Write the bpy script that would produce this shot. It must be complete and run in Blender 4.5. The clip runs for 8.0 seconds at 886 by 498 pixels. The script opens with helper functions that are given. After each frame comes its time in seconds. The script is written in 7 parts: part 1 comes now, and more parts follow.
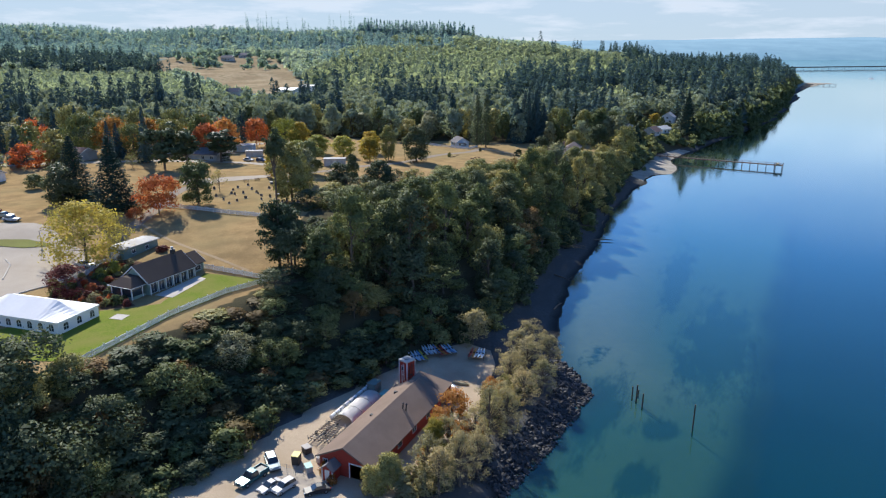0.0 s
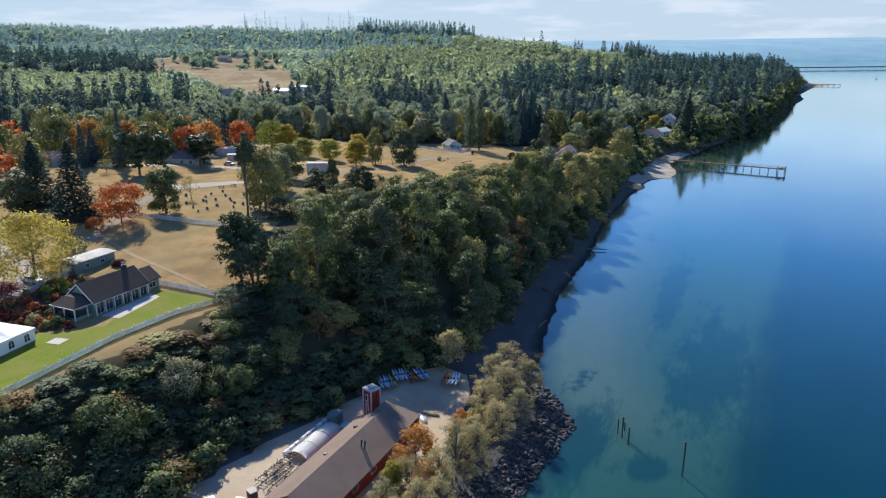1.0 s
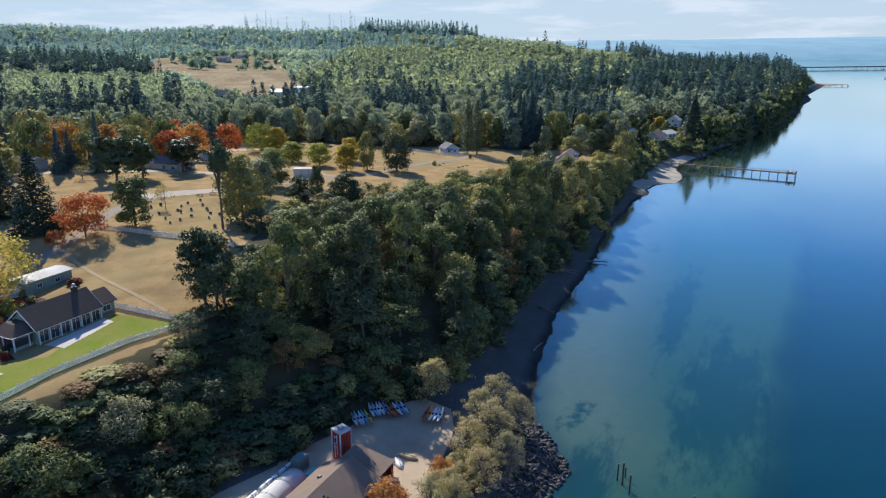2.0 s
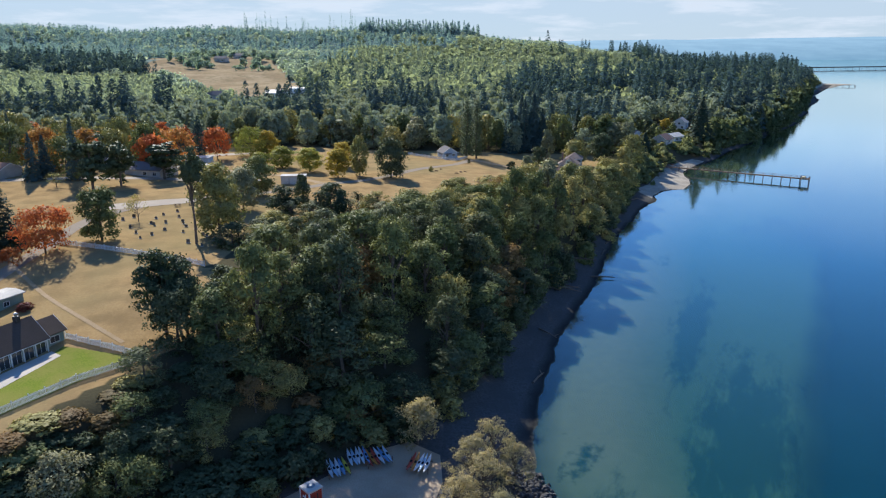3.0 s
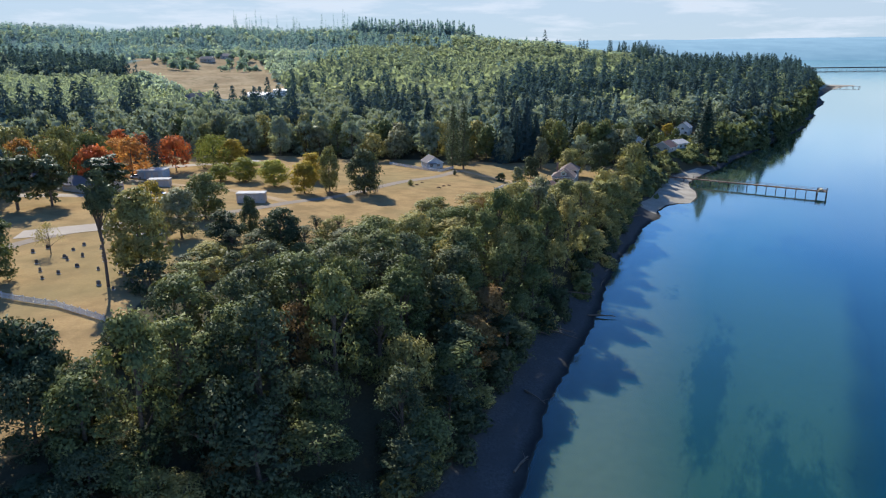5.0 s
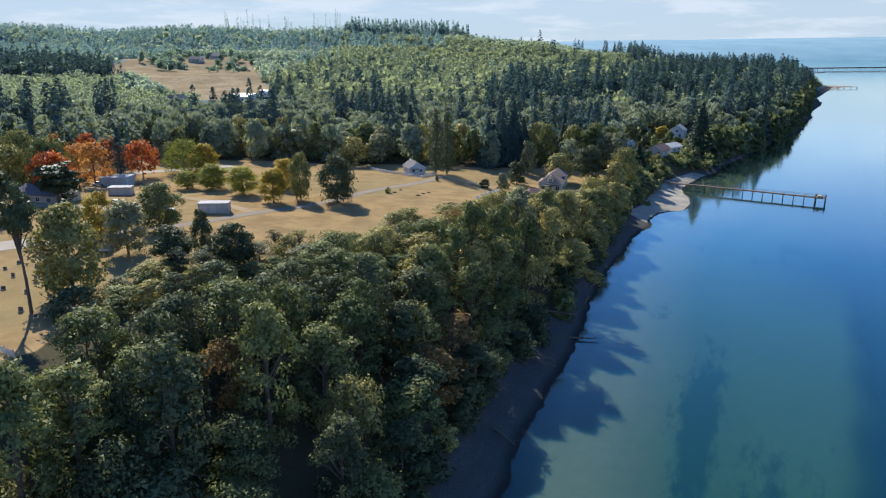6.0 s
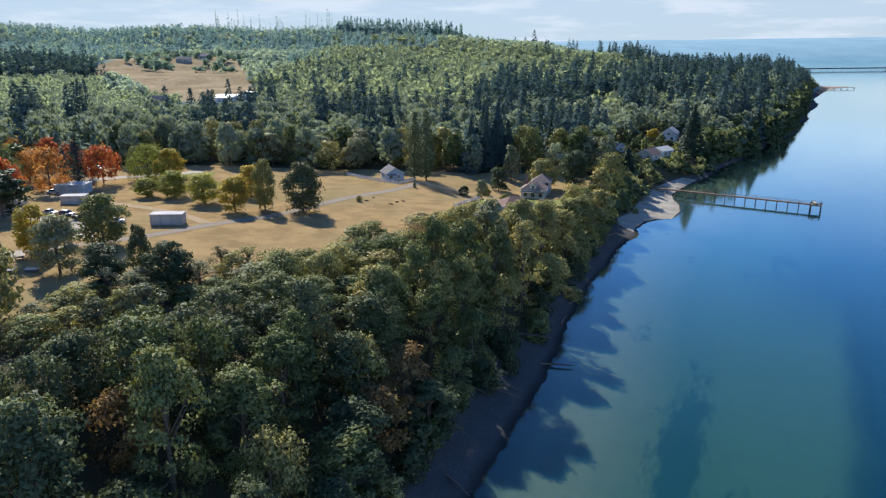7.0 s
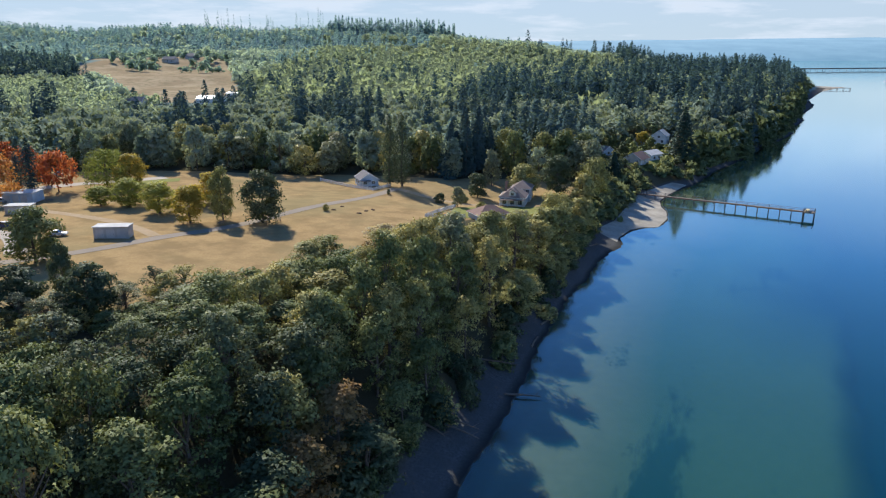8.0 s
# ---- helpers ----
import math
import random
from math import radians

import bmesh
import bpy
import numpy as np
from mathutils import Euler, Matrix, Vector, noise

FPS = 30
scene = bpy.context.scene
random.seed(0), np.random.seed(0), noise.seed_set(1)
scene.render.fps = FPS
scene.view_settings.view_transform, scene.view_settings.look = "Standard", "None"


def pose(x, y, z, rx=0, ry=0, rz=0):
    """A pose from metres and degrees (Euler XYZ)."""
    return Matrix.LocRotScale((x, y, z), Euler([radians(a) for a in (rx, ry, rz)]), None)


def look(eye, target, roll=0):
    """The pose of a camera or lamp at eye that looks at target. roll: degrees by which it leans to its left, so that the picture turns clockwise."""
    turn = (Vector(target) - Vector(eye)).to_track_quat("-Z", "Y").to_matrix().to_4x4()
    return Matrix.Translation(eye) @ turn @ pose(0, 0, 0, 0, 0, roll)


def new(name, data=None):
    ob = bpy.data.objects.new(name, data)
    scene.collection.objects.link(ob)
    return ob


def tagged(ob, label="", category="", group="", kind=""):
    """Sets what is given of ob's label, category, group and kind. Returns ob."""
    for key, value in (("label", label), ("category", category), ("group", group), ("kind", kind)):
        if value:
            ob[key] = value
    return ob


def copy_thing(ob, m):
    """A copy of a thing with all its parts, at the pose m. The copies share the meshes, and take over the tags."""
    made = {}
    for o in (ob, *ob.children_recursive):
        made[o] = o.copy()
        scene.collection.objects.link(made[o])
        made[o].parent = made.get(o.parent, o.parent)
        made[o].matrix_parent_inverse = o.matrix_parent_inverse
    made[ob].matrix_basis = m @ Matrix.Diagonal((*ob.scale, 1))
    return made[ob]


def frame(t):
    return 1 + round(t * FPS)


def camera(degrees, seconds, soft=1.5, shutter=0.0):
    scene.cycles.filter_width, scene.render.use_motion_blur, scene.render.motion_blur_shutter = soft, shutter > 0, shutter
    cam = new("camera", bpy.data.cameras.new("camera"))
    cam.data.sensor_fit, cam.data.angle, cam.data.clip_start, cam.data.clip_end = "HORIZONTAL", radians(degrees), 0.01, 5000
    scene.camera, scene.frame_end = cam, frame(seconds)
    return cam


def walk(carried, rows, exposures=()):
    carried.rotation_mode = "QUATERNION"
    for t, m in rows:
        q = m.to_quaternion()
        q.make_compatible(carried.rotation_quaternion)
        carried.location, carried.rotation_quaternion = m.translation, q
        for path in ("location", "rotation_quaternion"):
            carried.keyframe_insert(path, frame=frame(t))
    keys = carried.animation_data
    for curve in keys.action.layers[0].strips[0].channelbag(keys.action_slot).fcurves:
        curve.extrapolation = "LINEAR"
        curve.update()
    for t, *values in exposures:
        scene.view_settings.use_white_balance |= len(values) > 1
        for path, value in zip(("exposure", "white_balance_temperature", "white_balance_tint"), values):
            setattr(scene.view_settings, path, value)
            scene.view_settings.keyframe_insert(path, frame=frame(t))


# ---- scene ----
cam = camera(64.6, 8.0, soft=1.2)
METRES, EYE, TILT, LEAN, TURN = 118.0, 63.1, -16.1, 0.0, 0.0
ROWS = [
    (0.0, 0.0, 0.0, 0.0, -0.0, 0.0, 0.0),
    (0.5, 0.0262, 0.0447, 0.0125, 0.09, -0.0, -0.03),
    (1.0, 0.0505, 0.0944, 0.0263, 0.25, 0.01, -0.07),
    (1.5, 0.0699, 0.1478, 0.0415, 0.45, 0.01, -0.09),
    (3.0, 0.1011, 0.3238, 0.0915, 0.82, 0.01, -0.16),
    (3.5, 0.109, 0.3855, 0.1092, 0.85, 0.02, -0.16),
    (4.0, 0.1181, 0.4474, 0.1269, 0.83, 0.03, -0.15),
    (4.5, 0.1317, 0.5079, 0.1444, 0.77, 0.02, -0.15),
    (6.0, 0.2039, 0.6775, 0.1942, 0.5, 0.02, -0.11),
    (6.5, 0.2344, 0.7321, 0.2103, 0.4, 0.01, -0.11),
    (7.0, 0.267, 0.7862, 0.2264, 0.31, 0.02, -0.1),
    (7.5, 0.3005, 0.84, 0.2423, 0.21, 0.01, -0.08),
    (8.0, 0.3344, 0.893, 0.2579, 0.1, 0.01, -0.07),
]
walk(cam, [(t, pose(0, 0, EYE, TILT, LEAN, TURN) @ pose(METRES * x, METRES * y, METRES * z, 90 + pitch, roll, yaw)) for t, x, y, z, yaw, pitch, roll in ROWS],
     exposures=[(0.0, 0.58, 5820, 10), (8.0, 0.58, 5820, 10)])

# ---- light: low sun ahead and to the left, clear sky with thin cloud on the horizon ----
SUN_ELEVATION, SUN_AZIMUTH = 35.5, -26.0
world = bpy.data.worlds.new("sky")
scene.world = world
world.use_nodes = True
wn, wl = world.node_tree.nodes, world.node_tree.links
wn.clear()
sky = wn.new("ShaderNodeTexSky")
sky.sky_type, sky.sun_disc = "NISHITA", False
sky.sun_elevation, sky.sun_rotation = radians(SUN_ELEVATION), radians(SUN_AZIMUTH)
sky.air_density, sky.dust_density, sky.ozone_density = 1.0, 0.0, 4.0
coord = wn.new("ShaderNodeTexCoord")
stretch = wn.new("ShaderNodeMapping")
stretch.inputs["Scale"].default_value = (2.2, 2.2, 16.0)
cloud = wn.new("ShaderNodeTexNoise")
cloud.inputs["Scale"].default_value, cloud.inputs["Detail"].default_value, cloud.inputs["Roughness"].default_value = 2.6, 7.0, 0.6
cover = wn.new("ShaderNodeValToRGB")
cover.color_ramp.elements[0].position, cover.color_ramp.elements[1].position = 0.47, 0.66
cover.color_ramp.elements[0].color, cover.color_ramp.elements[1].color = (0.92, 0.92, 0.92, 1), (0.99, 0.99, 0.99, 1)
height = wn.new("ShaderNodeSeparateXYZ")
band = wn.new("ShaderNodeValToRGB")
band.color_ramp.elements[0].position, band.color_ramp.elements[1].position = 0.08, 0.25
band.color_ramp.elements[0].color, band.color_ramp.elements[1].color = (1, 1, 1, 1), (0.05, 0.05, 0.05, 1)
both = wn.new("ShaderNodeMath")
both.operation = "MULTIPLY"
mixed = wn.new("ShaderNodeMixRGB")
veil = wn.new("ShaderNodeValToRGB")
veil.color_ramp.elements[0].position, veil.color_ramp.elements[1].position = 0.48, 0.60
veil.color_ramp.elements[0].color, veil.color_ramp.elements[1].color = (4.5, 5.0, 5.35, 1), (5.7, 6.0, 6.25, 1)
wl.new(cloud.outputs["Fac"], veil.inputs["Fac"])
wl.new(veil.outputs["Color"], mixed.inputs["Color2"])
back = wn.new("ShaderNodeBackground")
back.inputs["Strength"].default_value = 0.088
out = wn.new("ShaderNodeOutputWorld")
wl.new(coord.outputs["Generated"], stretch.inputs["Vector"])
wl.new(stretch.outputs["Vector"], cloud.inputs["Vector"])
wl.new(cloud.outputs["Fac"], cover.inputs["Fac"])
wl.new(coord.outputs["Generated"], height.inputs["Vector"])
wl.new(height.outputs["Z"], band.inputs["Fac"])
wl.new(cover.outputs["Color"], both.inputs[0])
wl.new(band.outputs["Color"], both.inputs[1])
wl.new(both.outputs["Value"], mixed.inputs["Fac"])
air = wn.new("ShaderNodeMixRGB")
air.blend_type = "MULTIPLY"
air.inputs["Fac"].default_value = 1.0
air.inputs["Color2"].default_value = (0.58, 0.93, 1.30, 1)
wl.new(sky.outputs["Color"], air.inputs["Color1"])
wl.new(air.outputs["Color"], mixed.inputs["Color1"])
wl.new(mixed.outputs["Color"], back.inputs["Color"])
wl.new(back.outputs["Background"], out.inputs["Surface"])

lamp = bpy.data.lights.new("sun", "SUN")
lamp.energy, lamp.angle, lamp.color = 5.0, radians(0.53), (1.0, 0.90, 0.74)
sun = new("sun", lamp)
a, e = radians(SUN_AZIMUTH), radians(SUN_ELEVATION)
sun.matrix_world = look((math.sin(a) * math.cos(e) * 200, math.cos(a) * math.cos(e) * 200, math.sin(e) * 200), (0, 0, 0))


# ---- materials ----
def nodes_of(name):
    m = bpy.data.materials.new(name)
    m.use_nodes = True
    n, l = m.node_tree.nodes, m.node_tree.links
    return m, n, l, n["Principled BSDF"], n["Material Output"]


def noise_node(n, l, vector, scale, detail=4.0, rough=0.55):
    t = n.new("ShaderNodeTexNoise")
    t.inputs["Scale"].default_value, t.inputs["Detail"].default_value, t.inputs["Roughness"].default_value = scale, detail, rough
    l.new(vector, t.inputs["Vector"])
    return t.outputs["Fac"]


def ramp(n, l, value, lo, hi, c0=(0, 0, 0), c1=(1, 1, 1)):
    r = n.new("ShaderNodeValToRGB")
    r.color_ramp.elements[0].position, r.color_ramp.elements[1].position = lo, hi
    r.color_ramp.elements[0].color, r.color_ramp.elements[1].color = (*c0, 1), (*c1, 1)
    l.new(value, r.inputs["Fac"])
    return r.outputs["Color"]


def blend(n, l, factor, one, two, mode="MIX"):
    b = n.new("ShaderNodeMixRGB")
    b.blend_type = mode
    for socket, value in ((b.inputs["Fac"], factor), (b.inputs["Color1"], one), (b.inputs["Color2"], two)):
        if isinstance(value, (int, float)):
            socket.default_value = value
        elif isinstance(value, tuple):
            socket.default_value = (*value, 1)
        else:
            l.new(value, socket)
    return b.outputs["Color"]


def surface(name, one, two, fine=3.0, coarse=0.25, rough=0.8, metal=0.0, bump=0.3, depth=0.03, stain=None, vary=0.0):
    """A surface of two tones, mixed at a coarse and a fine scale (waves a metre), with a fine relief."""
    m, n, l, b, _ = nodes_of(name)
    place = n.new("ShaderNodeNewGeometry").outputs["Position"]
    small, large = noise_node(n, l, place, fine, 5), noise_node(n, l, place, coarse, 3)
    colour = blend(n, l, ramp(n, l, small, 0.3, 0.7), one, two)
    colour = blend(n, l, ramp(n, l, large, 0.35, 0.65, (0.0,) * 3, (0.6,) * 3), colour, stain or tuple(0.7 * v for v in two))
    if vary:
        r = n.new("ShaderNodeObjectInfo").outputs["Random"]
        colour = blend(n, l, 1.0, colour, ramp(n, l, r, 0, 1, (1 - vary,) * 3, (1 + vary,) * 3), "MULTIPLY")
    l.new(colour, b.inputs["Base Color"])
    b.inputs["Roughness"].default_value, b.inputs["Metallic"].default_value = rough, metal
    b.inputs["Specular IOR Level"].default_value = 0.03 if rough > 0.75 else 0.4
    if bump:
        u = n.new("ShaderNodeBump")
        u.inputs["Strength"].default_value, u.inputs["Distance"].default_value = bump, depth
        l.new(small, u.inputs["Height"])
        l.new(u.outputs["Normal"], b.inputs["Normal"])
    return m


def leafage(name, dark, light, tip=None, through_light=0.30, patch=0.12, gloss=0.03, mixed=0.6):
    """Leaves: each leaf, each plant and each patch of the wood has its own tone; some sun shines through."""
    m, n, l, b, o = nodes_of(name)
    geo = n.new("ShaderNodeNewGeometry")
    colour = blend(n, l, ramp(n, l, geo.outputs["Random Per Island"], 0, 1, (0.5 - mixed / 2,) * 3, (0.5 + mixed / 2,) * 3), dark, light)
    area = noise_node(n, l, geo.outputs["Position"], patch, 3)
    colour = blend(n, l, ramp(n, l, area, 0.35, 0.7, (0,) * 3, (0.55,) * 3), colour, tip or light)
    own = n.new("ShaderNodeObjectInfo").outputs["Random"]
    colour = blend(n, l, 1.0, colour, ramp(n, l, own, 0, 1, (0.72, 0.78, 0.75), (1.25, 1.18, 1.1)), "MULTIPLY")
    l.new(colour, b.inputs["Base Color"])
    b.inputs["Roughness"].default_value = 0.5
    b.inputs["Specular IOR Level"].default_value = gloss
    t, mix = n.new("ShaderNodeBsdfTranslucent"), n.new("ShaderNodeMixShader")
    l.new(blend(n, l, 1.0, colour, (1.25, 1.2, 0.75), "MULTIPLY"), t.inputs["Color"])
    mix.inputs["Fac"].default_value = through_light
    l.new(b.outputs["BSDF"], mix.inputs[1])
    l.new(t.outputs["BSDF"], mix.inputs[2])
    l.new(mix.outputs["Shader"], o.inputs["Surface"])
    return m


LEAF = {
    "green": leafage("green_leaves", (0.048, 0.067, 0.034), (0.240, 0.265, 0.108), through_light=0.2),
    "dark": leafage("dark_green_leaves", (0.027, 0.042, 0.028), (0.150, 0.175, 0.094), through_light=0.18),
    "olive": leafage("olive_leaves", (0.101, 0.106, 0.040), (0.482, 0.454, 0.179), (0.426, 0.358, 0.151), through_light=0.2),
    "grey": leafage("grey_green_leaves", (0.068, 0.078, 0.052), (0.380, 0.382, 0.225), through_light=0.2),
    "beige": leafage("pale_willow_leaves", (0.273, 0.233, 0.137), (0.525, 0.457, 0.289), (0.420, 0.367, 0.200), through_light=0.4),
    "lime": leafage("yellow_green_leaves", (0.185, 0.200, 0.046), (0.400, 0.400, 0.105), through_light=0.42),
    "yellow": leafage("yellow_autumn_leaves", (0.330, 0.280, 0.060), (0.560, 0.480, 0.150), (0.300, 0.290, 0.090), through_light=0.45),
    "gold": leafage("golden_autumn_leaves", (0.340, 0.255, 0.050), (0.600, 0.455, 0.105), (0.300, 0.275, 0.085), through_light=0.45),
    "orange": leafage("orange_autumn_leaves", (0.380, 0.155, 0.055), (0.580, 0.285, 0.105), (0.260, 0.225, 0.080), patch=0.35, through_light=0.45),
    "red": leafage("red_autumn_leaves", (0.370, 0.085, 0.045), (0.560, 0.180, 0.085), (0.400, 0.200, 0.070), patch=0.35, through_light=0.45),
    "rust": leafage("rust_brown_leaves", (0.150, 0.090, 0.045), (0.320, 0.210, 0.100), (0.180, 0.165, 0.070)),
    "darkred": leafage("dark_plum_leaves", (0.068, 0.024, 0.027), (0.169, 0.054, 0.051)),
    "fir": leafage("dark_fir_needles", (0.024, 0.044, 0.036), (0.070, 0.106, 0.072), through_light=0.1, gloss=0.03),
    # bluer and paler than fir: some haze is put into these needles' colour
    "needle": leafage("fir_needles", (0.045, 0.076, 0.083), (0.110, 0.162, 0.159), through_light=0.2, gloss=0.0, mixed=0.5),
    "headland_needle": leafage("haze_tinted_fir_needles", (0.058, 0.098, 0.112), (0.104, 0.158, 0.166), through_light=0.3, gloss=0.0, mixed=0.3),
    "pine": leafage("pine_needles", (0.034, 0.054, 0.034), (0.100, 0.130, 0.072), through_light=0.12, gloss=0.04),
    # haze is put into the next four colours, paler and bluer than near leaves
    "far_needle": leafage("haze_blue_far_needles", (0.198, 0.307, 0.383), (0.245, 0.360, 0.416), through_light=0.5, patch=0.02, gloss=0.0, mixed=0.25),
    "far_leaf": leafage("haze_tinted_alder_leaves", (0.313, 0.401, 0.380), (0.388, 0.474, 0.413), (0.283, 0.371, 0.355), through_light=0.6, patch=0.008, gloss=0.0, mixed=0.2),
    "far_olive": leafage("haze_tinted_olive_alder_leaves", (0.265, 0.320, 0.236), (0.342, 0.384, 0.266), (0.241, 0.307, 0.243), through_light=0.6, patch=0.012, gloss=0.0, mixed=0.25),
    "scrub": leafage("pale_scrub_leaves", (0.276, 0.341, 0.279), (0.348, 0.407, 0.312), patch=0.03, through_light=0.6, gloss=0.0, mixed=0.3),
    # the belt alders' colour also has some blue haze mixed in
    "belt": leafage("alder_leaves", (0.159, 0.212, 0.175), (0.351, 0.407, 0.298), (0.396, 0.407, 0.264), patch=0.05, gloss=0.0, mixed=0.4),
}
BARK = surface("grey_brown_bark", (0.10, 0.075, 0.055), (0.20, 0.165, 0.13), 4, 0.5, 0.9, bump=0.6, depth=0.05)
RED_WOOD = surface("red_painted_boards", (0.40, 0.050, 0.030), (0.33, 0.040, 0.025), 6, 0.4, 0.6, bump=0.2, depth=0.01)
WHITE = surface("white_paint", (0.78, 0.78, 0.76), (0.70, 0.70, 0.68), 5, 0.4, 0.5, bump=0.1, depth=0.005)
CANVAS = surface("white_tent_canvas", (0.84, 0.82, 0.78), (0.80, 0.78, 0.74), 1.2, 0.3, 0.6, bump=0.08, depth=0.03, stain=(0.76, 0.74, 0.71))
BROWN_ROOF = surface("brown_shingles", (0.200, 0.150, 0.118), (0.240, 0.182, 0.145), 7, 0.3, 0.85, bump=0.5, depth=0.03, stain=(0.17, 0.13, 0.10))
DARK_ROOF = surface("dark_brown_shingles", (0.095, 0.072, 0.058), (0.130, 0.100, 0.080), 7, 0.3, 0.8, bump=0.5, depth=0.03)
GREEN_WALL = surface("sage_green_siding", (0.26, 0.34, 0.28), (0.22, 0.30, 0.25), 5, 0.5, 0.65, bump=0.2, depth=0.01)
BLUE_WALL = surface("pale_blue_siding", (0.52, 0.60, 0.66), (0.46, 0.54, 0.60), 5, 0.5, 0.65, bump=0.2, depth=0.01)
TAN_WALL = surface("tan_siding", (0.56, 0.52, 0.45), (0.50, 0.46, 0.40), 5, 0.5, 0.65, bump=0.2, depth=0.01)
GREY_ROOF = surface("grey_shingles", (0.16, 0.15, 0.15), (0.22, 0.205, 0.20), 7, 0.4, 0.8, bump=0.4, depth=0.03)
RUST_ROOF = surface("faded_red_brown_shingles", (0.25, 0.16, 0.125), (0.31, 0.205, 0.16), 7, 0.4, 0.8, bump=0.4, depth=0.03)
PALE_ROOF = surface("pale_sheet_roof", (0.64, 0.61, 0.56), (0.56, 0.535, 0.49), 3, 0.3, 0.8, bump=0.15, depth=0.01)
CONCRETE = surface("pale_concrete", (0.52, 0.475, 0.41), (0.60, 0.555, 0.485), 4, 0.3, 0.85, bump=0.2, depth=0.01)
ASPHALT = surface("sun_bleached_asphalt", (0.40, 0.345, 0.275), (0.47, 0.41, 0.33), 5, 0.12, 0.9, bump=0.25, depth=0.02, stain=(0.33, 0.28, 0.22))
DRIVE = surface("worn_tan_drive", (0.25, 0.205, 0.155), (0.315, 0.265, 0.205), 5, 0.15, 0.95, bump=0.3, depth=0.02, stain=(0.25, 0.21, 0.16))
GRAVEL = surface("pale_gravel", (0.42, 0.33, 0.225), (0.52, 0.42, 0.30), 5, 0.14, 0.95, bump=0.5, depth=0.04, stain=(0.33, 0.255, 0.17))
DIRT = surface("worn_dirt", (0.34, 0.25, 0.15), (0.42, 0.32, 0.20), 3, 0.3, 0.95, bump=0.3, depth=0.03, stain=(0.32, 0.23, 0.12))
LAWN = surface("mown_green_lawn", (0.110, 0.160, 0.016), (0.185, 0.220, 0.030), 4, 0.22, 0.9, bump=0.6, depth=0.05, stain=(0.235, 0.205, 0.06))
SAND = surface("pale_beach_sand", (0.35, 0.31, 0.245), (0.47, 0.425, 0.34), 2.5, 0.2, 0.95, bump=0.4, depth=0.05, stain=(0.20, 0.18, 0.145))
PALE_LAWN = surface("watered_field_grass", (0.17, 0.19, 0.05), (0.25, 0.24, 0.075), 5, 0.2, 0.9, bump=0.5, depth=0.05)
GARDEN = surface("garden_soil_bed", (0.085, 0.055, 0.040), (0.15, 0.095, 0.065), 3, 0.4, 0.95, bump=0.5, depth=0.05)
TIMBER = surface("weathered_timber", (0.15, 0.115, 0.085), (0.25, 0.20, 0.155), 8, 0.6, 0.85, bump=0.5, depth=0.02)
RUSTY = surface("weathered_red_brown_timber", (0.24, 0.125, 0.085), (0.33, 0.20, 0.15), 8, 0.6, 0.85, bump=0.4, depth=0.02)
WET_WOOD = surface("wet_black_timber", (0.025, 0.022, 0.019), (0.05, 0.042, 0.035), 6, 1.0, 0.6, bump=0.5, depth=0.03)
ROCK = surface("dark_basalt", (0.016, 0.016, 0.018), (0.055, 0.054, 0.055), 3, 0.6, 0.75, bump=0.6, depth=0.08, vary=0.3)
STONE = surface("dark_polished_granite", (0.09, 0.088, 0.086), (0.17, 0.165, 0.155), 9, 1.2, 0.8, bump=0.1, depth=0.01, vary=0.3)
STEEL = surface("galvanised_steel", (0.42, 0.43, 0.44), (0.34, 0.35, 0.36), 6, 1.0, 0.45, 0.8, bump=0.1, depth=0.01)
DARK_STEEL = surface("dark_painted_steel", (0.035, 0.037, 0.04), (0.06, 0.06, 0.062), 6, 1.0, 0.5, 0.3, bump=0.1, depth=0.01)
GREEN_BOX = surface("green_grey_painted_steel", (0.19, 0.25, 0.22), (0.15, 0.20, 0.18), 5, 0.6, 0.55, bump=0.1, depth=0.01)
TEAL = surface("sea_green_plastic", (0.30, 0.52, 0.44), (0.24, 0.44, 0.38), 5, 0.6, 0.5, bump=0.1, depth=0.01)
RUBBER = surface("black_rubber", (0.02, 0.02, 0.02), (0.035, 0.035, 0.035), 9, 1.0, 0.85, bump=0.1, depth=0.005)
TARP = surface("blue_tarpaulin", (0.03, 0.07, 0.28), (0.05, 0.12, 0.40), 3, 0.8, 0.5, bump=0.5, depth=0.06)
STRAW = surface("pale_yellow_canvas", (0.55, 0.46, 0.26), (0.46, 0.36, 0.18), 4, 0.6, 0.7, bump=0.4, depth=0.05)


def paint(name, colour, rough=0.5, metal=0.0):
    m = surface(name, colour, tuple(0.88 * v for v in colour), 3, 0.8, rough, metal, bump=0.03, depth=0.004, stain=tuple(0.8 * v for v in colour))
    return m


CAR_WHITE, CAR_SILVER = paint("white_car_paint", (0.52, 0.52, 0.51)), paint("silver_green_car_paint", (0.30, 0.36, 0.36), 0.3, 0.4)
CAR_TEAL, CAR_BLACK, CAR_BLUE = paint("dark_teal_car_paint", (0.05, 0.13, 0.15), 0.25, 0.3), paint("black_car_paint", (0.02, 0.022, 0.028)), paint("dark_blue_car_paint", (0.03, 0.06, 0.15))
CAR_RED = paint("dark_red_car_paint", (0.22, 0.03, 0.03))
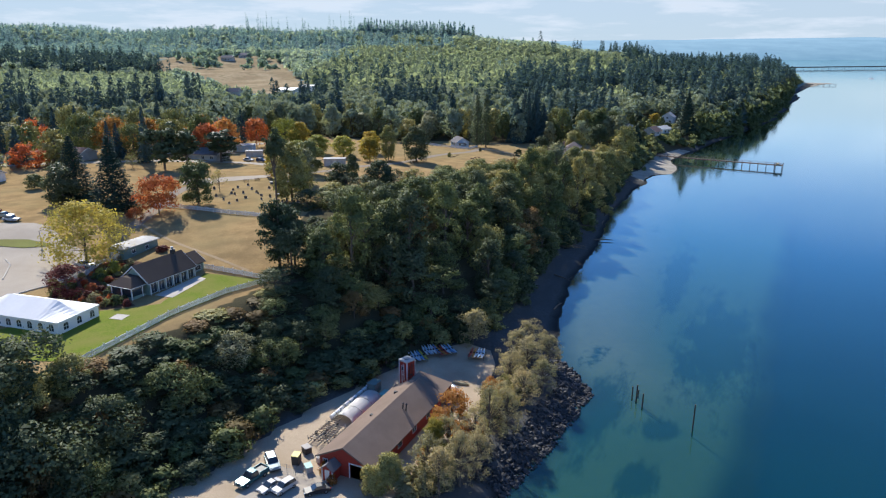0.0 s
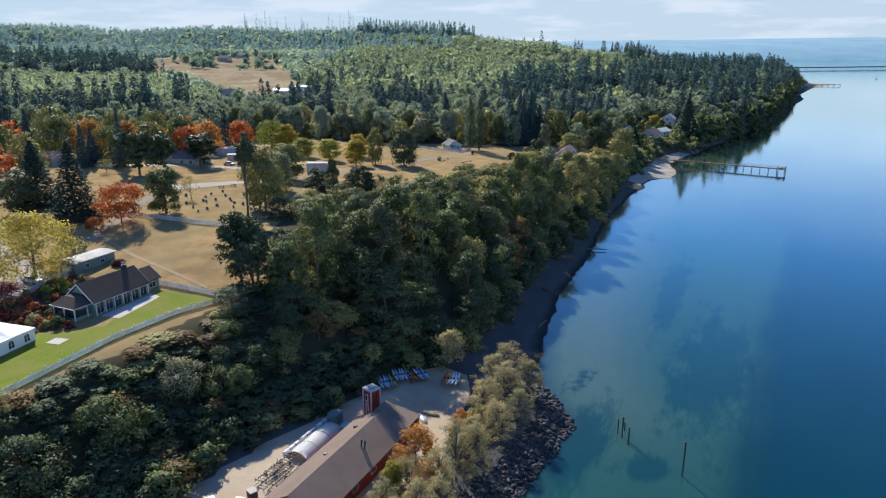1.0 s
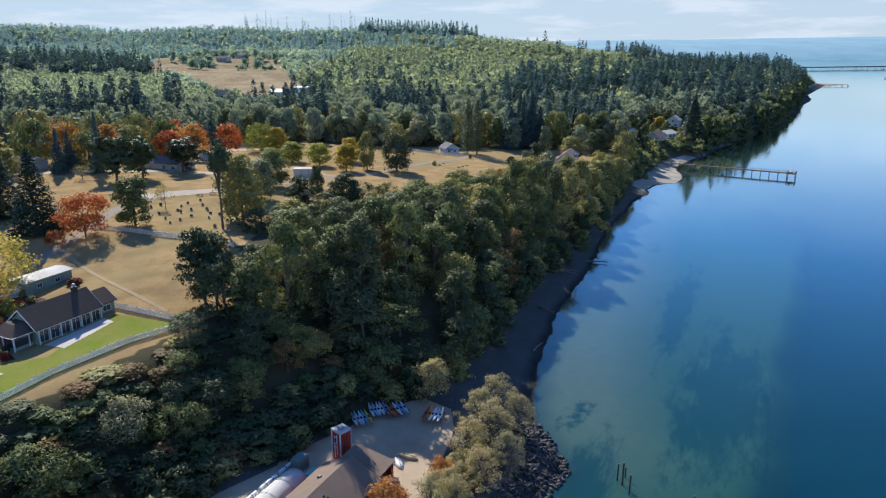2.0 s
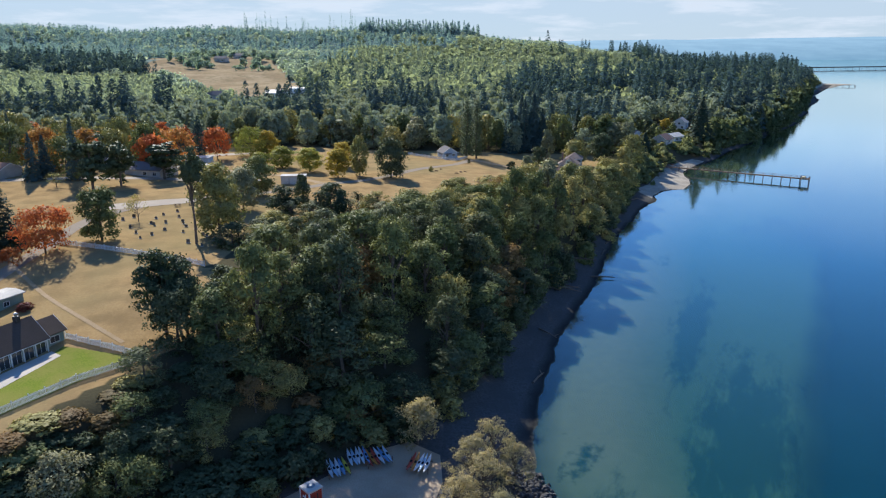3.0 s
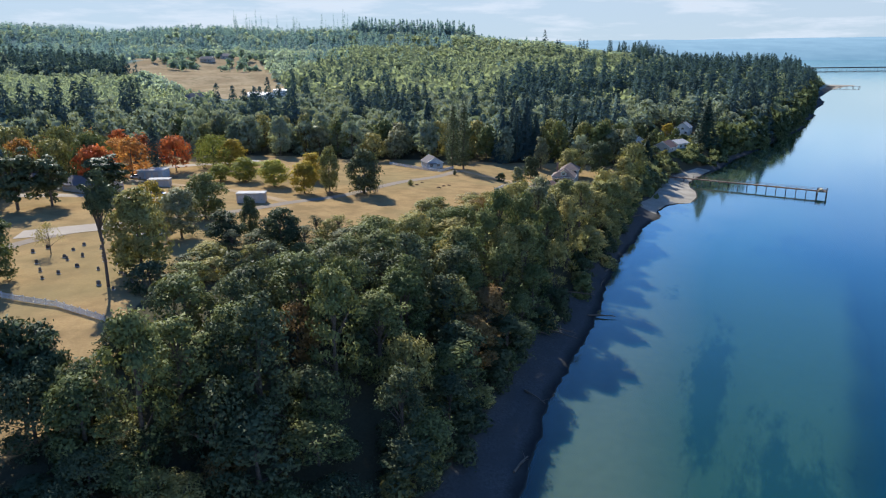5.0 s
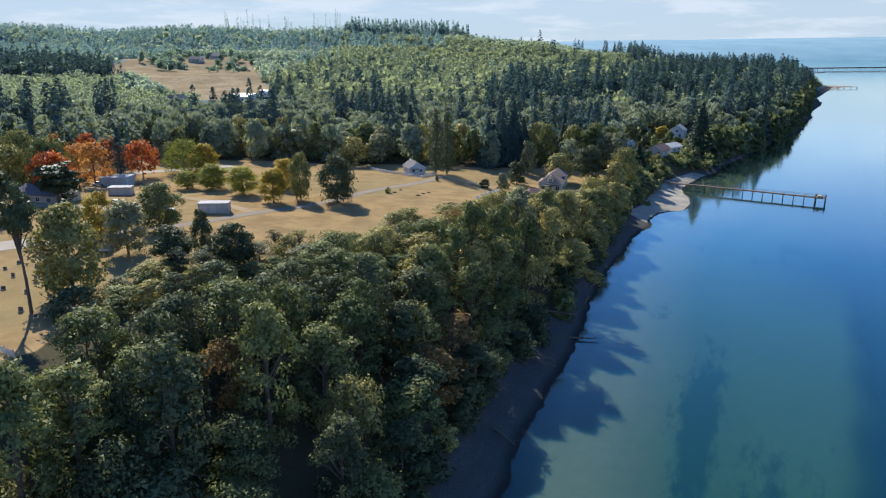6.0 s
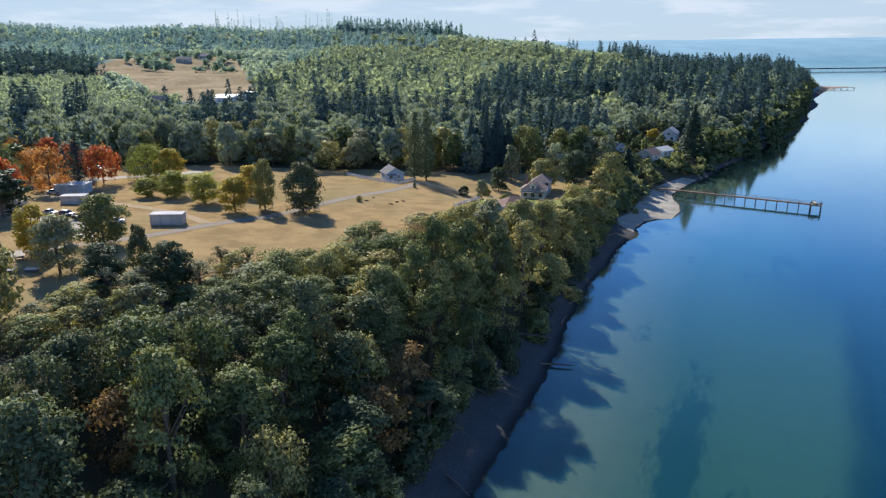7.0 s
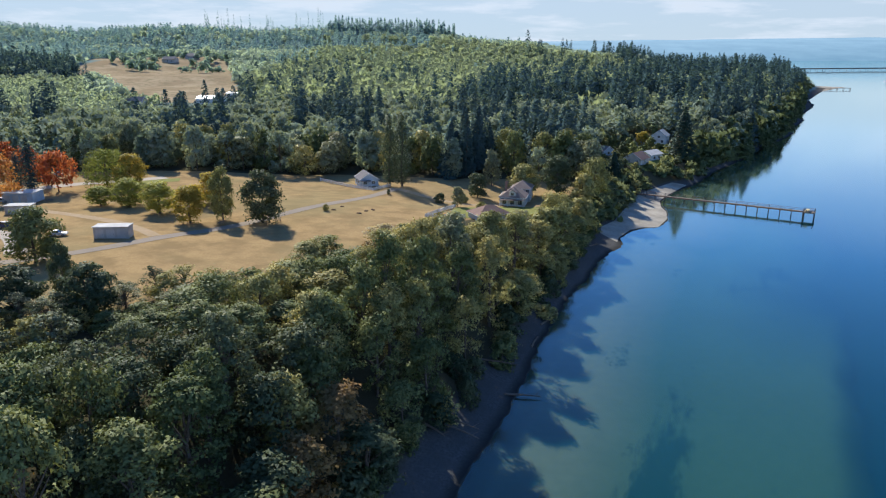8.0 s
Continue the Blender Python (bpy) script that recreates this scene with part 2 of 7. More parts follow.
KAYAK = {"blue": paint("pale_blue_kayak", (0.48, 0.62, 0.74), 0.4), "red": paint("red_kayak", (0.48, 0.07, 0.04), 0.4), "orange": paint("orange_kayak", (0.62, 0.25, 0.05), 0.4),
         "white": paint("white_kayak", (0.72, 0.74, 0.75), 0.4), "yellow": paint("yellow_kayak", (0.62, 0.50, 0.07), 0.4), "navy": paint("mid_blue_kayak", (0.17, 0.33, 0.56), 0.4)}
LAMP_RED, LAMP_CLEAR = paint("red_lens", (0.35, 0.01, 0.01), 0.2), paint("clear_lens", (0.75, 0.75, 0.72), 0.15)


def window_glass():
    m, n, l, b, _ = nodes_of("window_glass")
    b.inputs["Base Color"].default_value = (0.03, 0.04, 0.05, 1)
    b.inputs["Roughness"].default_value = 0.06
    b.inputs["Coat Weight"].default_value = 0.6
    return m


GLASS = window_glass()


# eelgrass and one dark patch on the shelf: two ends and half the breadth
# the third, off the rocks, is the plain dark patch
DARK_BEDS = [(81, 224, 57, 168, 4.2), (73.5, 174, 53, 126, 9.0), (34.5, 127, 22, 101, 4.0), (39, 109, 35, 107, 3.6), (31, 95, 28, 90, 3.2)]


def land_material():
    """Dry field grass, forest litter where the woods stand, shingle on the beach, sand and eelgrass under water."""
    m, n, l, b, _ = nodes_of("land")
    place = n.new("ShaderNodeNewGeometry").outputs["Position"]
    split = n.new("ShaderNodeSeparateXYZ")
    l.new(place, split.inputs["Vector"])
    wood = n.new("ShaderNodeAttribute")
    wood.attribute_name = "wood"
    fine, mid, wide = noise_node(n, l, place, 2.2, 6, 0.65), noise_node(n, l, place, 0.16, 5), noise_node(n, l, place, 0.03, 4)
    grass = blend(n, l, ramp(n, l, fine, 0.3, 0.7), (0.318, 0.215, 0.100), (0.408, 0.286, 0.138))
    grass = blend(n, l, ramp(n, l, mid, 0.40, 0.64, (0,) * 3, (0.8,) * 3), grass, (0.232, 0.162, 0.080))
    grass = blend(n, l, ramp(n, l, wide, 0.45, 0.65, (0,) * 3, (0.6,) * 3), grass, (0.248, 0.205, 0.102))
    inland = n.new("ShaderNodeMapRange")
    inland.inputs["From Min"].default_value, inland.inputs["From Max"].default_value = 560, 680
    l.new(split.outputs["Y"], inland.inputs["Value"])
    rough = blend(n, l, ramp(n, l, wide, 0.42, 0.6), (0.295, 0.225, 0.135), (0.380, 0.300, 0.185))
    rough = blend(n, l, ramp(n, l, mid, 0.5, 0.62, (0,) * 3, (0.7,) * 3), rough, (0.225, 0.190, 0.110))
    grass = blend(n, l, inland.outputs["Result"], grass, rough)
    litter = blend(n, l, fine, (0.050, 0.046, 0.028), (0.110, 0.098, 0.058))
    # far wood floor paler blue-green: haze over its dark gaps put into the colour
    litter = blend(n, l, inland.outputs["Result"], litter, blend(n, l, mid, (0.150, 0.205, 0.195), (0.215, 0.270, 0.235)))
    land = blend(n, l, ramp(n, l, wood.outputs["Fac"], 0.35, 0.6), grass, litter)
    shingle = blend(n, l, ramp(n, l, fine, 0.25, 0.75), (0.060, 0.060, 0.058), (0.140, 0.136, 0.125))
    shingle = blend(n, l, ramp(n, l, mid, 0.4, 0.7), shingle, (0.088, 0.086, 0.080))
    tide = n.new("ShaderNodeMath")
    tide.operation = "MULTIPLY_ADD"
    tide.inputs[1].default_value = 0.5
    l.new(mid, tide.inputs[0])
    l.new(split.outputs["Z"], tide.inputs[2])
    damp = n.new("ShaderNodeMapRange")
    damp.inputs["From Min"].default_value, damp.inputs["From Max"].default_value = 0.30, 0.75
    l.new(tide.outputs["Value"], damp.inputs["Value"])
    shingle = blend(n, l, damp.outputs["Result"], (0.040, 0.040, 0.037), shingle)
    up = n.new("ShaderNodeMapRange")
    up.inputs["From Min"].default_value, up.inputs["From Max"].default_value = 1.9, 2.6
    l.new(split.outputs["Z"], up.inputs["Value"])
    land = blend(n, l, up.outputs["Result"], shingle, land)
    # the sea bed: pale sand and eelgrass in bands
    bands = n.new("ShaderNodeMapping")
    bands.vector_type = "TEXTURE"
    bands.inputs["Rotation"].default_value = (0, 0, radians(66))
    bands.inputs["Scale"].default_value = (3.4, 1.0, 1.0)
    l.new(place, bands.inputs["Vector"])
    weed = noise_node(n, l, bands.outputs["Vector"], 0.055, 6, 0.62)
    tuft = noise_node(n, l, place, 0.5, 5, 0.7)
    sand = blend(n, l, tuft, (0.23, 0.235, 0.175), (0.33, 0.325, 0.245))
    weedy = blend(n, l, 0.22, weed, tuft)
    sand = blend(n, l, ramp(n, l, weedy, 0.60, 0.68), sand, (0.06, 0.10, 0.07))
    # the water's teal and blue at depth are put into the bed's colour
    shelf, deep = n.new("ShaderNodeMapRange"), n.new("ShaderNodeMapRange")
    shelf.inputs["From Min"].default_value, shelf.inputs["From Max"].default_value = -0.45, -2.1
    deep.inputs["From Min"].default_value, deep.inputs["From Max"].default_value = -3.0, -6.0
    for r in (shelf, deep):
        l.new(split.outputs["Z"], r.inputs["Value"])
    teal_bed = blend(n, l, tuft, (0.075, 0.150, 0.100), (0.110, 0.190, 0.125))
    weeds = ramp(n, l, weedy, 0.60, 0.68)
    ragged = noise_node(n, l, bands.outputs["Vector"], 0.26, 6, 0.75)
    for ax, ay, bx, by, r in DARK_BEDS:
        lie = n.new("ShaderNodeMapping")
        lie.vector_type = "TEXTURE"
        lie.inputs["Location"].default_value = ((ax + bx) / 2, (ay + by) / 2, -2)
        lie.inputs["Rotation"].default_value = (0, 0, math.atan2(by - ay, bx - ax))
        lie.inputs["Scale"].default_value = (2.5 * (math.hypot(bx - ax, by - ay) / 2 + r), 2.5 * r, 100)
        l.new(place, lie.inputs["Vector"])
        reach, rag = n.new("ShaderNodeVectorMath"), n.new("ShaderNodeMath")
        reach.operation, rag.operation = "LENGTH", "MULTIPLY_ADD"
        l.new(lie.outputs["Vector"], reach.inputs[0])
        l.new(ragged, rag.inputs[0])
        rag.inputs[1].default_value = 1.1
        l.new(reach.outputs["Value"], rag.inputs[2])
        weeds = blend(n, l, 1.0, weeds, ramp(n, l, rag.outputs["Value"], 0.80, 1.0, (0.82,) * 3, (0,) * 3), "LIGHTEN")
    # the bed turns teal off the boat yard
    near_yard = n.new("ShaderNodeMapRange")
    near_yard.inputs["From Min"].default_value, near_yard.inputs["From Max"].default_value = 140, 108
    l.new(split.outputs["Y"], near_yard.inputs["Value"])
    sand = blend(n, l, near_yard.outputs["Result"], sand, teal_bed)
    bed = blend(n, l, weeds, blend(n, l, shelf.outputs["Result"], sand, teal_bed), (0.010, 0.050, 0.060))
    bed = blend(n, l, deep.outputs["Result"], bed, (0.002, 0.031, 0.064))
    wet = n.new("ShaderNodeMapRange")
    wet.inputs["From Min"].default_value, wet.inputs["From Max"].default_value = -0.25, 0.05
    l.new(split.outputs["Z"], wet.inputs["Value"])
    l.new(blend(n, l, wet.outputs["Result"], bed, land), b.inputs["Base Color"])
    b.inputs["Roughness"].default_value = 0.95
    b.inputs["Specular IOR Level"].default_value = 0.0
    u = n.new("ShaderNodeBump")
    u.inputs["Strength"].default_value, u.inputs["Distance"].default_value = 0.6, 0.12
    l.new(fine, u.inputs["Height"])
    l.new(u.outputs["Normal"], b.inputs["Normal"])
    return m


def water_material():
    """Clear cold sea water: the bed shows through it, and it mirrors the sky at a low angle."""
    m, n, l, b, o = nodes_of("sea_water")
    n.remove(b)
    place = n.new("ShaderNodeNewGeometry").outputs["Position"]
    small, large = noise_node(n, l, place, 0.9, 4, 0.6), noise_node(n, l, place, 0.05, 3)
    u = n.new("ShaderNodeBump")
    u.inputs["Strength"].default_value, u.inputs["Distance"].default_value = 0.10, 0.10
    l.new(small, u.inputs["Height"])
    clear, body, gloss = n.new("ShaderNodeBsdfTransparent"), n.new("ShaderNodeBsdfDiffuse"), n.new("ShaderNodeBsdfGlossy")
    clear.inputs["Color"].default_value = (0.74, 0.84, 0.76, 1)
    l.new(blend(n, l, ramp(n, l, large, 0.35, 0.65), (0.005, 0.060, 0.082), (0.008, 0.073, 0.096)), body.inputs["Color"])
    gloss.inputs["Roughness"].default_value = 0.06
    gloss.inputs["Color"].default_value = (0.90, 0.98, 0.96, 1)
    l.new(u.outputs["Normal"], gloss.inputs["Normal"])
    under, top, facing = n.new("ShaderNodeMixShader"), n.new("ShaderNodeMixShader"), n.new("ShaderNodeLayerWeight")
    steep, mirror = n.new("ShaderNodeMath"), n.new("ShaderNodeMath")
    under.inputs["Fac"].default_value = 0.36
    l.new(clear.outputs["BSDF"], under.inputs[1])
    l.new(body.outputs["BSDF"], under.inputs[2])
    facing.inputs["Blend"].default_value = 0.5
    l.new(u.outputs["Normal"], facing.inputs["Normal"])
    steep.operation, mirror.operation, mirror.use_clamp = "POWER", "MULTIPLY_ADD", True
    steep.inputs[1].default_value, mirror.inputs[1].default_value, mirror.inputs[2].default_value = 5.0, 1.65, 0.02
    l.new(facing.outputs["Facing"], steep.inputs[0])
    l.new(steep.outputs["Value"], mirror.inputs[0])
    l.new(mirror.outputs["Value"], top.inputs["Fac"])
    l.new(under.outputs["Shader"], top.inputs[1])
    l.new(gloss.outputs["BSDF"], top.inputs[2])
    l.new(top.outputs["Shader"], o.inputs["Surface"])
    return m


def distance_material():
    """The far shore: blue of the air painted in, as colour and glow."""
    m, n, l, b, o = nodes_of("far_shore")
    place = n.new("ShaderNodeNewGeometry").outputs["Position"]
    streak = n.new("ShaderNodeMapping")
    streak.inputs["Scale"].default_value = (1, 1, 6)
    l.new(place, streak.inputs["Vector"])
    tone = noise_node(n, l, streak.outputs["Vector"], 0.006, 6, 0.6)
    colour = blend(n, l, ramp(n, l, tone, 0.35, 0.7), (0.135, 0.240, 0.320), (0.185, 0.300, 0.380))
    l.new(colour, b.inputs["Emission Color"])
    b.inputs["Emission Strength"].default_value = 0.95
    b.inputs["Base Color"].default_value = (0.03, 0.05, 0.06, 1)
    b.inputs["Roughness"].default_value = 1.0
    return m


# ---- the ground, the sea bed and the sea ----
SHORE = [(-70.8, -70.8), (-26, 23.6), (-4.7, 64.9), (7.9, 88.5), (16.5, 101.5), (27.1, 120.4), (24.2, 133.3), (26.5, 152.2), (35.4, 185.3), (51.9, 225.4), (61.4, 256.1),
         (70.8, 280.8), (80.2, 299.7), (87, 316.2), (92.5, 324.6), (97.3, 331), (99.9, 342), (106.5, 352.5), (112.2, 356.2), (117.8, 357), (124.8, 369.5), (128.3, 382), (128.8, 391), (131.9, 402.5),
         (139.6, 415.8), (149.5, 429.8), (160, 442.5), (181.8, 478), (204.5, 510), (259.6, 584.1),
         (290.3, 634.8), (418.9, 867.3), (566.4, 1132.8), (660.8, 1253.2), (698.6, 1288.6), (637.2, 1392.4), (519.2, 1675.6), (354, 2360), (236, 3068)]
FOOT = [(-94.4, -70.8), (-61.4, 23.6), (-47.2, 73.2), (-34.8, 93.6), (-24.9, 109), (-13.2, 123.6), (0, 139.2), (10.6, 146.3), (18.9, 162.8), (36.6, 212.4), (53.1, 250.2), (74.3, 297.4),
        (79.5, 309.2), (86.8, 330.4), (94.6, 351.3), (101, 360), (110.9, 381.5), (118, 399.2), (123.8, 409.5), (135.2, 423.4), (147, 436.5), (158.5, 444), (180, 479), (202.8, 511.5), (257.6, 583), (288.8, 634), (416.8, 866.4), (554, 1136), (627, 1262),
        (566.4, 1392.4), (472, 1652), (330.4, 2360), (212.4, 3068)]
HILLS_NEAR = [(-36.6, 139.2, 14.9), (-55.5, 99.1, 14.6), (-70.8, 118, 15.1), (-82.6, 153.4, 15.7), (-36.6, 169.9, 20.5), (-76.7, 190, 20.5), (-112.1, 188.8, 19.5),
              (-70.8, 236, 19.5), (-44.8, 272.6, 17.5), (-13, 304.4, 15.2), (20.1, 390.6, 11), (5.9, 407.1, 11), (64.9, 365.8, 7.7), (47.2, 306.8, 11.8), (-70.8, 342.2, 15.9),
              (-141.6, 283.2, 20.1), (-236, 177, 20.1), (-177, 70.8, 15.3), (11.8, 259.6, 15.3), (-17.7, 212.4, 18.9)]
HILLS_FAR = [(-139.2, 660.8, 21.2), (-153.4, 731.6, 27.1), (-236, 896.8, 35.4), (-212.4, 1062, 48.4), (-354, 1062, 49.6), (-590, 1062, 53.1), (-177, 1357, 84),
             (0, 1357, 79), (-413, 1357, 87), (-767, 1357, 91), (-1062, 1298, 91), (141.6, 1357, 64.9), (295, 1298, 44.8), (413, 1180, 26),
             (236, 826, 26), (118, 708, 21.2), (354, 1003, 18.9), (177, 566.4, 14.2), (59, 531, 14.2), (-70.8, 495.6, 16.5), (-236, 495.6, 21.2), (-472, 495.6, 26),
             (-354, 354, 21.2), (531, 1298, 11.8), (-177, 1770, 70.8), (-708, 1770, 70.8), (236, 1770, 29.5), (0, 2596, 23.6), (153.4, 495.6, 8.3)]
HILLS = np.array(HILLS_NEAR + HILLS_FAR, float)


def shore_distance(line, x, y):
    """Distance from a line of points, positive inland (to its left)."""
    best = np.full(np.shape(x), 1e9)
    sign = np.ones(np.shape(x))
    for (ax, ay), (bx, by) in zip(line, line[1:]):
        dx, dy = bx - ax, by - ay
        k = np.clip(((x - ax) * dx + (y - ay) * dy) / (dx * dx + dy * dy), 0, 1)
        d = np.hypot(x - ax - k * dx, y - ay - k * dy)
        near = d < best - 1e-9
        best = np.where(near, d, best)
        sign = np.where(near, np.where(dx * (y - ay) - dy * (x - ax) > 0, 1, -1), sign)
    return best * sign


def ground_z(x, y):
    """Height of the land, the beach and the sea bed over mean water."""
    x, y = np.asarray(x, float), np.asarray(y, float)
    top = np.zeros(x.shape)
    total = np.zeros(x.shape)
    soft = (14 + 0.03 * np.clip(y, 0, 1500)) ** 2
    for hx, hy, hz in HILLS:
        w = ((x - hx) ** 2 + (y - hy) ** 2 + soft) ** -1.7
        top += w * hz
        total += w
    top = top / total
    sea, foot = shore_distance(SHORE, x, y), shore_distance(FOOT, x, y)
    sea = sea + 0.35 * np.sin(0.21 * x + 0.33 * y) * np.sin(0.13 * y - 0.07 * x) + 0.08 * np.sin(0.62 * y + 0.4 * x)
    rise = 2 + 0.6 * np.clip(foot, 0, None) - 2.4 * np.sin(np.pi * np.clip(foot / 20, 0, 1)) * np.clip((138 - y) / 12, 0, 1)
    blend = np.clip(0.5 + (top - rise) / 6, 0, 1)
    bluff = top * (1 - blend) + rise * blend - 1.5 * blend * (1 - blend)
    inland = np.clip(sea, 0, None)
    beach = 2 * inland / np.clip(inland - np.clip(foot, None, 0), 0.1, None)
    quay = np.clip((140 - y) / 8, 0, 1)
    beach = beach * (1 - quay) + 1.8 * np.clip(inland / 6, 0, 1) * quay
    out = np.clip(-sea, 0, None)
    slope = np.clip(out * 0.045 + np.clip(out - 14, 0, None) * 0.075, 0, 7)
    # the shelf ends in a straight drop-off
    past = np.clip((0.884 * (x - 44.3) - 0.468 * (y - 94.2) + 1.6 + 1.0 * np.sin(0.16 * y) * np.sin(0.07 * x + 0.05 * y)) / 5.5, 0, 1)
    near = np.clip((300 - y) / 60, 0, 1)
    step = np.minimum(slope, 3.0) * (1 - past) + np.maximum(slope, 6.0) * past
    bed = -(slope * (1 - near) + step * near) - 0.02
    return np.where(sea < 0, bed, np.where(foot < 0, np.minimum(beach, 2), bluff))


def spread(lo, fine_lo, fine_hi, hi, step, growth=1.13, growth_right=1.07):
    mid = list(np.arange(fine_lo, fine_hi + 0.1, step))
    left, right, s = [], [], step
    while (left[-1] if left else fine_lo) > lo:
        s *= growth
        left.append(max(lo, (left[-1] if left else fine_lo) - s))
    s = step
    while (right[-1] if right else fine_hi) < hi:
        s *= growth_right
        right.append(min(hi, (right[-1] if right else fine_hi) + s))
    return np.array(left[::-1] + mid + right)


def fill_mesh(name, verts, quads):
    """A mesh from arrays of corners and of faces with three or four corners each."""
    quads = np.asarray(quads, np.int32)
    k = quads.shape[1]
    me = bpy.data.meshes.new(name)
    me.vertices.add(len(verts))
    me.vertices.foreach_set("co", np.asarray(verts, np.float32).ravel())
    me.loops.add(k * len(quads))
    me.loops.foreach_set("vertex_index", np.asarray(quads, np.int32).ravel())
    me.polygons.add(len(quads))
    me.polygons.foreach_set("loop_start", np.arange(0, k * len(quads), k, dtype=np.int32))
    me.update(calc_edges=True)
    return me


def in_polygon(x, y, poly):
    inside = np.zeros(np.shape(x), bool)
    for (ax, ay), (bx, by) in zip(poly, poly[1:] + poly[:1]):
        cross = ((ay > y) != (by > y)) & (x < (bx - ax) * (y - ay) / (by - ay + 1e-9) + ax)
        inside ^= cross
    return inside


# open ground: dry fields, the town, the far meadow
FIELD = [(-31, 150), (-36, 139), (-57, 98), (-140, 60), (-400, 60), (-400, 330), (-150, 372), (-95, 384), (-60, 392), (0, 404), (40, 396), (60, 402), (112, 395), (104, 372), (84, 368),
         (70, 350), (50, 325), (30, 290), (8, 262), (-8, 240), (-22, 218), (-34, 200), (-38, 176), (-30, 165)]
MEADOW = [(-150, 650), (-128, 720), (-160, 800), (-200, 930), (-240, 1100), (-330, 1110), (-392, 1000), (-368, 870), (-290, 790), (-215, 680), (-185, 650)]


def open_ground(x, y):
    return in_polygon(x, y, FIELD) | in_polygon(x, y, MEADOW)


def build_ground():
    xs, ys = spread(-2900, -150, 150, 2900, 2.0), spread(-200, 76, 430, 4700, 2.0)
    gx, gy = np.meshgrid(xs, ys)
    gz = ground_z(gx, gy)
    w = len(xs)
    i = (np.arange(len(ys) - 1)[:, None] * w + np.arange(w - 1)[None, :]).ravel()
    me = fill_mesh("ground", np.stack([gx.ravel(), gy.ravel(), gz.ravel()], 1), np.stack([i, i + 1, i + 1 + w, i + w], 1))
    me.polygons.foreach_set("use_smooth", np.ones(len(i), bool))
    me.attributes.new("wood", "FLOAT", "POINT").data.foreach_set("value", (~open_ground(gx, gy)).astype(np.float32).ravel())
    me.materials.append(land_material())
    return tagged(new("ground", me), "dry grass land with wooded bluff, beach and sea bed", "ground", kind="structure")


build_ground()


def build_water():
    bm = bmesh.new()
    bmesh.ops.create_grid(bm, x_segments=24, y_segments=24, size=1)
    bmesh.ops.transform(bm, matrix=Matrix.Translation((0, 2250, 0)) @ Matrix.Diagonal((2890, 2440, 1, 1)), verts=bm.verts)
    me = bpy.data.meshes.new("water")
    bm.to_mesh(me)
    me.materials.append(water_material())
    return tagged(new("water", me), "calm clear blue-green sea water", "water", kind="structure")


build_water()


def build_far_shore():
    """A long low wooded shore across the sound."""
    xs, rows = np.linspace(-900, 3400, 130), [(3560, 0.0), (3600, 0.25), (3760, 0.55), (3960, 0.85), (4200, 1.0), (4400, 0.6)]
    verts, quads = [], []
    for r, (y, k) in enumerate(rows):
        for x in xs:
            top = 93 + 24 * min(1.0, max(0.0, (x - 500) / 2000)) + 5 * noise.noise((x * 0.004, 3.1, 0)) + 2.5 * noise.noise((x * 0.03, r, 5))
            verts.append((x, y + 0.00004 * (x - 1200) ** 2, -1 + k * top))
    n = len(xs)
    for r in range(len(rows) - 1):
        for c in range(n - 1):
            quads.append((r * n + c, r * n + c + 1, (r + 1) * n + c + 1, (r + 1) * n + c))
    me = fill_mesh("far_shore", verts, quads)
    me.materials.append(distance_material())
    tagged(new("backdrop", me), "distant low wooded shore, haze put in as a blue glow", "far shore", kind="structure")


build_far_shore()


# ---- building helpers ----
def thing(name, x, y, z, turn=0.0, label="", category="", group=""):
    ob = new(name)
    ob.empty_display_size = 0.3
    ob.matrix_basis = pose(x, y, z, 0, 0, turn)
    return tagged(ob, label, category, group)


def part(name, bm, material, parent, label="", smooth=False):
    """Links a bmesh as one mesh under a thing or under a part."""
    me = bpy.data.meshes.new(name)
    bm.to_mesh(me)
    bm.free()
    if smooth:
        me.polygons.foreach_set("use_smooth", np.ones(len(me.polygons), bool))
    me.materials.append(material)
    ob = new(name, me)
    ob.parent = parent
    if label:
        ob["label"] = label
    return ob


def again(ob, x=0.0, y=0.0, z=0.0, turn=0.0):
    """The same part once more, on the same mesh, moved within its parent."""
    o = ob.copy()
    scene.collection.objects.link(o)
    o.matrix_basis = pose(x, y, z, 0, 0, turn) @ ob.matrix_basis
    return o


def put(ob, x=0.0, y=0.0, z=0.0, turn=0.0):
    ob.matrix_basis = pose(x, y, z, 0, 0, turn)
    return ob


def box(bm, x0, y0, z0, x1, y1, z1, bevel=0.0, m=None):
    made = bmesh.ops.create_cube(bm, size=1)["verts"]
    bmesh.ops.transform(bm, matrix=Matrix.Translation(((x0 + x1) / 2, (y0 + y1) / 2, (z0 + z1) / 2)) @ Matrix.Diagonal((abs(x1 - x0), abs(y1 - y0), abs(z1 - z0), 1)), verts=made)
    if bevel:
        edges = list({e for v in made for e in v.link_edges})
        made = bmesh.ops.bevel(bm, geom=edges, offset=bevel, segments=1, affect="EDGES")["verts"]
    if m:
        bmesh.ops.transform(bm, matrix=m, verts=made)
    return bm


def boxed(*rows, bevel=0.0):
    bm = bmesh.new()
    for r in rows:
        box(bm, *r, bevel=bevel)
    return bm


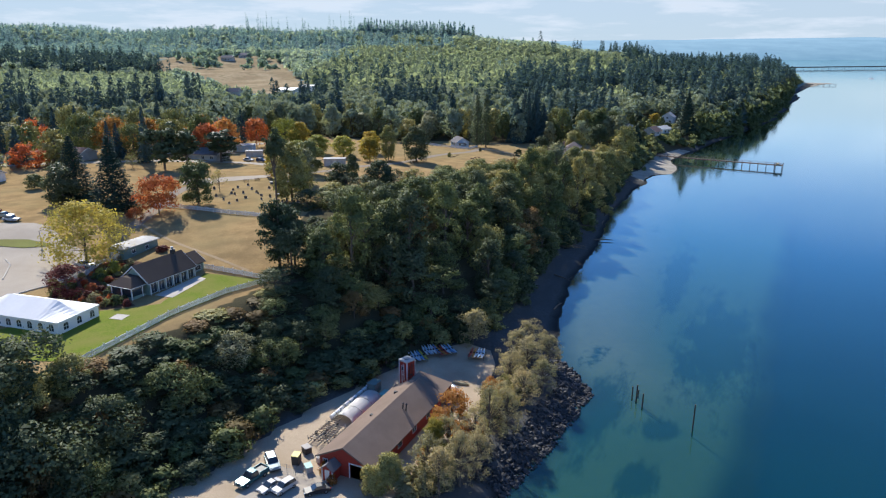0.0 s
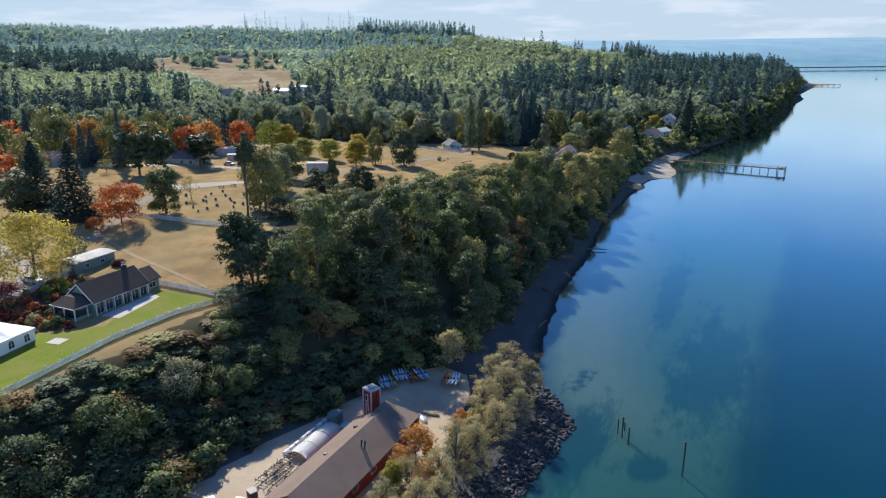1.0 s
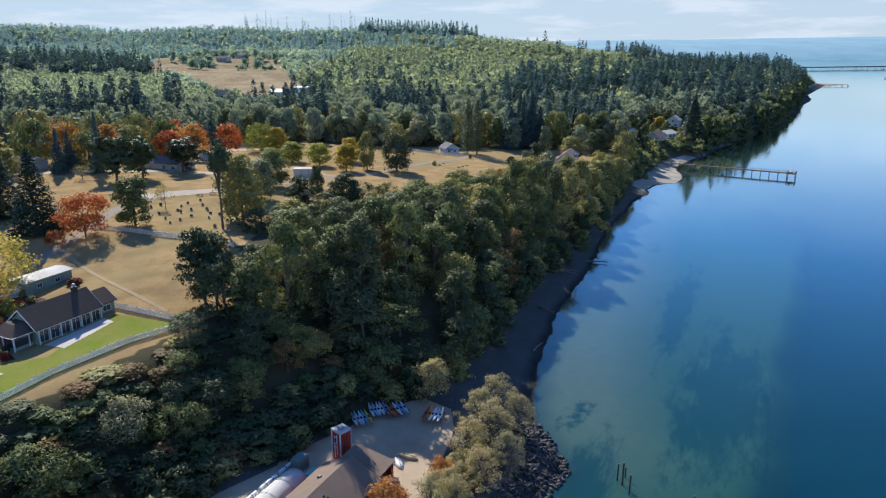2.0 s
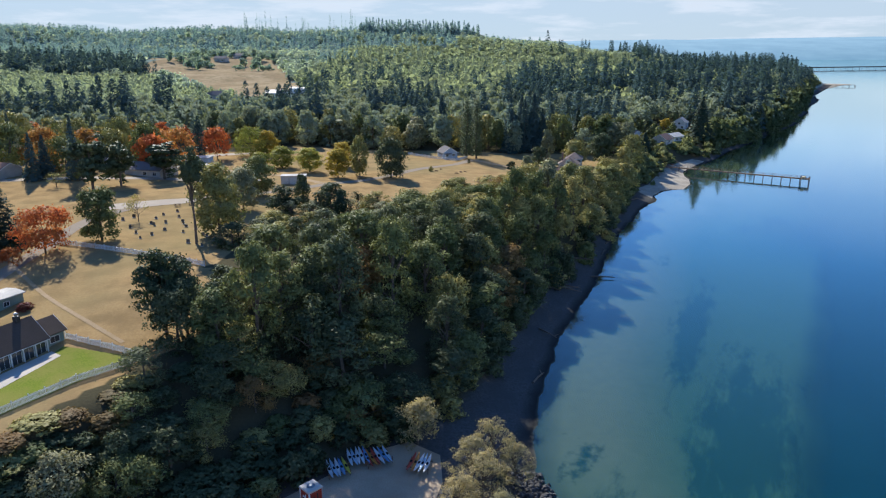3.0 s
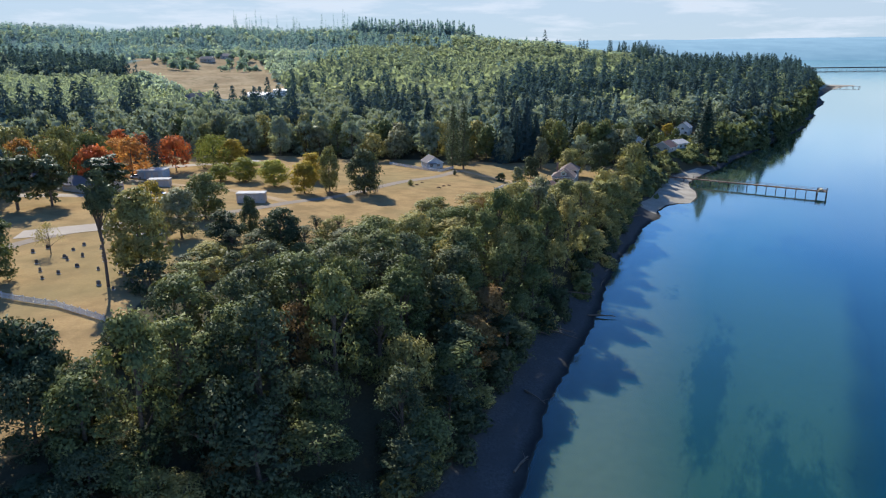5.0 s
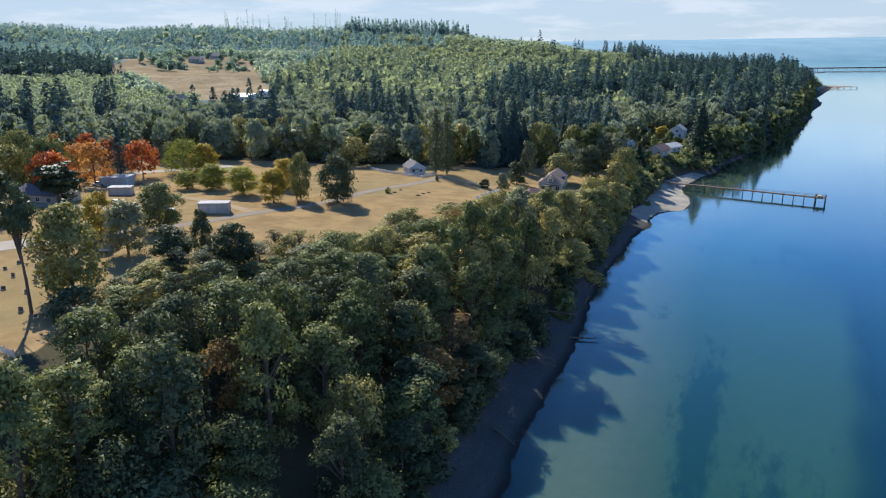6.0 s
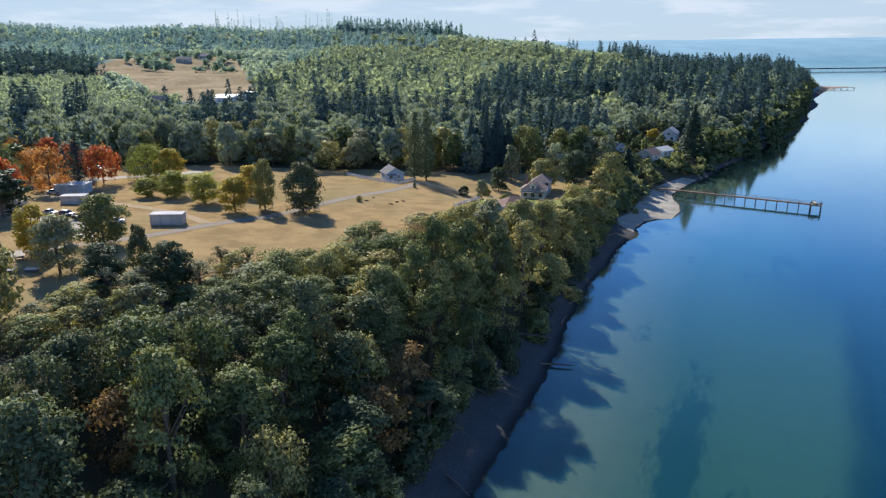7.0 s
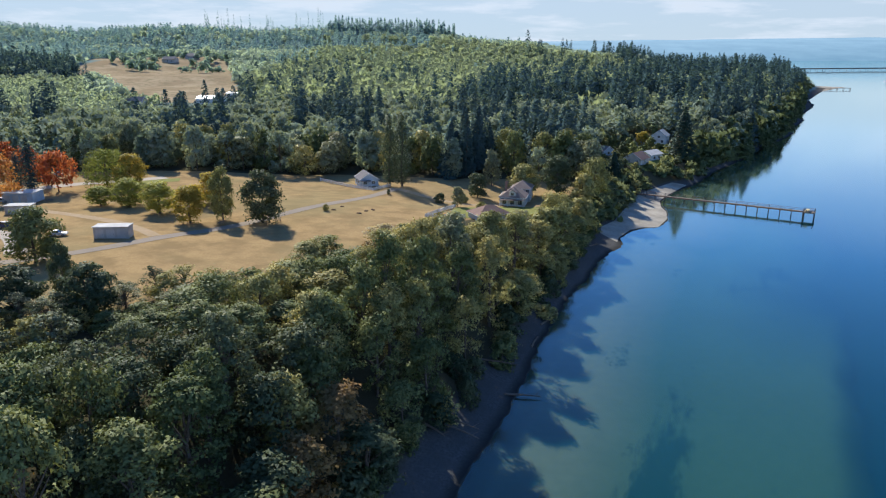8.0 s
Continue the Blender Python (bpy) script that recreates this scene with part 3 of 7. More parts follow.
def rod(bm, a, b, r0, r1=None, sides=8):
    """A round bar from a to b."""
    a, b = Vector(a), Vector(b)
    m = Matrix.Translation((a + b) / 2) @ (b - a).to_track_quat("Z", "Y").to_matrix().to_4x4()
    bmesh.ops.create_cone(bm, cap_ends=True, segments=sides, radius1=r0, radius2=r0 if r1 is None else r1, depth=(b - a).length, matrix=m)
    return bm


def prism(bm, outline, y0, y1):
    """An outline in x and z, pulled along y."""
    one = [bm.verts.new((x, y0, z)) for x, z in outline]
    two = [bm.verts.new((x, y1, z)) for x, z in outline]
    n = len(outline)
    bm.faces.new(one)
    bm.faces.new(two[::-1])
    for i in range(n):
        bm.faces.new((one[i], two[i], two[(i + 1) % n], one[(i + 1) % n]))
    bmesh.ops.recalc_face_normals(bm, faces=bm.faces)
    return bm


def slab_roof(bm, half, length, eave, ridge, over=0.45, thick=0.16, ends=0.4):
    """Two roof slabs over a ridge along y, from y = 0 to length, across x = -half to half."""
    k = (ridge - eave) / half
    for s in (-1, 1):
        prism(bm, [(0, ridge + 0.02), (s * (half + over), eave - k * over + 0.02), (s * (half + over), eave - k * over + 0.02 + thick), (0, ridge + 0.02 + thick * 1.2)], -ends, length + ends)
    return bm


def window(parent, x, y, z, w, h, face, frame_mat, sill=True):
    """A framed window on a wall. face: degrees by which its outside is turned from -y."""
    f = boxed((-w / 2 - 0.09, -0.06, -0.09, -w / 2, 0.02, h + 0.09), (w / 2, -0.06, -0.09, w / 2 + 0.09, 0.02, h + 0.09), (-w / 2, -0.06, h, w / 2, 0.02, h + 0.09),
              (-w / 2, -0.06, -0.09, w / 2, 0.02, 0.0), (-0.025, -0.045, 0, 0.025, 0.01, h))
    f = put(part("window", f, frame_mat, parent), x, y, z, face)
    part("pane", boxed((-w / 2, -0.03, 0, w / 2, -0.005, h)), GLASS, f)
    return f


def ground_at(x, y):
    return float(ground_z(x, y))


def drape(name, poly, material, lift, label, category):
    """A sheet that lies on the land within an outline."""
    bm = bmesh.new()
    bm.faces.new([bm.verts.new((x, y, 0)) for x, y in poly])
    bmesh.ops.triangulate(bm, faces=bm.faces)
    for axis in (0, 1):
        values = [p[axis] for p in poly]
        for k in range(int(min(values) // 2), int(max(values) // 2) + 1):
            co, no = [0, 0, 0], [0, 0, 0]
            co[axis], no[axis] = 2.0 * k, 1
            bmesh.ops.bisect_plane(bm, geom=bm.verts[:] + bm.edges[:] + bm.faces[:], plane_co=co, plane_no=no)
    for v in bm.verts:
        v.co.z = ground_at(v.co.x, v.co.y) + lift
    bmesh.ops.recalc_face_normals(bm, faces=bm.faces)
    if sum(f.normal.z for f in bm.faces) < 0:
        bmesh.ops.reverse_faces(bm, faces=bm.faces)
    me = bpy.data.meshes.new(name)
    bm.to_mesh(me)
    bm.free()
    me.materials.append(material)
    return tagged(new(name, me), label, category, kind="structure")


def ribbon(line, width):
    """The outline of a road along a line, its edges a little uneven."""
    pts = []
    for (ax, ay), (bx, by) in zip(line, line[1:]):
        n = max(1, int(math.hypot(bx - ax, by - ay) / 5))
        pts += [(ax + (bx - ax) * i / n, ay + (by - ay) * i / n) for i in range(n)]
    pts.append(line[-1])
    for _ in range(3):
        pts = [pts[0]] + [tuple((p[k] + 2 * q[k] + r[k]) / 4 for k in (0, 1)) for p, q, r in zip(pts, pts[1:], pts[2:])] + [pts[-1]]
    left, right = [], []
    for i, (x, y) in enumerate(pts):
        p, q = pts[max(i - 1, 0)], pts[min(i + 1, len(pts) - 1)]
        dx, dy = q[0] - p[0], q[1] - p[1]
        d = math.hypot(dx, dy)
        w1, w2 = (width / 2 * (1 + 0.12 * noise.noise((x * 0.2, y * 0.2, s))) for s in (1, 7))
        left.append((x - dy / d * w1, y + dx / d * w1))
        right.append((x + dy / d * w2, y - dx / d * w2))
    return left + right[::-1]


# ---- trees ----
def unit(v):
    return v / (np.linalg.norm(v, axis=-1, keepdims=True) + 1e-9)


def cards(rng, centre, normal, size, long=1.0):
    """Small three-cornered leaf sprays, each turned at random about its normal."""
    n = unit(normal)
    t = unit(np.cross(n, rng.normal(size=n.shape)))
    b = np.cross(n, t)
    t, b = t * (size * long)[:, None] / 2, b * size[:, None] / 2
    return np.stack([centre - t - 0.6 * b, centre + t - 0.5 * b, centre + 0.1 * t + 1.1 * b], 1)


def clump_leaves(rng, lob, rad, heart, count, size, flat=0.78, stray=0.14):
    """Leaf sprays on the outside of clumps. They lie like the clump's skin, so that a clump has a lit and a shaded side."""
    k = rng.choice(len(lob), count, p=rad ** 2 / np.sum(rad ** 2))
    v = unit(rng.normal(size=(count, 3)))
    v[:, 2] = np.abs(v[:, 2]) * np.where(rng.random(count) < 0.78, 1, -1)
    r = np.where(rng.random(count) < stray, rng.uniform(1.0, 1.5, count), rng.uniform(0.62, 1.1, count))
    p = lob[k] + v * (rad[k] * r)[:, None] * np.array([1, 1, flat])
    skin = unit(0.8 * v + 0.45 * unit(p - heart) + 0.22 * rng.normal(size=v.shape))
    tri = cards(rng, p, skin + 0.42 * rng.normal(size=v.shape), size * rng.uniform(0.55, 1.35, count), 1.3)
    return tri, skin


def core_hull(rng, middle, half):
    """Uneven closed core, added in place of inner leaves to block the sun."""
    bm = bmesh.new()
    bmesh.ops.create_icosphere(bm, subdivisions=1, radius=1)
    v = np.array([tuple(q.co) for q in bm.verts]) * rng.uniform(0.72, 1.12, (len(bm.verts), 1))
    f = np.array([[q.index for q in p.verts] for p in bm.faces])
    bm.free()
    tri = v[f]
    return tri * np.array(half) + np.array(middle), unit(tri.mean(1))


def with_core(rng, leaves, middle, half):
    tri, skin = core_hull(rng, middle, half)
    return np.concatenate([leaves[0], tri]), np.concatenate([leaves[1], skin])


def broad_crown(rng, h, w, count, size, base=0.22, lobes=46, airy=0.0):
    """Clumps of leaves round the limbs' ends, within a rounded and uneven outline."""
    d = unit(rng.normal(size=(lobes, 3)))
    d[:, 2] = np.where(d[:, 2] < -0.8, -d[:, 2], d[:, 2])
    reach = rng.uniform(0.5, 0.98, lobes) ** 0.6 * (1 + airy * rng.uniform(-0.2, 0.25, lobes))
    mid, up = h * (1 + base) / 2, h * (1 - base) / 2
    taper = 1 - 0.30 * np.clip(d[:, 2:], 0, 1)
    lob = d * reach[:, None] * taper * np.array([0.88 * w / 2, 0.88 * w / 2, 1.15 * up]) + np.array([0, 0, mid])
    lob[:, 2] = np.minimum(lob[:, 2], h * 0.95)
    rad = rng.uniform(0.10, 0.17, lobes) * (0.75 if airy else 1.0) * w * (46 / max(lobes, 30)) ** 0.4 * rng.uniform(0.7, 1.25, lobes)
    leaves = clump_leaves(rng, lob, rad, np.array([0, 0, mid * 0.8]), count, size)
    if count < 300 and lobes > 14:
        leaves = with_core(rng, leaves, (0, 0, mid * 0.94), (0.25 * w, 0.25 * w, 0.6 * up))
    return (*leaves, lob)


def full_crown(rng, h, w, count, size, base=0.05, lobes=80):
    """A dense crown, full to near the ground, widest below its middle and blunt at the top."""
    z = base + (0.97 - base) * rng.random(lobes) ** 0.9
    k = (z - base) / (1 - base)
    wide = np.clip(np.sin(np.pi * np.clip(0.13 + 0.84 * k, 0, 1)), 0, 1) ** 0.55 * (1 - 0.25 * k)
    ang, r = rng.random(lobes) * 6.283, np.sqrt(rng.uniform(0.25, 1.0, lobes)) * rng.uniform(0.8, 1.06, lobes)
    lob = np.stack([np.cos(ang) * r * wide * 0.43 * w, np.sin(ang) * r * wide * 0.43 * w, z * h * 0.96], 1)
    rad = rng.uniform(0.09, 0.15, lobes) * w
    leaves = clump_leaves(rng, lob, rad, np.array([0, 0, h * 0.4]), count, size, 0.8)
    return (*leaves, lob)


def fir_crown(rng, h, w, count, size, base=0.08, power=0.85):
    """Drooping tiers of branches round a straight stem."""
    z = base + (1 - base) * rng.random(count) ** 1.25
    tiers = 26
    z = (np.floor(z * tiers) + rng.normal(0.3, 0.16, count)) / tiers
    z = np.clip(z, base, 0.995)
    arm = rng.integers(0, 11, count)
    ang = arm * 0.571 + np.floor(z * tiers) * 1.9 + rng.normal(0, 0.14, count)
    uneven = 0.80 + 0.34 * np.sin(arm * 2.3 + np.floor(z * tiers) * 1.3) ** 2
    out_ = (0.15 + 0.85 * np.sqrt(rng.random(count))) * (1 - z) ** power * w / 2 * uneven + 0.08
    p = np.stack([out_ * np.cos(ang), out_ * np.sin(ang), z * h - 0.22 * out_ + rng.normal(0, 0.12, count)], 1)
    side = np.stack([np.cos(ang), np.sin(ang), np.zeros(count)], 1)
    skin = unit(0.85 * side + np.array([0, 0, 0.42]) + 0.2 * rng.normal(size=(count, 3)))
    tri = cards(rng, p, 0.6 * side + np.array([0, 0, 0.8]) + rng.normal(size=(count, 3)) * 0.35, size * rng.uniform(0.6, 1.3, count) * (0.55 + 0.6 * (1 - z)), 1.7)
    return tri, skin


def pine_crown(rng, h, w, count, size, base=0.5):
    """Dense flat clumps of needles on spreading limbs, with gaps between them."""
    d = unit(rng.normal(size=(46, 3)))
    lob = d * np.array([w / 2, w / 2, h * (1 - base) / 2]) * rng.uniform(0.3, 0.98, (46, 1)) + np.array([0, 0, h * (1 + base) / 2])
    return (*clump_leaves(rng, lob, rng.uniform(0.11, 0.18, 46) * w, np.array([0, 0, h * (1 + base) / 2]), count, size, 0.62), lob)


def column_crown(rng, h, w, count, size, base=0.06):
    """Upright sprays in several close columns, as on a Lombardy poplar or a cypress."""
    z = base + (1 - base) * rng.random(count)
    k = rng.integers(0, 7, count)
    ang = k * 0.9
    full = w / 2 * np.sin(np.pi * np.clip(0.12 + 0.86 * z, 0, 1)) ** 0.6
    spot = rng.normal(size=(count, 3)) * np.array([0.18, 0.18, 0]) * w
    p = np.stack([np.cos(ang) * full * 0.62, np.sin(ang) * full * 0.62, z * h * (0.9 + 0.1 * np.cos(k * 2.4))], 1) + spot * (full / (w / 2))[:, None]
    skin = unit(np.stack([p[:, 0], p[:, 1], np.full(count, 0.25 * w)], 1) + 0.2 * rng.normal(size=(count, 3)))
    return cards(rng, p, skin + rng.normal(size=(count, 3)) * 0.4, size * rng.uniform(0.6, 1.3, count), 1.5), skin


def crown_mesh(name, tri, skin):
    """Leaf sprays as one mesh, shaded along the skin of their clumps."""
    n = unit(np.cross(tri[:, 1] - tri[:, 0], tri[:, 2] - tri[:, 0]))
    wrong = np.sum(n * skin, 1) < 0
    tri = np.where(wrong[:, None, None], tri[:, ::-1], tri)
    me = fill_mesh(name, tri.reshape(-1, 3), np.arange(len(tri) * 3).reshape(-1, 3))
    me.attributes.new("custom_normal", "FLOAT_VECTOR", "POINT").data.foreach_set("vector", np.repeat(skin, 3, 0).astype(np.float32).ravel())
    return me


def trunk_bm(rng, h, top, radius, limbs=(), lean=0.0):
    bm = bmesh.new()
    bend = [Vector((rng.normal(0, 0.02 * h) * k + lean * k * k, rng.normal(0, 0.02 * h) * k, top * k)) for k in (0, 0.3, 0.6, 1.0)]
    bend[0] = Vector((0, 0, -0.4))
    for i in range(3):
        rod(bm, bend[i], bend[i + 1], radius * (1, 0.78, 0.5)[i], radius * (0.78, 0.5, 0.14)[i], 7)
    for p in limbs:
        k = min(0.95, max(0.25, (p[2] / top) * 0.62))
        root = bend[0].lerp(bend[3], k)
        rod(bm, root, Vector(p) * 0.97 + Vector((0, 0, 0.02)), radius * 0.34, radius * 0.08, 5)
    return bm


# kinds of tree: shape, its height and width, leaf sprays, size of a spray
SHAPES = {
    "broad": (13.0, 11.5, "broad"), "tall": (15.0, 9.0, "broad"), "lofty": (19.5, 11.0, "broad"), "spread": (9.0, 12.0, "broad"), "airy": (13.0, 9.0, "broad"), "shrub": (4.0, 5.0, "full"), "grand": (14.5, 19.0, "broad"),
    "fir": (26.0, 10.5, "fir"), "slim_fir": (22.0, 7.0, "fir"), "pine": (16.0, 9.5, "pine"), "high_pine": (22.0, 8.5, "pine"), "column": (26.0, 6.5, "column"), "bare": (6.0, 6.5, "broad"), "full": (13.0, 11.0, "full"),
}
LEAVES = {"near": (3700, 0.40), "mid": (1900, 0.62), "low": (700, 1.05), "tiny": (380, 1.35)}
TREES = {}
VARIANTS = {"near": 5, "mid": 3, "low": 2, "tiny": 3}


def tree_thing(name, shape, variant, detail):
    """Builds one tree with its trunk and crown; later ones are copies of it."""
    h, w, form = SHAPES[shape]
    rng = np.random.default_rng(sum(map(ord, shape)) * 31 + variant * 7 + len(detail))
    count, size = LEAVES[detail]
    ob = new(name)
    ob.empty_display_size = 0.5
    limbs = ()
    if form == "broad":
        base = {"shrub": -0.1, "spread": 0.1, "tall": -0.02, "airy": -0.1, "bare": 0.28}.get(shape, -0.1)
        if shape == "shrub":
            count, size = int(count * 0.32), size * 0.8
        if shape == "grand":
            count = int(count * 2.1)
        if shape == "lofty":
            count = int(count * 1.3)
        if shape == "airy":
            count, size = int(count * 1.5), size * 0.45
        if shape == "bare":
            count, size = int(count * 0.2), size * 0.6
        tri, skin, lob = broad_crown(rng, h, w, count, size, base, 90 if shape in ("grand", "airy", "lofty") else 30 if shape in ("shrub", "bare") else 60, 0.6 if shape == "airy" else 0.0)
        limbs = lob[:: 2 if shape in ("bare", "airy") else 8]
        trunk = trunk_bm(rng, h, h * (0.4 if shape == "shrub" else 0.72), 0.022 * h, limbs)
    elif form == "full":
        low = shape == "shrub"
        tri, skin, lob = full_crown(rng, h, w, int(count * (0.34 if low else 1.5 if detail == "near" else 1.3)), size * (0.85 if low else 1.15), -0.1 if low else 0.08, 44 if low else 80)
        limbs = () if detail == "tiny" else lob[:: 6 if low else 9]
        trunk = trunk_bm(rng, h, h * 0.75, 0.022 * h, limbs)
    elif form == "fir":
        tri, skin = fir_crown(rng, h, w, int(count * (2.2 if detail == "near" else 1.7)), size * 1.1, 0.06 if shape == "fir" else 0.1, 0.85 if shape == "fir" else 0.7)
        trunk = trunk_bm(rng, h, h * 0.98, 0.016 * h)
    elif form == "pine":
        tri, skin, lob = pine_crown(rng, h, w, int(count * 1.5), size * 1.1, 0.06 if shape == "pine" else 0.58)
        trunk = trunk_bm(rng, h, h * 0.9, 0.02 * h, lob[::2])
    else:
        tri, skin = column_crown(rng, h, w, count, size)
        trunk = trunk_bm(rng, h, h * 0.92, 0.014 * h)
    part("trunk", trunk, BARK, ob)
    me = crown_mesh("crown", tri, skin)
    me.materials.append(LEAF["green"])
    crown = new("crown", me)
    crown.parent = ob
    crown.material_slots[0].link = "OBJECT"
    return ob


def plant(name, shape, leaf, x, y, height, width, detail, label, category="tree", group="", turn=None, sink=0.0):
    variant = int(abs(x * 7.3 + y * 3.1)) % VARIANTS[detail]
    h, w, _ = SHAPES[shape]
    turn = (x * 37.7 + y * 91.3) % 360 if turn is None else turn
    m = pose(x, y, ground_at(x, y) - sink, 0, 0, turn) @ Matrix.Diagonal((width / w, width / w, height / h, 1))
    key = (shape, variant, detail)
    if key in TREES:
        ob = copy_thing(TREES[key], pose(0, 0, 0))
        ob.matrix_basis = m
        ob.name = name
    else:
        ob = TREES[key] = tree_thing(name, shape, variant, detail)
        ob.matrix_basis = m
    for c in ob.children:
        if c.name.startswith("crown"):
            c.material_slots[0].link = "OBJECT"
            c.material_slots[0].material = LEAF[leaf]
    tagged(ob, label, category)
    ob.pop("group", None)
    if group:
        ob["group"] = group
    return ob


# kind: shape, leaves, name, label
KINDS = {
    "yellow": ("broad", "yellow", "broadleaf_tree", "broad yellow autumn tree standing on the grass"),
    "yellowgreen": ("full", "lime", "broadleaf_tree", "round yellow-green tree on dry grass"),
    "red": ("spread", "red", "maple_tree", "spreading maple with red-orange autumn leaves"),
    "orange": ("broad", "orange", "maple_tree", "maple with orange autumn leaves"),
    "orangegreen": ("full", "gold", "maple_tree", "tree turning from green to golden orange"),
    "green": ("full", "green", "broadleaf_tree", "full green broadleaf tree on dry grass"),
    "dark": ("full", "dark", "broadleaf_tree", "dense dark green broadleaf tree by the field"),
    "olive": ("full", "olive", "broadleaf_tree", "olive-green broadleaf tree at the field's edge"),
    "grey": ("full", "grey", "broadleaf_tree", "thin grey-green tree on dry grass"),
    "beige": ("airy", "beige", "willow_tree", "pale dry-leaved willow near the water"),
    "bushtree": ("broad", "beige", "willow_tree", "small round pale green tree by the gravel yard"),
    "lime": ("full", "lime", "broadleaf_tree", "low spreading yellow-green tree"),
    "low": ("full", "lime", "broadleaf_tree", "low wide bushy tree"),
    "darkred": ("broad", "darkred", "plum_tree", "dark purple-leaved plum tree beside the parking area"),
    "fir": ("fir", "fir", "fir_tree", "tall dark green fir with drooping boughs"),
    "darkfir": ("slim_fir", "fir", "fir_tree", "slender dark fir by the wood"),
    "pine": ("pine", "pine", "pine_tree", "dark pine with a dense clumped crown"),
    "tallpine": ("high_pine", "pine", "pine_tree", "tall bare-stemmed pine with a high crown"),
    "cypress": ("column", "needle", "cypress_tree", "narrow dark cypress by the road"),
    "poplar": ("column", "dark", "poplar_tree", "tall narrow Lombardy poplar"),
    "golden": ("full", "gold", "maple_tree", "golden-brown autumn tree on the dry grass"),
    "bare": ("bare", "olive", "small_tree", "small thin-leaved tree on dry grass"),
}


def plant_rows(rows, detail, group):
    for kind, x, y, h, w in rows:
        shape, leaf, name, label = KINDS[kind]
        if shape in ("broad", "full") and w > 14.5:
            shape = "grand"
        plant(name, shape, leaf, x, y, h, w, detail, label, group=group)


LAWN_TREES = [
    ("yellow", -80.6, 151.7, 14.4, 20.1), ("red", -80.1, 178.4, 3.6, 5.6), ("red", -76.8, 184.9, 10.5, 13.4), ("green", -69.6, 195.6, 12.8, 11.2),
    ("fir", -110.7, 207.6, 18.7, 15.0), ("fir", -90.8, 189.8, 20.6, 14.5), ("dark", -109.6, 197.9, 11.8, 12.7), ("darkred", -74.4, 131.0, 7.0, 9.0),
    ("green", -131.1, 221.7, 4.9, 7.3), ("bare", -116.9, 262.2, 4.7, 7.2),
]
GRAVES_TREES = [
    ("pine", -36.2, 148.4, 16.2, 9.0), ("pine", -33.0, 149.2, 14.4, 8.5), ("pine", -34.8, 150.6, 13.0, 7.5), ("tallpine", -47.1, 194.3, 22.1, 6.2), ("olive", -44.7, 203.8, 17.3, 14.4),
    ("bare", -69.8, 215.5, 7.0, 6.1),
    ("dark", -30.2, 161.8, 5.5, 6.9), ("darkfir", -28.3, 148.6, 9.0, 4.8), ("olive", -23.8, 157.7, 7.7, 7.7),
]
TOWN_TREES = [
    ("green", -149.1, 292.4, 18.0, 17.7), ("orange", -137.7, 292.6, 16.0, 16.0), ("green", -126.6, 287.3, 14.1, 15.7), ("orange", -125.8, 299.9, 15.6, 12.9),
    ("olive", -117.5, 304.9, 15.0, 15.4), ("olive", -121.1, 317.4, 19.0, 15.2), ("olive", -135.0, 311.5, 18.2, 15.6), ("pine", -104.1, 260.5, 18.6, 13.7),
    ("pine", -97.7, 266.5, 15.6, 11.3), ("green", -104.5, 303.5, 18.8, 15.8), ("pine", -89.7, 282.4, 13.9, 13.9), ("red", -99.4, 297.7, 14.1, 14.4),
    ("orange", -100.6, 325.9, 15.7, 13.9), ("cypress", -96.0, 336.3, 19.1, 4.9), ("red", -90.7, 342.2, 13.7, 13.7), ("olive", -180.0, 344.9, 18.4, 20.6),
]
EDGE_TREES = [
    ("golden", -58.5, 243.1, 11.6, 9.6), ("grey", -47.1, 231.8, 12.2, 11.8), ("dark", -30.2, 231.0, 10.9, 5.3), ("dark", -33.0, 221.9, 9.1, 10.8),
    ("dark", -20.1, 220.0, 10.2, 11.4), ("cypress", -100.0, 353.0, 12.1, 3.7), ("cypress", -107.2, 347.7, 12.5, 3.7), ("orange", -115.1, 342.7, 12.3, 16.8),
    ("green", -138.8, 350.8, 12.0, 18.4), ("orange", -147.3, 348.6, 10.8, 18.2),
]
FIELD_TREES = [
    ("green", -49.4, 255.3, 12.6, 13.5), ("dark", -11.6, 301.8, 15.3, 13.8), ("olive", -23.7, 304.4, 15.6, 8.6), ("golden", -31.2, 299.0, 10.8, 11.5),
    ("golden", -33.7, 325.3, 10.2, 11.9), ("lime", -44.1, 310.2, 9.4, 13.1), ("lime", -57.1, 320.1, 8.8, 12.5), ("yellowgreen", -79.1, 352.5, 13.5, 17.7),
    ("orangegreen", -73.2, 358.2, 10.8, 14.2), ("low", -66.0, 319.7, 6.2, 10.3), ("poplar", 18.3, 378.2, 28.1, 6.7), ("poplar", 23.1, 378.6, 28.6, 7.1),
    ("grey", 44.1, 346.0, 7.1, 5.5), ("dark", 51.9, 367.7, 9.6, 9.0), ("olive", 70.2, 374.3, 12.0, 14.4), ("dark", 82.7, 374.6, 15.2, 13.4),
]
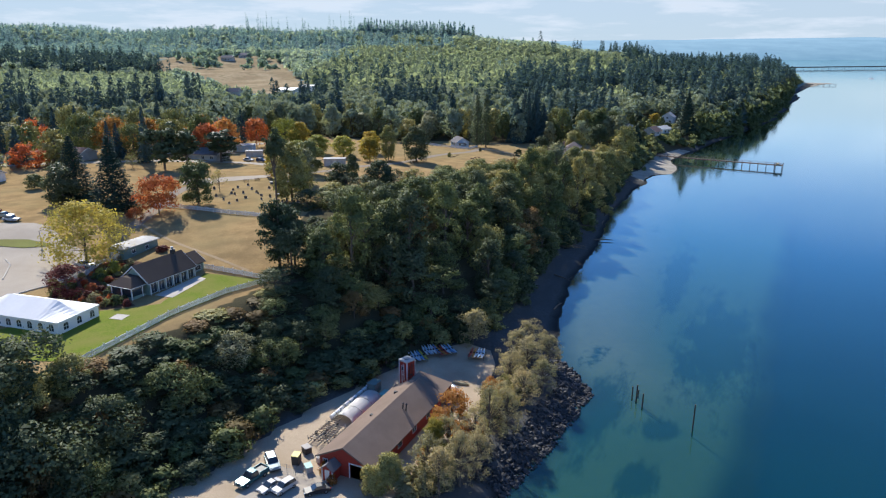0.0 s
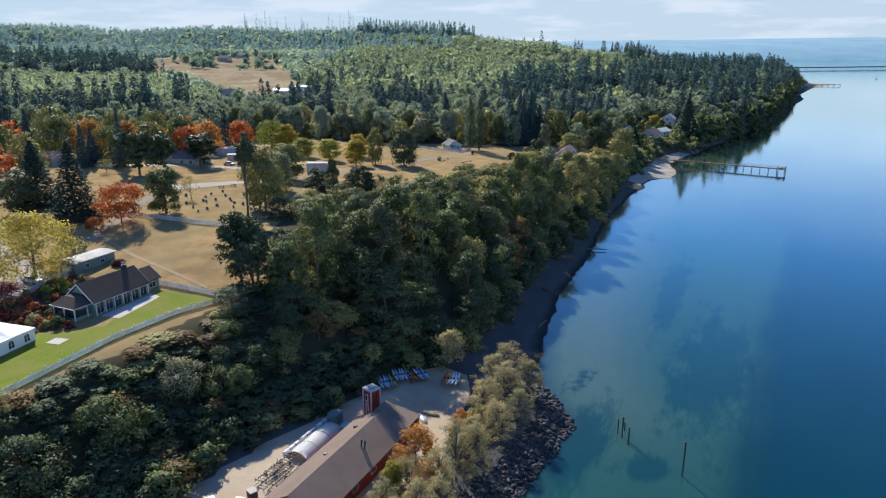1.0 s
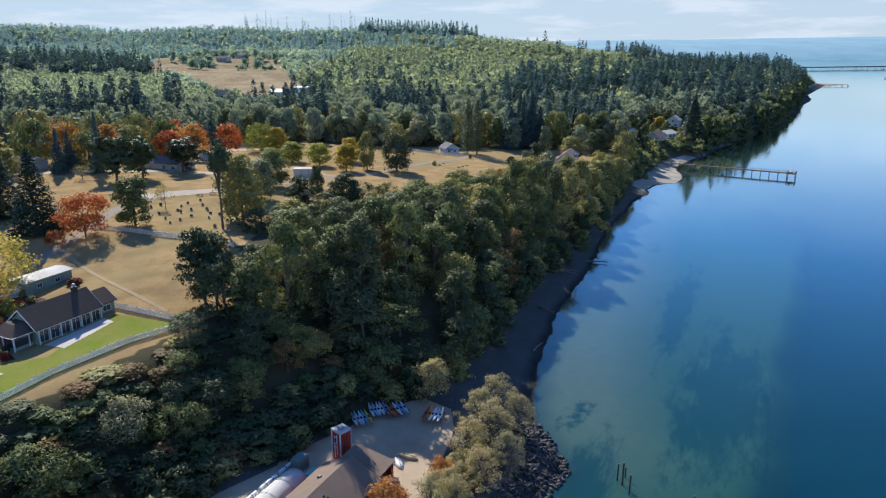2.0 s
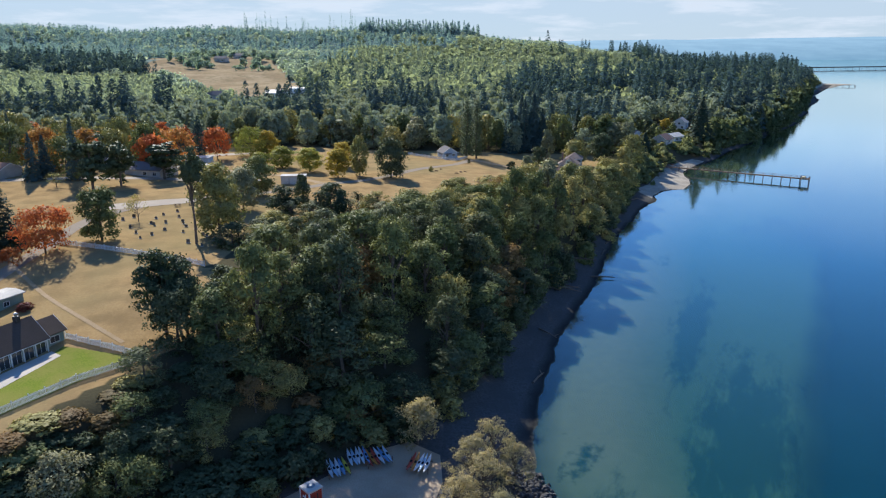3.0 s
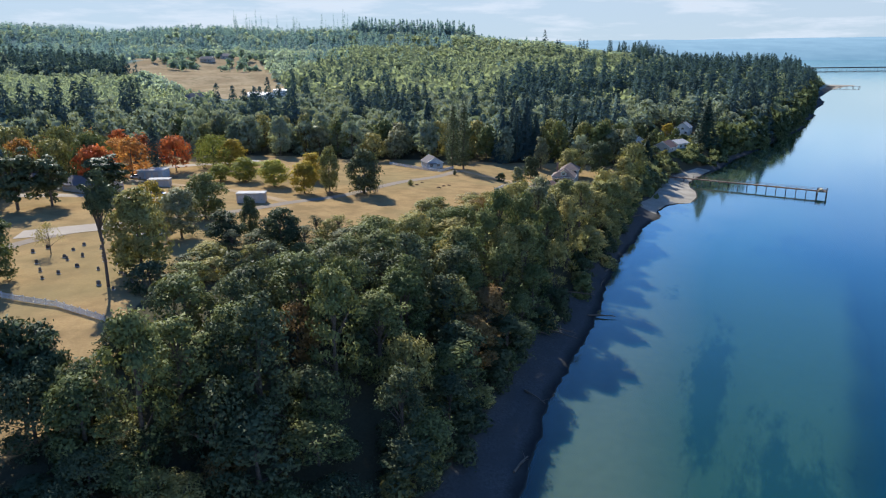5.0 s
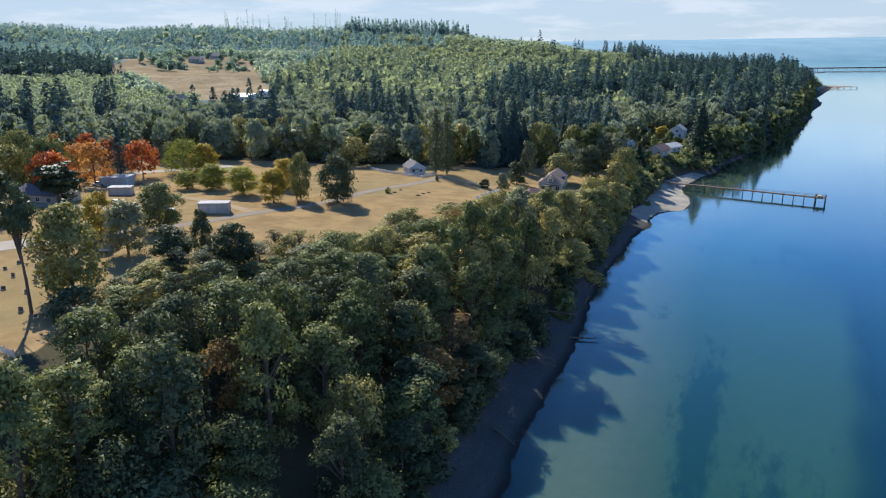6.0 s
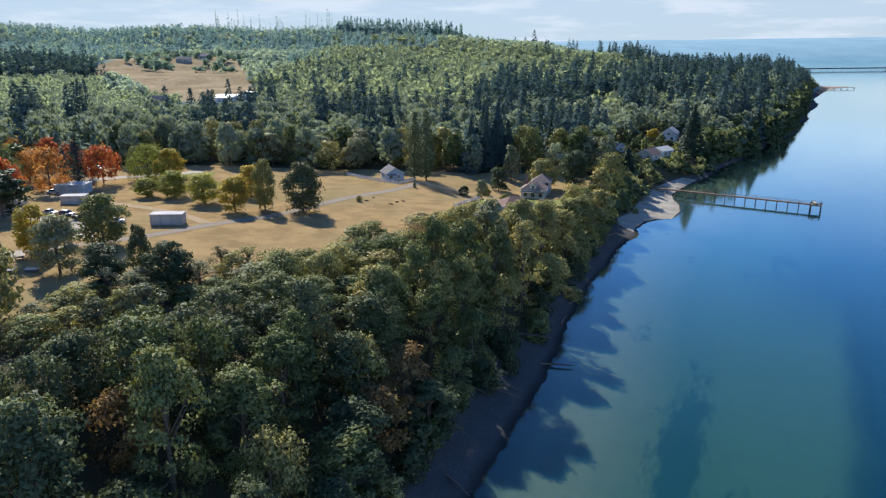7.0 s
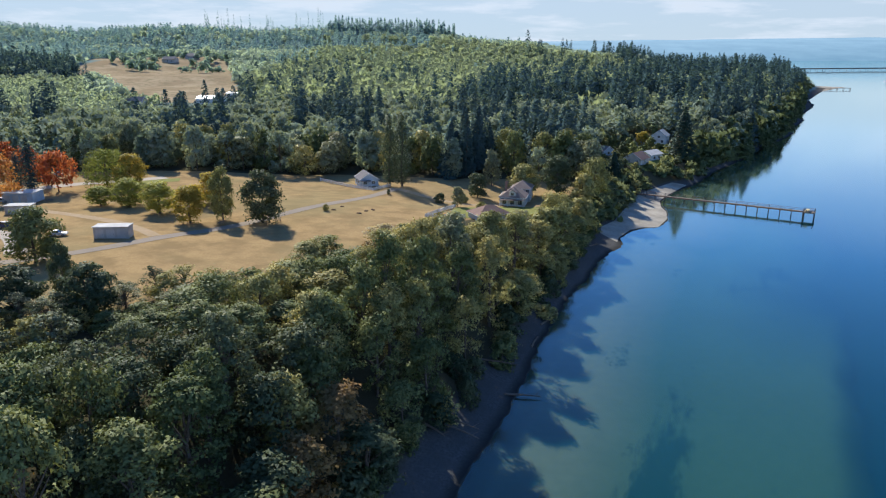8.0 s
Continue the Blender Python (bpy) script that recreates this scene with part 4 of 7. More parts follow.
SHORE_TREES = [
    ("grey", 58.5, 387.7, 14.8, 8.0), ("olive", 96.5, 373.4, 16.0, 15.0), ("olive", 90.0, 362.0, 11.0, 11.0), ("olive", 75.6, 323.2, 9.9, 10.9), ("olive", 84.8, 333.3, 12.3, 11.6),
    ("fir", 81.2, 434.0, 19.5, 11.3), ("fir", 98.4, 450.9, 16.4, 9.2), ("fir", 162.3, 471.8, 26.0, 18.1), ("olive", 51.9, 309, 5.0, 7.4),
    ("olive", 59.0, 296.0, 8.0, 11.5), ("olive", 67.8, 303.8, 12.5, 13.3), ("orangegreen", 150.9, 505.5, 9.0, 9.0), ("darkfir", 112.6, 410.5, 11.7, 7.8),
    ("dark", 181.0, 500.3, 11.0, 16.2),
]
LOT_TREES = [
    ("bushtree", 6.4, 138.8, 8.6, 8.6), ("beige", 17.8, 131.2, 9.2, 8.2), ("beige", 14.6, 127.6, 8.8, 7.6), ("beige", 21.0, 128.8, 7.6, 6.6), ("beige", 16.0, 122.6, 9.4, 8.2), ("beige", 12.6, 118.8, 8.4, 7.2), ("beige", 18.4, 117.0, 7.4, 6.6), ("beige", 14.2, 112.0, 8.0, 6.6),
     ("orange", 1.5, 101.5, 9.0, 7.5),
    ("beige", 7.5, 100.5, 11.1, 6.8), ("beige", 4.8, 96.8, 9.5, 5.5), ("beige", 10.6, 103.0, 9.0, 5.5), ("beige", -2.0, 90.2, 8.0, 7.0), ("beige", 2.4, 88.6, 10.0, 6.5), ("beige", 5.2, 91.2, 9.0, 5.5), ("beige", -0.6, 86.2, 8.5, 5.5), ("beige", 9.5, 105.5, 8.5, 7.0), ("beige", 1.0, 95.5, 8.0, 7.0), ("olive", -7.7, 87.3, 6.0, 5.2),
    ("orange", 8.6, 111.7, 6.4, 4.4), ("orangegreen", -1.2, 94.5, 7.3, 4.6), ("olive", -10.0, 85.9, 5.1, 4.3),
]

plant_rows(LAWN_TREES, "near", "trees on the dry lawn")
plant_rows(GRAVES_TREES, "near", "trees round the burial ground")
plant_rows(TOWN_TREES, "mid", "autumn trees along the road")
plant_rows(EDGE_TREES, "near", "trees at the edge of the field")
plant_rows(FIELD_TREES, "near", "trees on the far field")
plant_rows(SHORE_TREES, "mid", "trees near the shore houses")
plant_rows(LOT_TREES, "near", "trees along the boat yard's bank")


def scatter(rng, x0, x1, y0, y1, gap, allowed, jitter=0.42):
    """Places on a loose grid, where allowed."""
    gx, gy = np.meshgrid(np.arange(x0, x1, gap), np.arange(y0, y1, gap))
    gx = gx + rng.uniform(-jitter, jitter, gx.shape) * gap
    gy = gy + rng.uniform(-jitter, jitter, gy.shape) * gap
    keep = allowed(gx, gy)
    return np.stack([gx[keep], gy[keep]], 1)


FIXED = np.array([r[1:3] for rows in (LAWN_TREES, GRAVES_TREES, TOWN_TREES, EDGE_TREES, FIELD_TREES, SHORE_TREES, LOT_TREES) for r in rows])


def clear_of_fixed(x, y, gap):
    return np.min((x[..., None] - FIXED[:, 0]) ** 2 + (y[..., None] - FIXED[:, 1]) ** 2, -1) > gap * gap


# ---- the wood on the bluff ----
VILLA_PLOT = [(28, 318), (34, 296), (58, 292), (68, 312), (82, 344), (84, 372), (60, 376), (40, 350)]


def bluff_wood(x, y):
    foot = shore_distance(FOOT, x, y)
    return (foot > 1.5) & (foot < 40 - 0.42 * np.clip(y - 285, 0, None)) & (y > 140) & ~in_polygon(x, y, VILLA_PLOT) & (y < np.where(foot < 10, 336, 356)) & ~in_polygon(x, y, FIELD) & (x > -33) & (x < 100) & clear_of_fixed(x, y, 3.5)


WOOD_MIX = ["dark", "olive", "grey", "olive", "green", "dark", "olive", "green", "grey", "dark", "dark", "green"]
WOOD_WORDS = {"dark": "dark green", "olive": "olive green", "green": "mid green", "grey": "silvery grey-green", "lime": "yellow-green", "rust": "rust-brown", "beige": "pale dry-leaved"}
rng = np.random.default_rng(11)
for x, y in scatter(rng, -40, 104, 140, 358, 7.0, bluff_wood):
    foot = float(shore_distance(FOOT, x, y))
    leaf = WOOD_MIX[rng.integers(len(WOOD_MIX))]
    if foot < 9 and leaf in ("olive", "grey"):
        leaf = "dark" if rng.random() < 0.5 else "green"
    if y > 205 and (leaf == "dark" or (y > 228 and leaf == "green" and rng.random() < 0.4)):
        leaf = "olive"
    if y > 262 and leaf in ("dark", "grey"):
        leaf = "olive" if rng.random() < 0.6 else "beige"
    if y < 190 and leaf in ("olive", "grey") and rng.random() < 0.6:
        leaf = "dark" if rng.random() < 0.6 else "green"
    if rng.random() < 0.035:
        leaf = "rust"
    if 160 < y < 245 and leaf in ("olive", "grey") and int(x * 13 + y * 7) % 3:
        leaf = "green"
    height = rng.uniform(9.5, 15.0) * (1.0 if foot < 4 else 1.6 if foot < 16 and 176 < y < 300 else 1.38 if foot < 20 else 1.0 if y < 185 else 0.7) * (0.72 if y < 154 and foot < 16 else 1.1 if y < 208 and 5 < foot < 28 else 1.0) * (0.6 if y > 312 and foot < 9 else 1.0) * (1.0 - (0.2 if foot < 14 else 0.36) * min(1.0, max(0.0, (y - 248) / 26)))
    # capped here so the sun reaches the small round tree by the yard
    ahead, aside = 0.90 * (y - 140) - 0.44 * (x - 6.6), 0.90 * (x - 6.6) + 0.44 * (y - 140)
    if abs(aside) < 4.5 and ahead < 40:
        height = max(4.0, min(height, 6.0 + 0.7 * ahead - ground_at(x, y)))
    # capped so that their shadows end soon past the water's edge
    while height > 5:
        shade = 1.402 * (ground_at(x, y) + 0.9 * height)
        tip = x + 0.438 * shade + 1.5, y - 0.899 * shade
        if tip[1] > 181 or -float(shore_distance(SHORE, *tip)) < np.interp(tip[1], (140, 150, 168, 181), (0.5, 1.0, 3.5, 8.0)):
            break
        height *= 0.94
    shape = "lofty" if height > 15 else ("broad", "tall", "broad")[rng.integers(3)]
    plant("broadleaf_tree", shape, leaf, x, y, height, rng.uniform(8.5, 12.0), "near", WOOD_WORDS[leaf] + " broadleaf tree in the bluff wood", group="bluff wood")


# ---- the thicket where the wood meets the burial ground ----
THICKET = [(-40, 199), (-37, 224), (-24, 231), (-8, 241), (0, 246), (4, 240), (-8, 220), (-20, 202), (-30, 184), (-37, 186)]
rng_edge = np.random.default_rng(41)
for x, y in scatter(rng_edge, -42, 6, 180, 248, 5.6, lambda x, y: in_polygon(x, y, THICKET) & clear_of_fixed(x, y, 3.0)):
    leaf = ("dark", "olive", "green", "grey", "olive")[rng_edge.integers(5)]
    plant("broadleaf_tree", "broad" if rng_edge.random() < 0.6 else "airy", leaf, x, y, rng_edge.uniform(3.5, 6.5), rng_edge.uniform(6.0, 9.0), "mid", WOOD_WORDS[leaf] + " small tree at the wood's edge", group="bluff wood")


# ---- brambles and small trees on the slope behind the boat yard ----
def yard_slope(x, y):
    foot = shore_distance(FOOT, x, y)
    return (foot > -0.3) & (foot < 23.0) & (y > 60) & (y < 146) & (x > -75) & (x < 4) & clear_of_fixed(x, y, 3) & ~in_polygon(x, y, FIELD)


for x, y in scatter(rng, -80, 8, 60, 148, 3.6, yard_slope):
    foot = float(shore_distance(FOOT, x, y))
    leaf = ("dark", "olive", "green", "dark", "dark", "rust", "green")[rng.integers(7)]
    near_camera = (y < 94 and x < -46) or (x > -34 and y > 112 and foot > 9)
    if near_camera and rng.random() < (0.42 if y < 100 else 0.6):
        plant("broadleaf_tree", "broad", leaf, x, y, rng.uniform(6.5, 9.5) * (1.0 if x < -46 else 0.75), rng.uniform(6, 9), "near", WOOD_WORDS[leaf] + " broadleaf tree on the slope", group="trees on the slope")
    else:
        plant("shrub", "shrub", leaf, x, y, rng.uniform(2.2, 4.6) * (0.36 if foot > 19.5 else 0.62 if foot > 15 else 0.8 if foot > 12 else 0.95 if y < 116 else 0.85), rng.uniform(5.6, 8.0), "near", WOOD_WORDS[leaf] + " shrub on the slope above the yard", "shrub", "shrubs on the slope")


def scrub_flat(x, y):
    return in_polygon(x, y, [(-480, 470), (-210, 470), (-95, 540), (-110, 640), (-150, 655), (-240, 680), (-300, 790), (-640, 800)])


# ---- the belt of tall firs and alders behind the fields ----
def belt(x, y):
    foot = shore_distance(FOOT, x, y)
    return (foot > 2) & ~in_polygon(x, y, FIELD) & (y > 384) & (y < 600) & (x > -420) & (x < 270) & (np.abs(x) < 0.66 * y + 10) & clear_of_fixed(x, y, 4) & ~in_polygon(x, y, SHORE_GARDENS) & ~scrub_flat(x, y)


SHORE_GARDENS = [(103, 392), (132, 398), (165, 440), (200, 505), (182, 536), (146, 532), (114, 476), (106, 430)]
belt_firs, belt_alders = [], []
for x, y in scatter(rng, -420, 272, 384, 600, 9.6, belt):
    share = noise.noise((x * 0.018, y * 0.018, 2.0)) + rng.normal(0, 0.24)
    fir = share > (0.08 if x > 125 else 0.17 if x > -60 else 0.30) + (0.05 if y < 412 and x < 110 else 0.0)
    if y > 424 or x < -110 or x > 110:
        (belt_firs if fir else belt_alders).append((x, y))
    elif fir:
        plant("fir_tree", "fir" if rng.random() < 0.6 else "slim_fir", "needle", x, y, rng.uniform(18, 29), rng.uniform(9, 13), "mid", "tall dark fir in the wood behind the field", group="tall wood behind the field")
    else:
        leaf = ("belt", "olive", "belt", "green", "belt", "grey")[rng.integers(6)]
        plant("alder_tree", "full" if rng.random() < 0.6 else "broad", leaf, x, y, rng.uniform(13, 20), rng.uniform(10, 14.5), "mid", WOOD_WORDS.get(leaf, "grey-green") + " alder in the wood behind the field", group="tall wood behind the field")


# trees among the houses of the town
def town(x, y):
    return ((y > 264) | (x < -150)) & (y > 225) & (y < 384) & (x < -112) & (x > -290) & (np.abs(x) < 0.66 * y + 10) & clear_of_fixed(x, y, 7)


for x, y in scatter(rng, -300, -100, 225, 392, 14.5, town):
    leaf = ("green", "orange", "olive", "green", "dark", "olive", "red", "grey")[rng.integers(8)]
    if rng.random() < 0.22:
        plant("fir_tree", "fir", "needle", x, y, rng.uniform(14, 22), rng.uniform(7, 9), "low", "dark fir standing among the houses", group="town trees")
    else:
        plant("town_tree", "broad", leaf, x, y, rng.uniform(9, 14), rng.uniform(9, 13), "low", {"orange": "orange autumn", "red": "red autumn"}.get(leaf, WOOD_WORDS.get(leaf, leaf)) + " tree standing among the houses", group="town trees")


# ---- far woods, past counting ----
def far_wood(name, places, crown_of, leaf, label, tall=(0.6, 1.3), level=1.7):
    """Joined far trees: each is one of a few crowns, turned, stretched and set on the land."""
    rng_ = np.random.default_rng(len(places))
    protos = [crown_of(np.random.default_rng(s))[:2] for s in (1, 2, 3, 4, 5, 6)]
    z = ground_z(places[:, 0], places[:, 1])
    tris, skins = [], []
    for i, (x, y) in enumerate(places):
        tri, skin = protos[rng_.integers(6)]
        a, s, k = rng_.uniform(0, 6.28), rng_.uniform(0.75, 1.3), rng_.uniform(*tall)
        c, d = math.cos(a), math.sin(a)
        turn = np.array([[c, d, 0], [-d, c, 0], [0, 0, 1]])
        tris.append(tri @ turn * np.array([s, s, k]) + np.array([x, y, z[i] - 0.3]))
        skins.append(unit(skin @ turn + np.array([0, 0, level])))
    me = crown_mesh(name, np.concatenate(tris), np.concatenate(skins))
    me.materials.append(LEAF[leaf])
    return tagged(new(name, me), label, "wood", kind="stuff")


FARM = [(-190, 575), (-108, 590), (-104, 705), (-160, 710)]


def wedge(x, y):
    return ~in_polygon(x, y, FARM) & (np.abs(x) < 0.66 * y + 40) & (shore_distance(FOOT, x, y) > 3) & ~in_polygon(x, y, MEADOW)


def fir_land(x, y):
    f = np.vectorize(lambda a, b: noise.noise((a * 0.0065, b * 0.0065, 9.0)) + 0.5 * noise.noise((a * 0.02, b * 0.02, 4.0)))(x, y)
    crest = (y > 1150) & (x < 20)
    left = (x < -255 - 0.18 * (y - 740)) & (y > 790)
    shore = (x > 0.22 * y + 40) | ((x > 60) & (y < 760))
    g = np.vectorize(lambda a, b: noise.noise((a * 0.016, b * 0.016, 5.0)) + 0.4 * noise.noise((a * 0.04, b * 0.04, 1.0)))(x, y)
    return (crest & (f > -0.4)) | (left & (f > -0.5)) | (shore & (g > 0.10)) | (f > 0.42)


rng = np.random.default_rng(23)
near_far = scatter(rng, -520, 480, 600, 860, 8.8, lambda x, y: wedge(x, y) & ~scrub_flat(x, y))
mid_far = scatter(rng, -880, 640, 860, 1420, 10.8, wedge)
scrubs = scatter(rng, -560, -90, 470, 800, 7.5, lambda x, y: wedge(x, y) & scrub_flat(x, y))
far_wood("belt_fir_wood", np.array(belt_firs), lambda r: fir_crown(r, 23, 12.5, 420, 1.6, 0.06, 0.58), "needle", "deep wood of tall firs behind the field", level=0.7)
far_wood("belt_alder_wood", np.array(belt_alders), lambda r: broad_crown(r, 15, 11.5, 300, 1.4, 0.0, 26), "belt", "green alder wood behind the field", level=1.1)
rest = np.concatenate([near_far, mid_far])
is_fir = (fir_land(rest[:, 0], rest[:, 1]) & (rng.random(len(rest)) > 0.15)) | (rng.random(len(rest)) < 0.07)
headland = is_fir & (rest[:, 0] > 0.16 * rest[:, 1] - 40)
near_fir = is_fir & (rest[:, 1] < 930) & ~headland
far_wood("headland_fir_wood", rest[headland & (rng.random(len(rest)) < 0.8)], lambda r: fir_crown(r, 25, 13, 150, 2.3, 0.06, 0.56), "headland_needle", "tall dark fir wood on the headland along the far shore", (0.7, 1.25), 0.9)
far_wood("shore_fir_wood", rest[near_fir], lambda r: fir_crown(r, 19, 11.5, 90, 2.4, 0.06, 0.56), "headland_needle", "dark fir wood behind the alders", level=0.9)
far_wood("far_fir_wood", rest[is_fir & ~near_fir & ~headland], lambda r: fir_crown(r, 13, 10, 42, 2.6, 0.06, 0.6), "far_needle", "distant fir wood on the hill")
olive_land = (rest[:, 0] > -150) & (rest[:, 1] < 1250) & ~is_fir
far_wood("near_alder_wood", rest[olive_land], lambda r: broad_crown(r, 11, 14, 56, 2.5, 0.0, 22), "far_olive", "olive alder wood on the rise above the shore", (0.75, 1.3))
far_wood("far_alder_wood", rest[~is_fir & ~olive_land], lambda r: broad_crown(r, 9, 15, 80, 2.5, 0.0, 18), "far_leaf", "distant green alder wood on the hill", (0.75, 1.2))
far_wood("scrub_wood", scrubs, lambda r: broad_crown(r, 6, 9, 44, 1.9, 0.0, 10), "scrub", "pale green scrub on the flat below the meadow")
# scrub down the bank to the far beach
bank = []
line = [p for p in FOOT if 340 < p[1] < 1265]
for (ax, ay), (bx, by) in zip(line, line[1:]):
    d = math.hypot(bx - ax, by - ay)
    for k in range(int(d / 2.3)):
        u, off = rng.random(), rng.uniform(-1.0 if ay < 480 else -3.5, 8.0)
        if ay < 500 and rng.random() < 0.3:
            continue
        bank.append((ax + (bx - ax) * u - (by - ay) / d * off, ay + (by - ay) * u + (bx - ax) / d * off))
far_wood("bank_scrub", np.array(bank), lambda r: broad_crown(r, 5.5, 7, 150, 1.2, -0.1, 16), "green", "green scrub hanging over the far beach")
banks = np.array(bank)
banks = banks[(banks[:, 1] > 476) & (banks[:, 1] < 1150) & (rng.random(len(banks)) < 0.6)] + np.array([-2.4, 1.4])
far_wood("bank_alder_wood", banks, lambda r: broad_crown(r, 14, 9.5, 150, 1.7, -0.05, 26), "green", "alders leaning over the far beach", (0.6, 1.35))
# the tall stand on the crest, and the thin stems left beside it
stand = scatter(rng, -150, 60, 1300, 1360, 7.5, lambda x, y: np.abs(y - 1330 - 0.0 * x) < 22)
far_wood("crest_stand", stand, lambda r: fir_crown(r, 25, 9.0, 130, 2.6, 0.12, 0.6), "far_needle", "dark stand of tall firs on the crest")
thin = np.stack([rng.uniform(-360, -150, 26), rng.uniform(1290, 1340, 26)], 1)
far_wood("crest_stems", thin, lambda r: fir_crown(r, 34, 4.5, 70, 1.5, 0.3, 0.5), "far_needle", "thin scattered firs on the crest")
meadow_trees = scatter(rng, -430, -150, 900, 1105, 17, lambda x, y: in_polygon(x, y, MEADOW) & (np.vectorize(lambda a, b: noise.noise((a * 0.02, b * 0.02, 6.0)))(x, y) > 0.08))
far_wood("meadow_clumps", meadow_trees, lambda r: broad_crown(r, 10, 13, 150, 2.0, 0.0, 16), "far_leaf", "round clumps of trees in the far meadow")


# ---- sheets on the ground: yard, lawn, drives, paths ----
LOT_EDGE = [(-44, 80), (-37.6, 88.4), (-34.2, 93.6), (-32.0, 98), (-24.6, 109.2), (-17.0, 118.8), (-9.8, 127), (-2, 135.5), (5, 139.5), (10, 136), (10.5, 128.5), (8, 117), (4, 102), (-6, 86), (-24, 76), (-44, 66)]
drape("yard_gravel", LOT_EDGE, GRAVEL, 0.05, "pale gravel boat yard with worn tyre tracks", "gravel yard")
drape("yard_pad", [(-30, 84), (-25.5, 93.5), (-15.5, 89.5), (-17, 80)], ASPHALT, 0.09, "worn pale concrete parking pad in the yard", "concrete")
drape("lawn", [(-57.0, 102.2), (-80, 103), (-82, 112), (-66.5, 123), (-58.6, 125.4), (-54.6, 127.0), (-54.0, 131.2), (-51.4, 144.0), (-37.0, 141.0), (-43.4, 132.9), (-50.3, 120.8)], LAWN, 0.06, "freshly mown green lawn inside the white fence", "lawn")
drape("parking", [(-128, 182), (-115, 176.7), (-106.5, 177.1), (-100, 174.4), (-95.2, 167.9), (-85, 159.6), (-76.2, 149.6), (-78.3, 141.6), (-83.6, 134.2), (-90, 124), (-105, 112), (-135, 120)], ASPHALT, 0.05, "sun-bleached asphalt parking area", "parking area")
drape("traffic_island", [(-112, 163.6), (-107.6, 164.2), (-101.4, 165.2), (-94.6, 163.4), (-94.4, 162), (-99.8, 160), (-105.2, 160.1), (-112, 160)], PALE_LAWN, 0.16, "dry grass island in the parking area", "grass island")
drape("garden_bed", [(-66.5, 123.5), (-78.2, 130.5), (-77.5, 142), (-77.4, 151), (-74, 153.4), (-68, 151.2), (-63, 140), (-66.5, 133), (-59, 126.2)], GARDEN, 0.05, "planted garden bed with dark soil", "garden bed")
drape("patio", [(-57.4, 131.4), (-53.4, 130.2), (-50.2, 140.9), (-52.4, 142.2)], CONCRETE, 0.10, "pale concrete patio in front of the house", "patio")
drape("tent_step", [(-61.2, 119.8), (-58.6, 119.2), (-58.0, 121.4), (-60.6, 122.0)], CONCRETE, 0.11, "small white concrete pad by the tent", "pad")
drape("drive", ribbon([(-80.5, 168), (-79.2, 176), (-78.2, 184), (-81, 200), (-84.5, 218), (-81, 229), (-73, 238), (-66, 245), (-57.5, 252), (-51.3, 259.5), (-39.1, 269.4), (-28, 286), (-17.9, 297.8), (-8.7, 312.8), (7.5, 343), (19, 369), (21, 374)], 3.8), DRIVE, 0.06, "narrow pale drive across the dry field", "drive")
drape("burial_ground_parking", [(-86, 228), (-76, 232.5), (-66, 238), (-61, 243.5), (-64, 247.5), (-75, 243), (-88, 236)], ASPHALT, 0.07, "pale paved turning place", "parking area")
drape("field_track", ribbon([(-100, 318), (-76, 310), (-60.6, 302.4), (-43.5, 292.3), (-33.9, 281.3)], 3.2), DIRT, 0.05, "faint dirt track across the field", "track")
drape("back_road", ribbon([(-140, 300), (-105.6, 334), (-100.2, 351), (-89.5, 357.5), (-74.1, 364), (-66, 372)], 6.0), ASPHALT, 0.06, "pale asphalt back road", "road")
drape("town_road", ribbon([(-180, 262), (-130, 272), (-104, 282), (-82, 285), (-66, 278), (-58, 262)], 5.0), ASPHALT, 0.06, "pale asphalt road past the houses", "road")
drape("footpath", ribbon([(-78, 176), (-70, 168.4), (-60.5, 159), (-48.6, 149.9), (-42.5, 145.8)], 0.8), DIRT, 0.05, "worn footpath through dry grass", "path")
drape("green_verge", [(-83, 362), (-72, 366), (-60, 371), (-58, 364), (-70, 356)], PALE_LAWN, 0.05, "patch of greener grass under trees", "grass")
drape("villa_garden", [(40, 322.5), (43.5, 343), (60, 352), (76, 352), (74, 338), (58, 322)], PALE_LAWN, 0.05, "watered garden grass beside the villa", "garden")
drape("garden_lane", ribbon([(21, 374), (32, 362), (44, 352), (52, 350), (60, 356)], 3.4), DIRT, 0.06, "pale dirt lane to the villa", "lane")
drape("shore_garden", [(126, 430), (150, 446), (166, 486), (160, 510), (140, 500), (122, 456)], PALE_LAWN, 0.06, "terraced garden grass by the shore houses", "garden")


drape("sand_bar", [(97.4, 336), (99.4, 342.2), (106, 352.9), (112, 356.6), (117.5, 357.4), (124.4, 369.7), (127.9, 382), (128.4, 391), (131.4, 402.8), (139.2, 416), (149.1, 430), (154, 436.5),
                   (146.6, 435.4), (135.6, 422.8), (124.4, 409), (118.6, 398.8), (111.4, 381), (101.6, 359.4), (95.2, 350.8), (93, 343)], SAND, 0.05, "pale dry sand bar beside the jetty", "sand")
drape("point_sand", [(477, 970), (567, 1130), (661, 1251), (697, 1286), (664, 1296), (630, 1266), (544, 1144), (466, 976)], SAND, 0.25, "pale sandy point far down the shore", "sand")


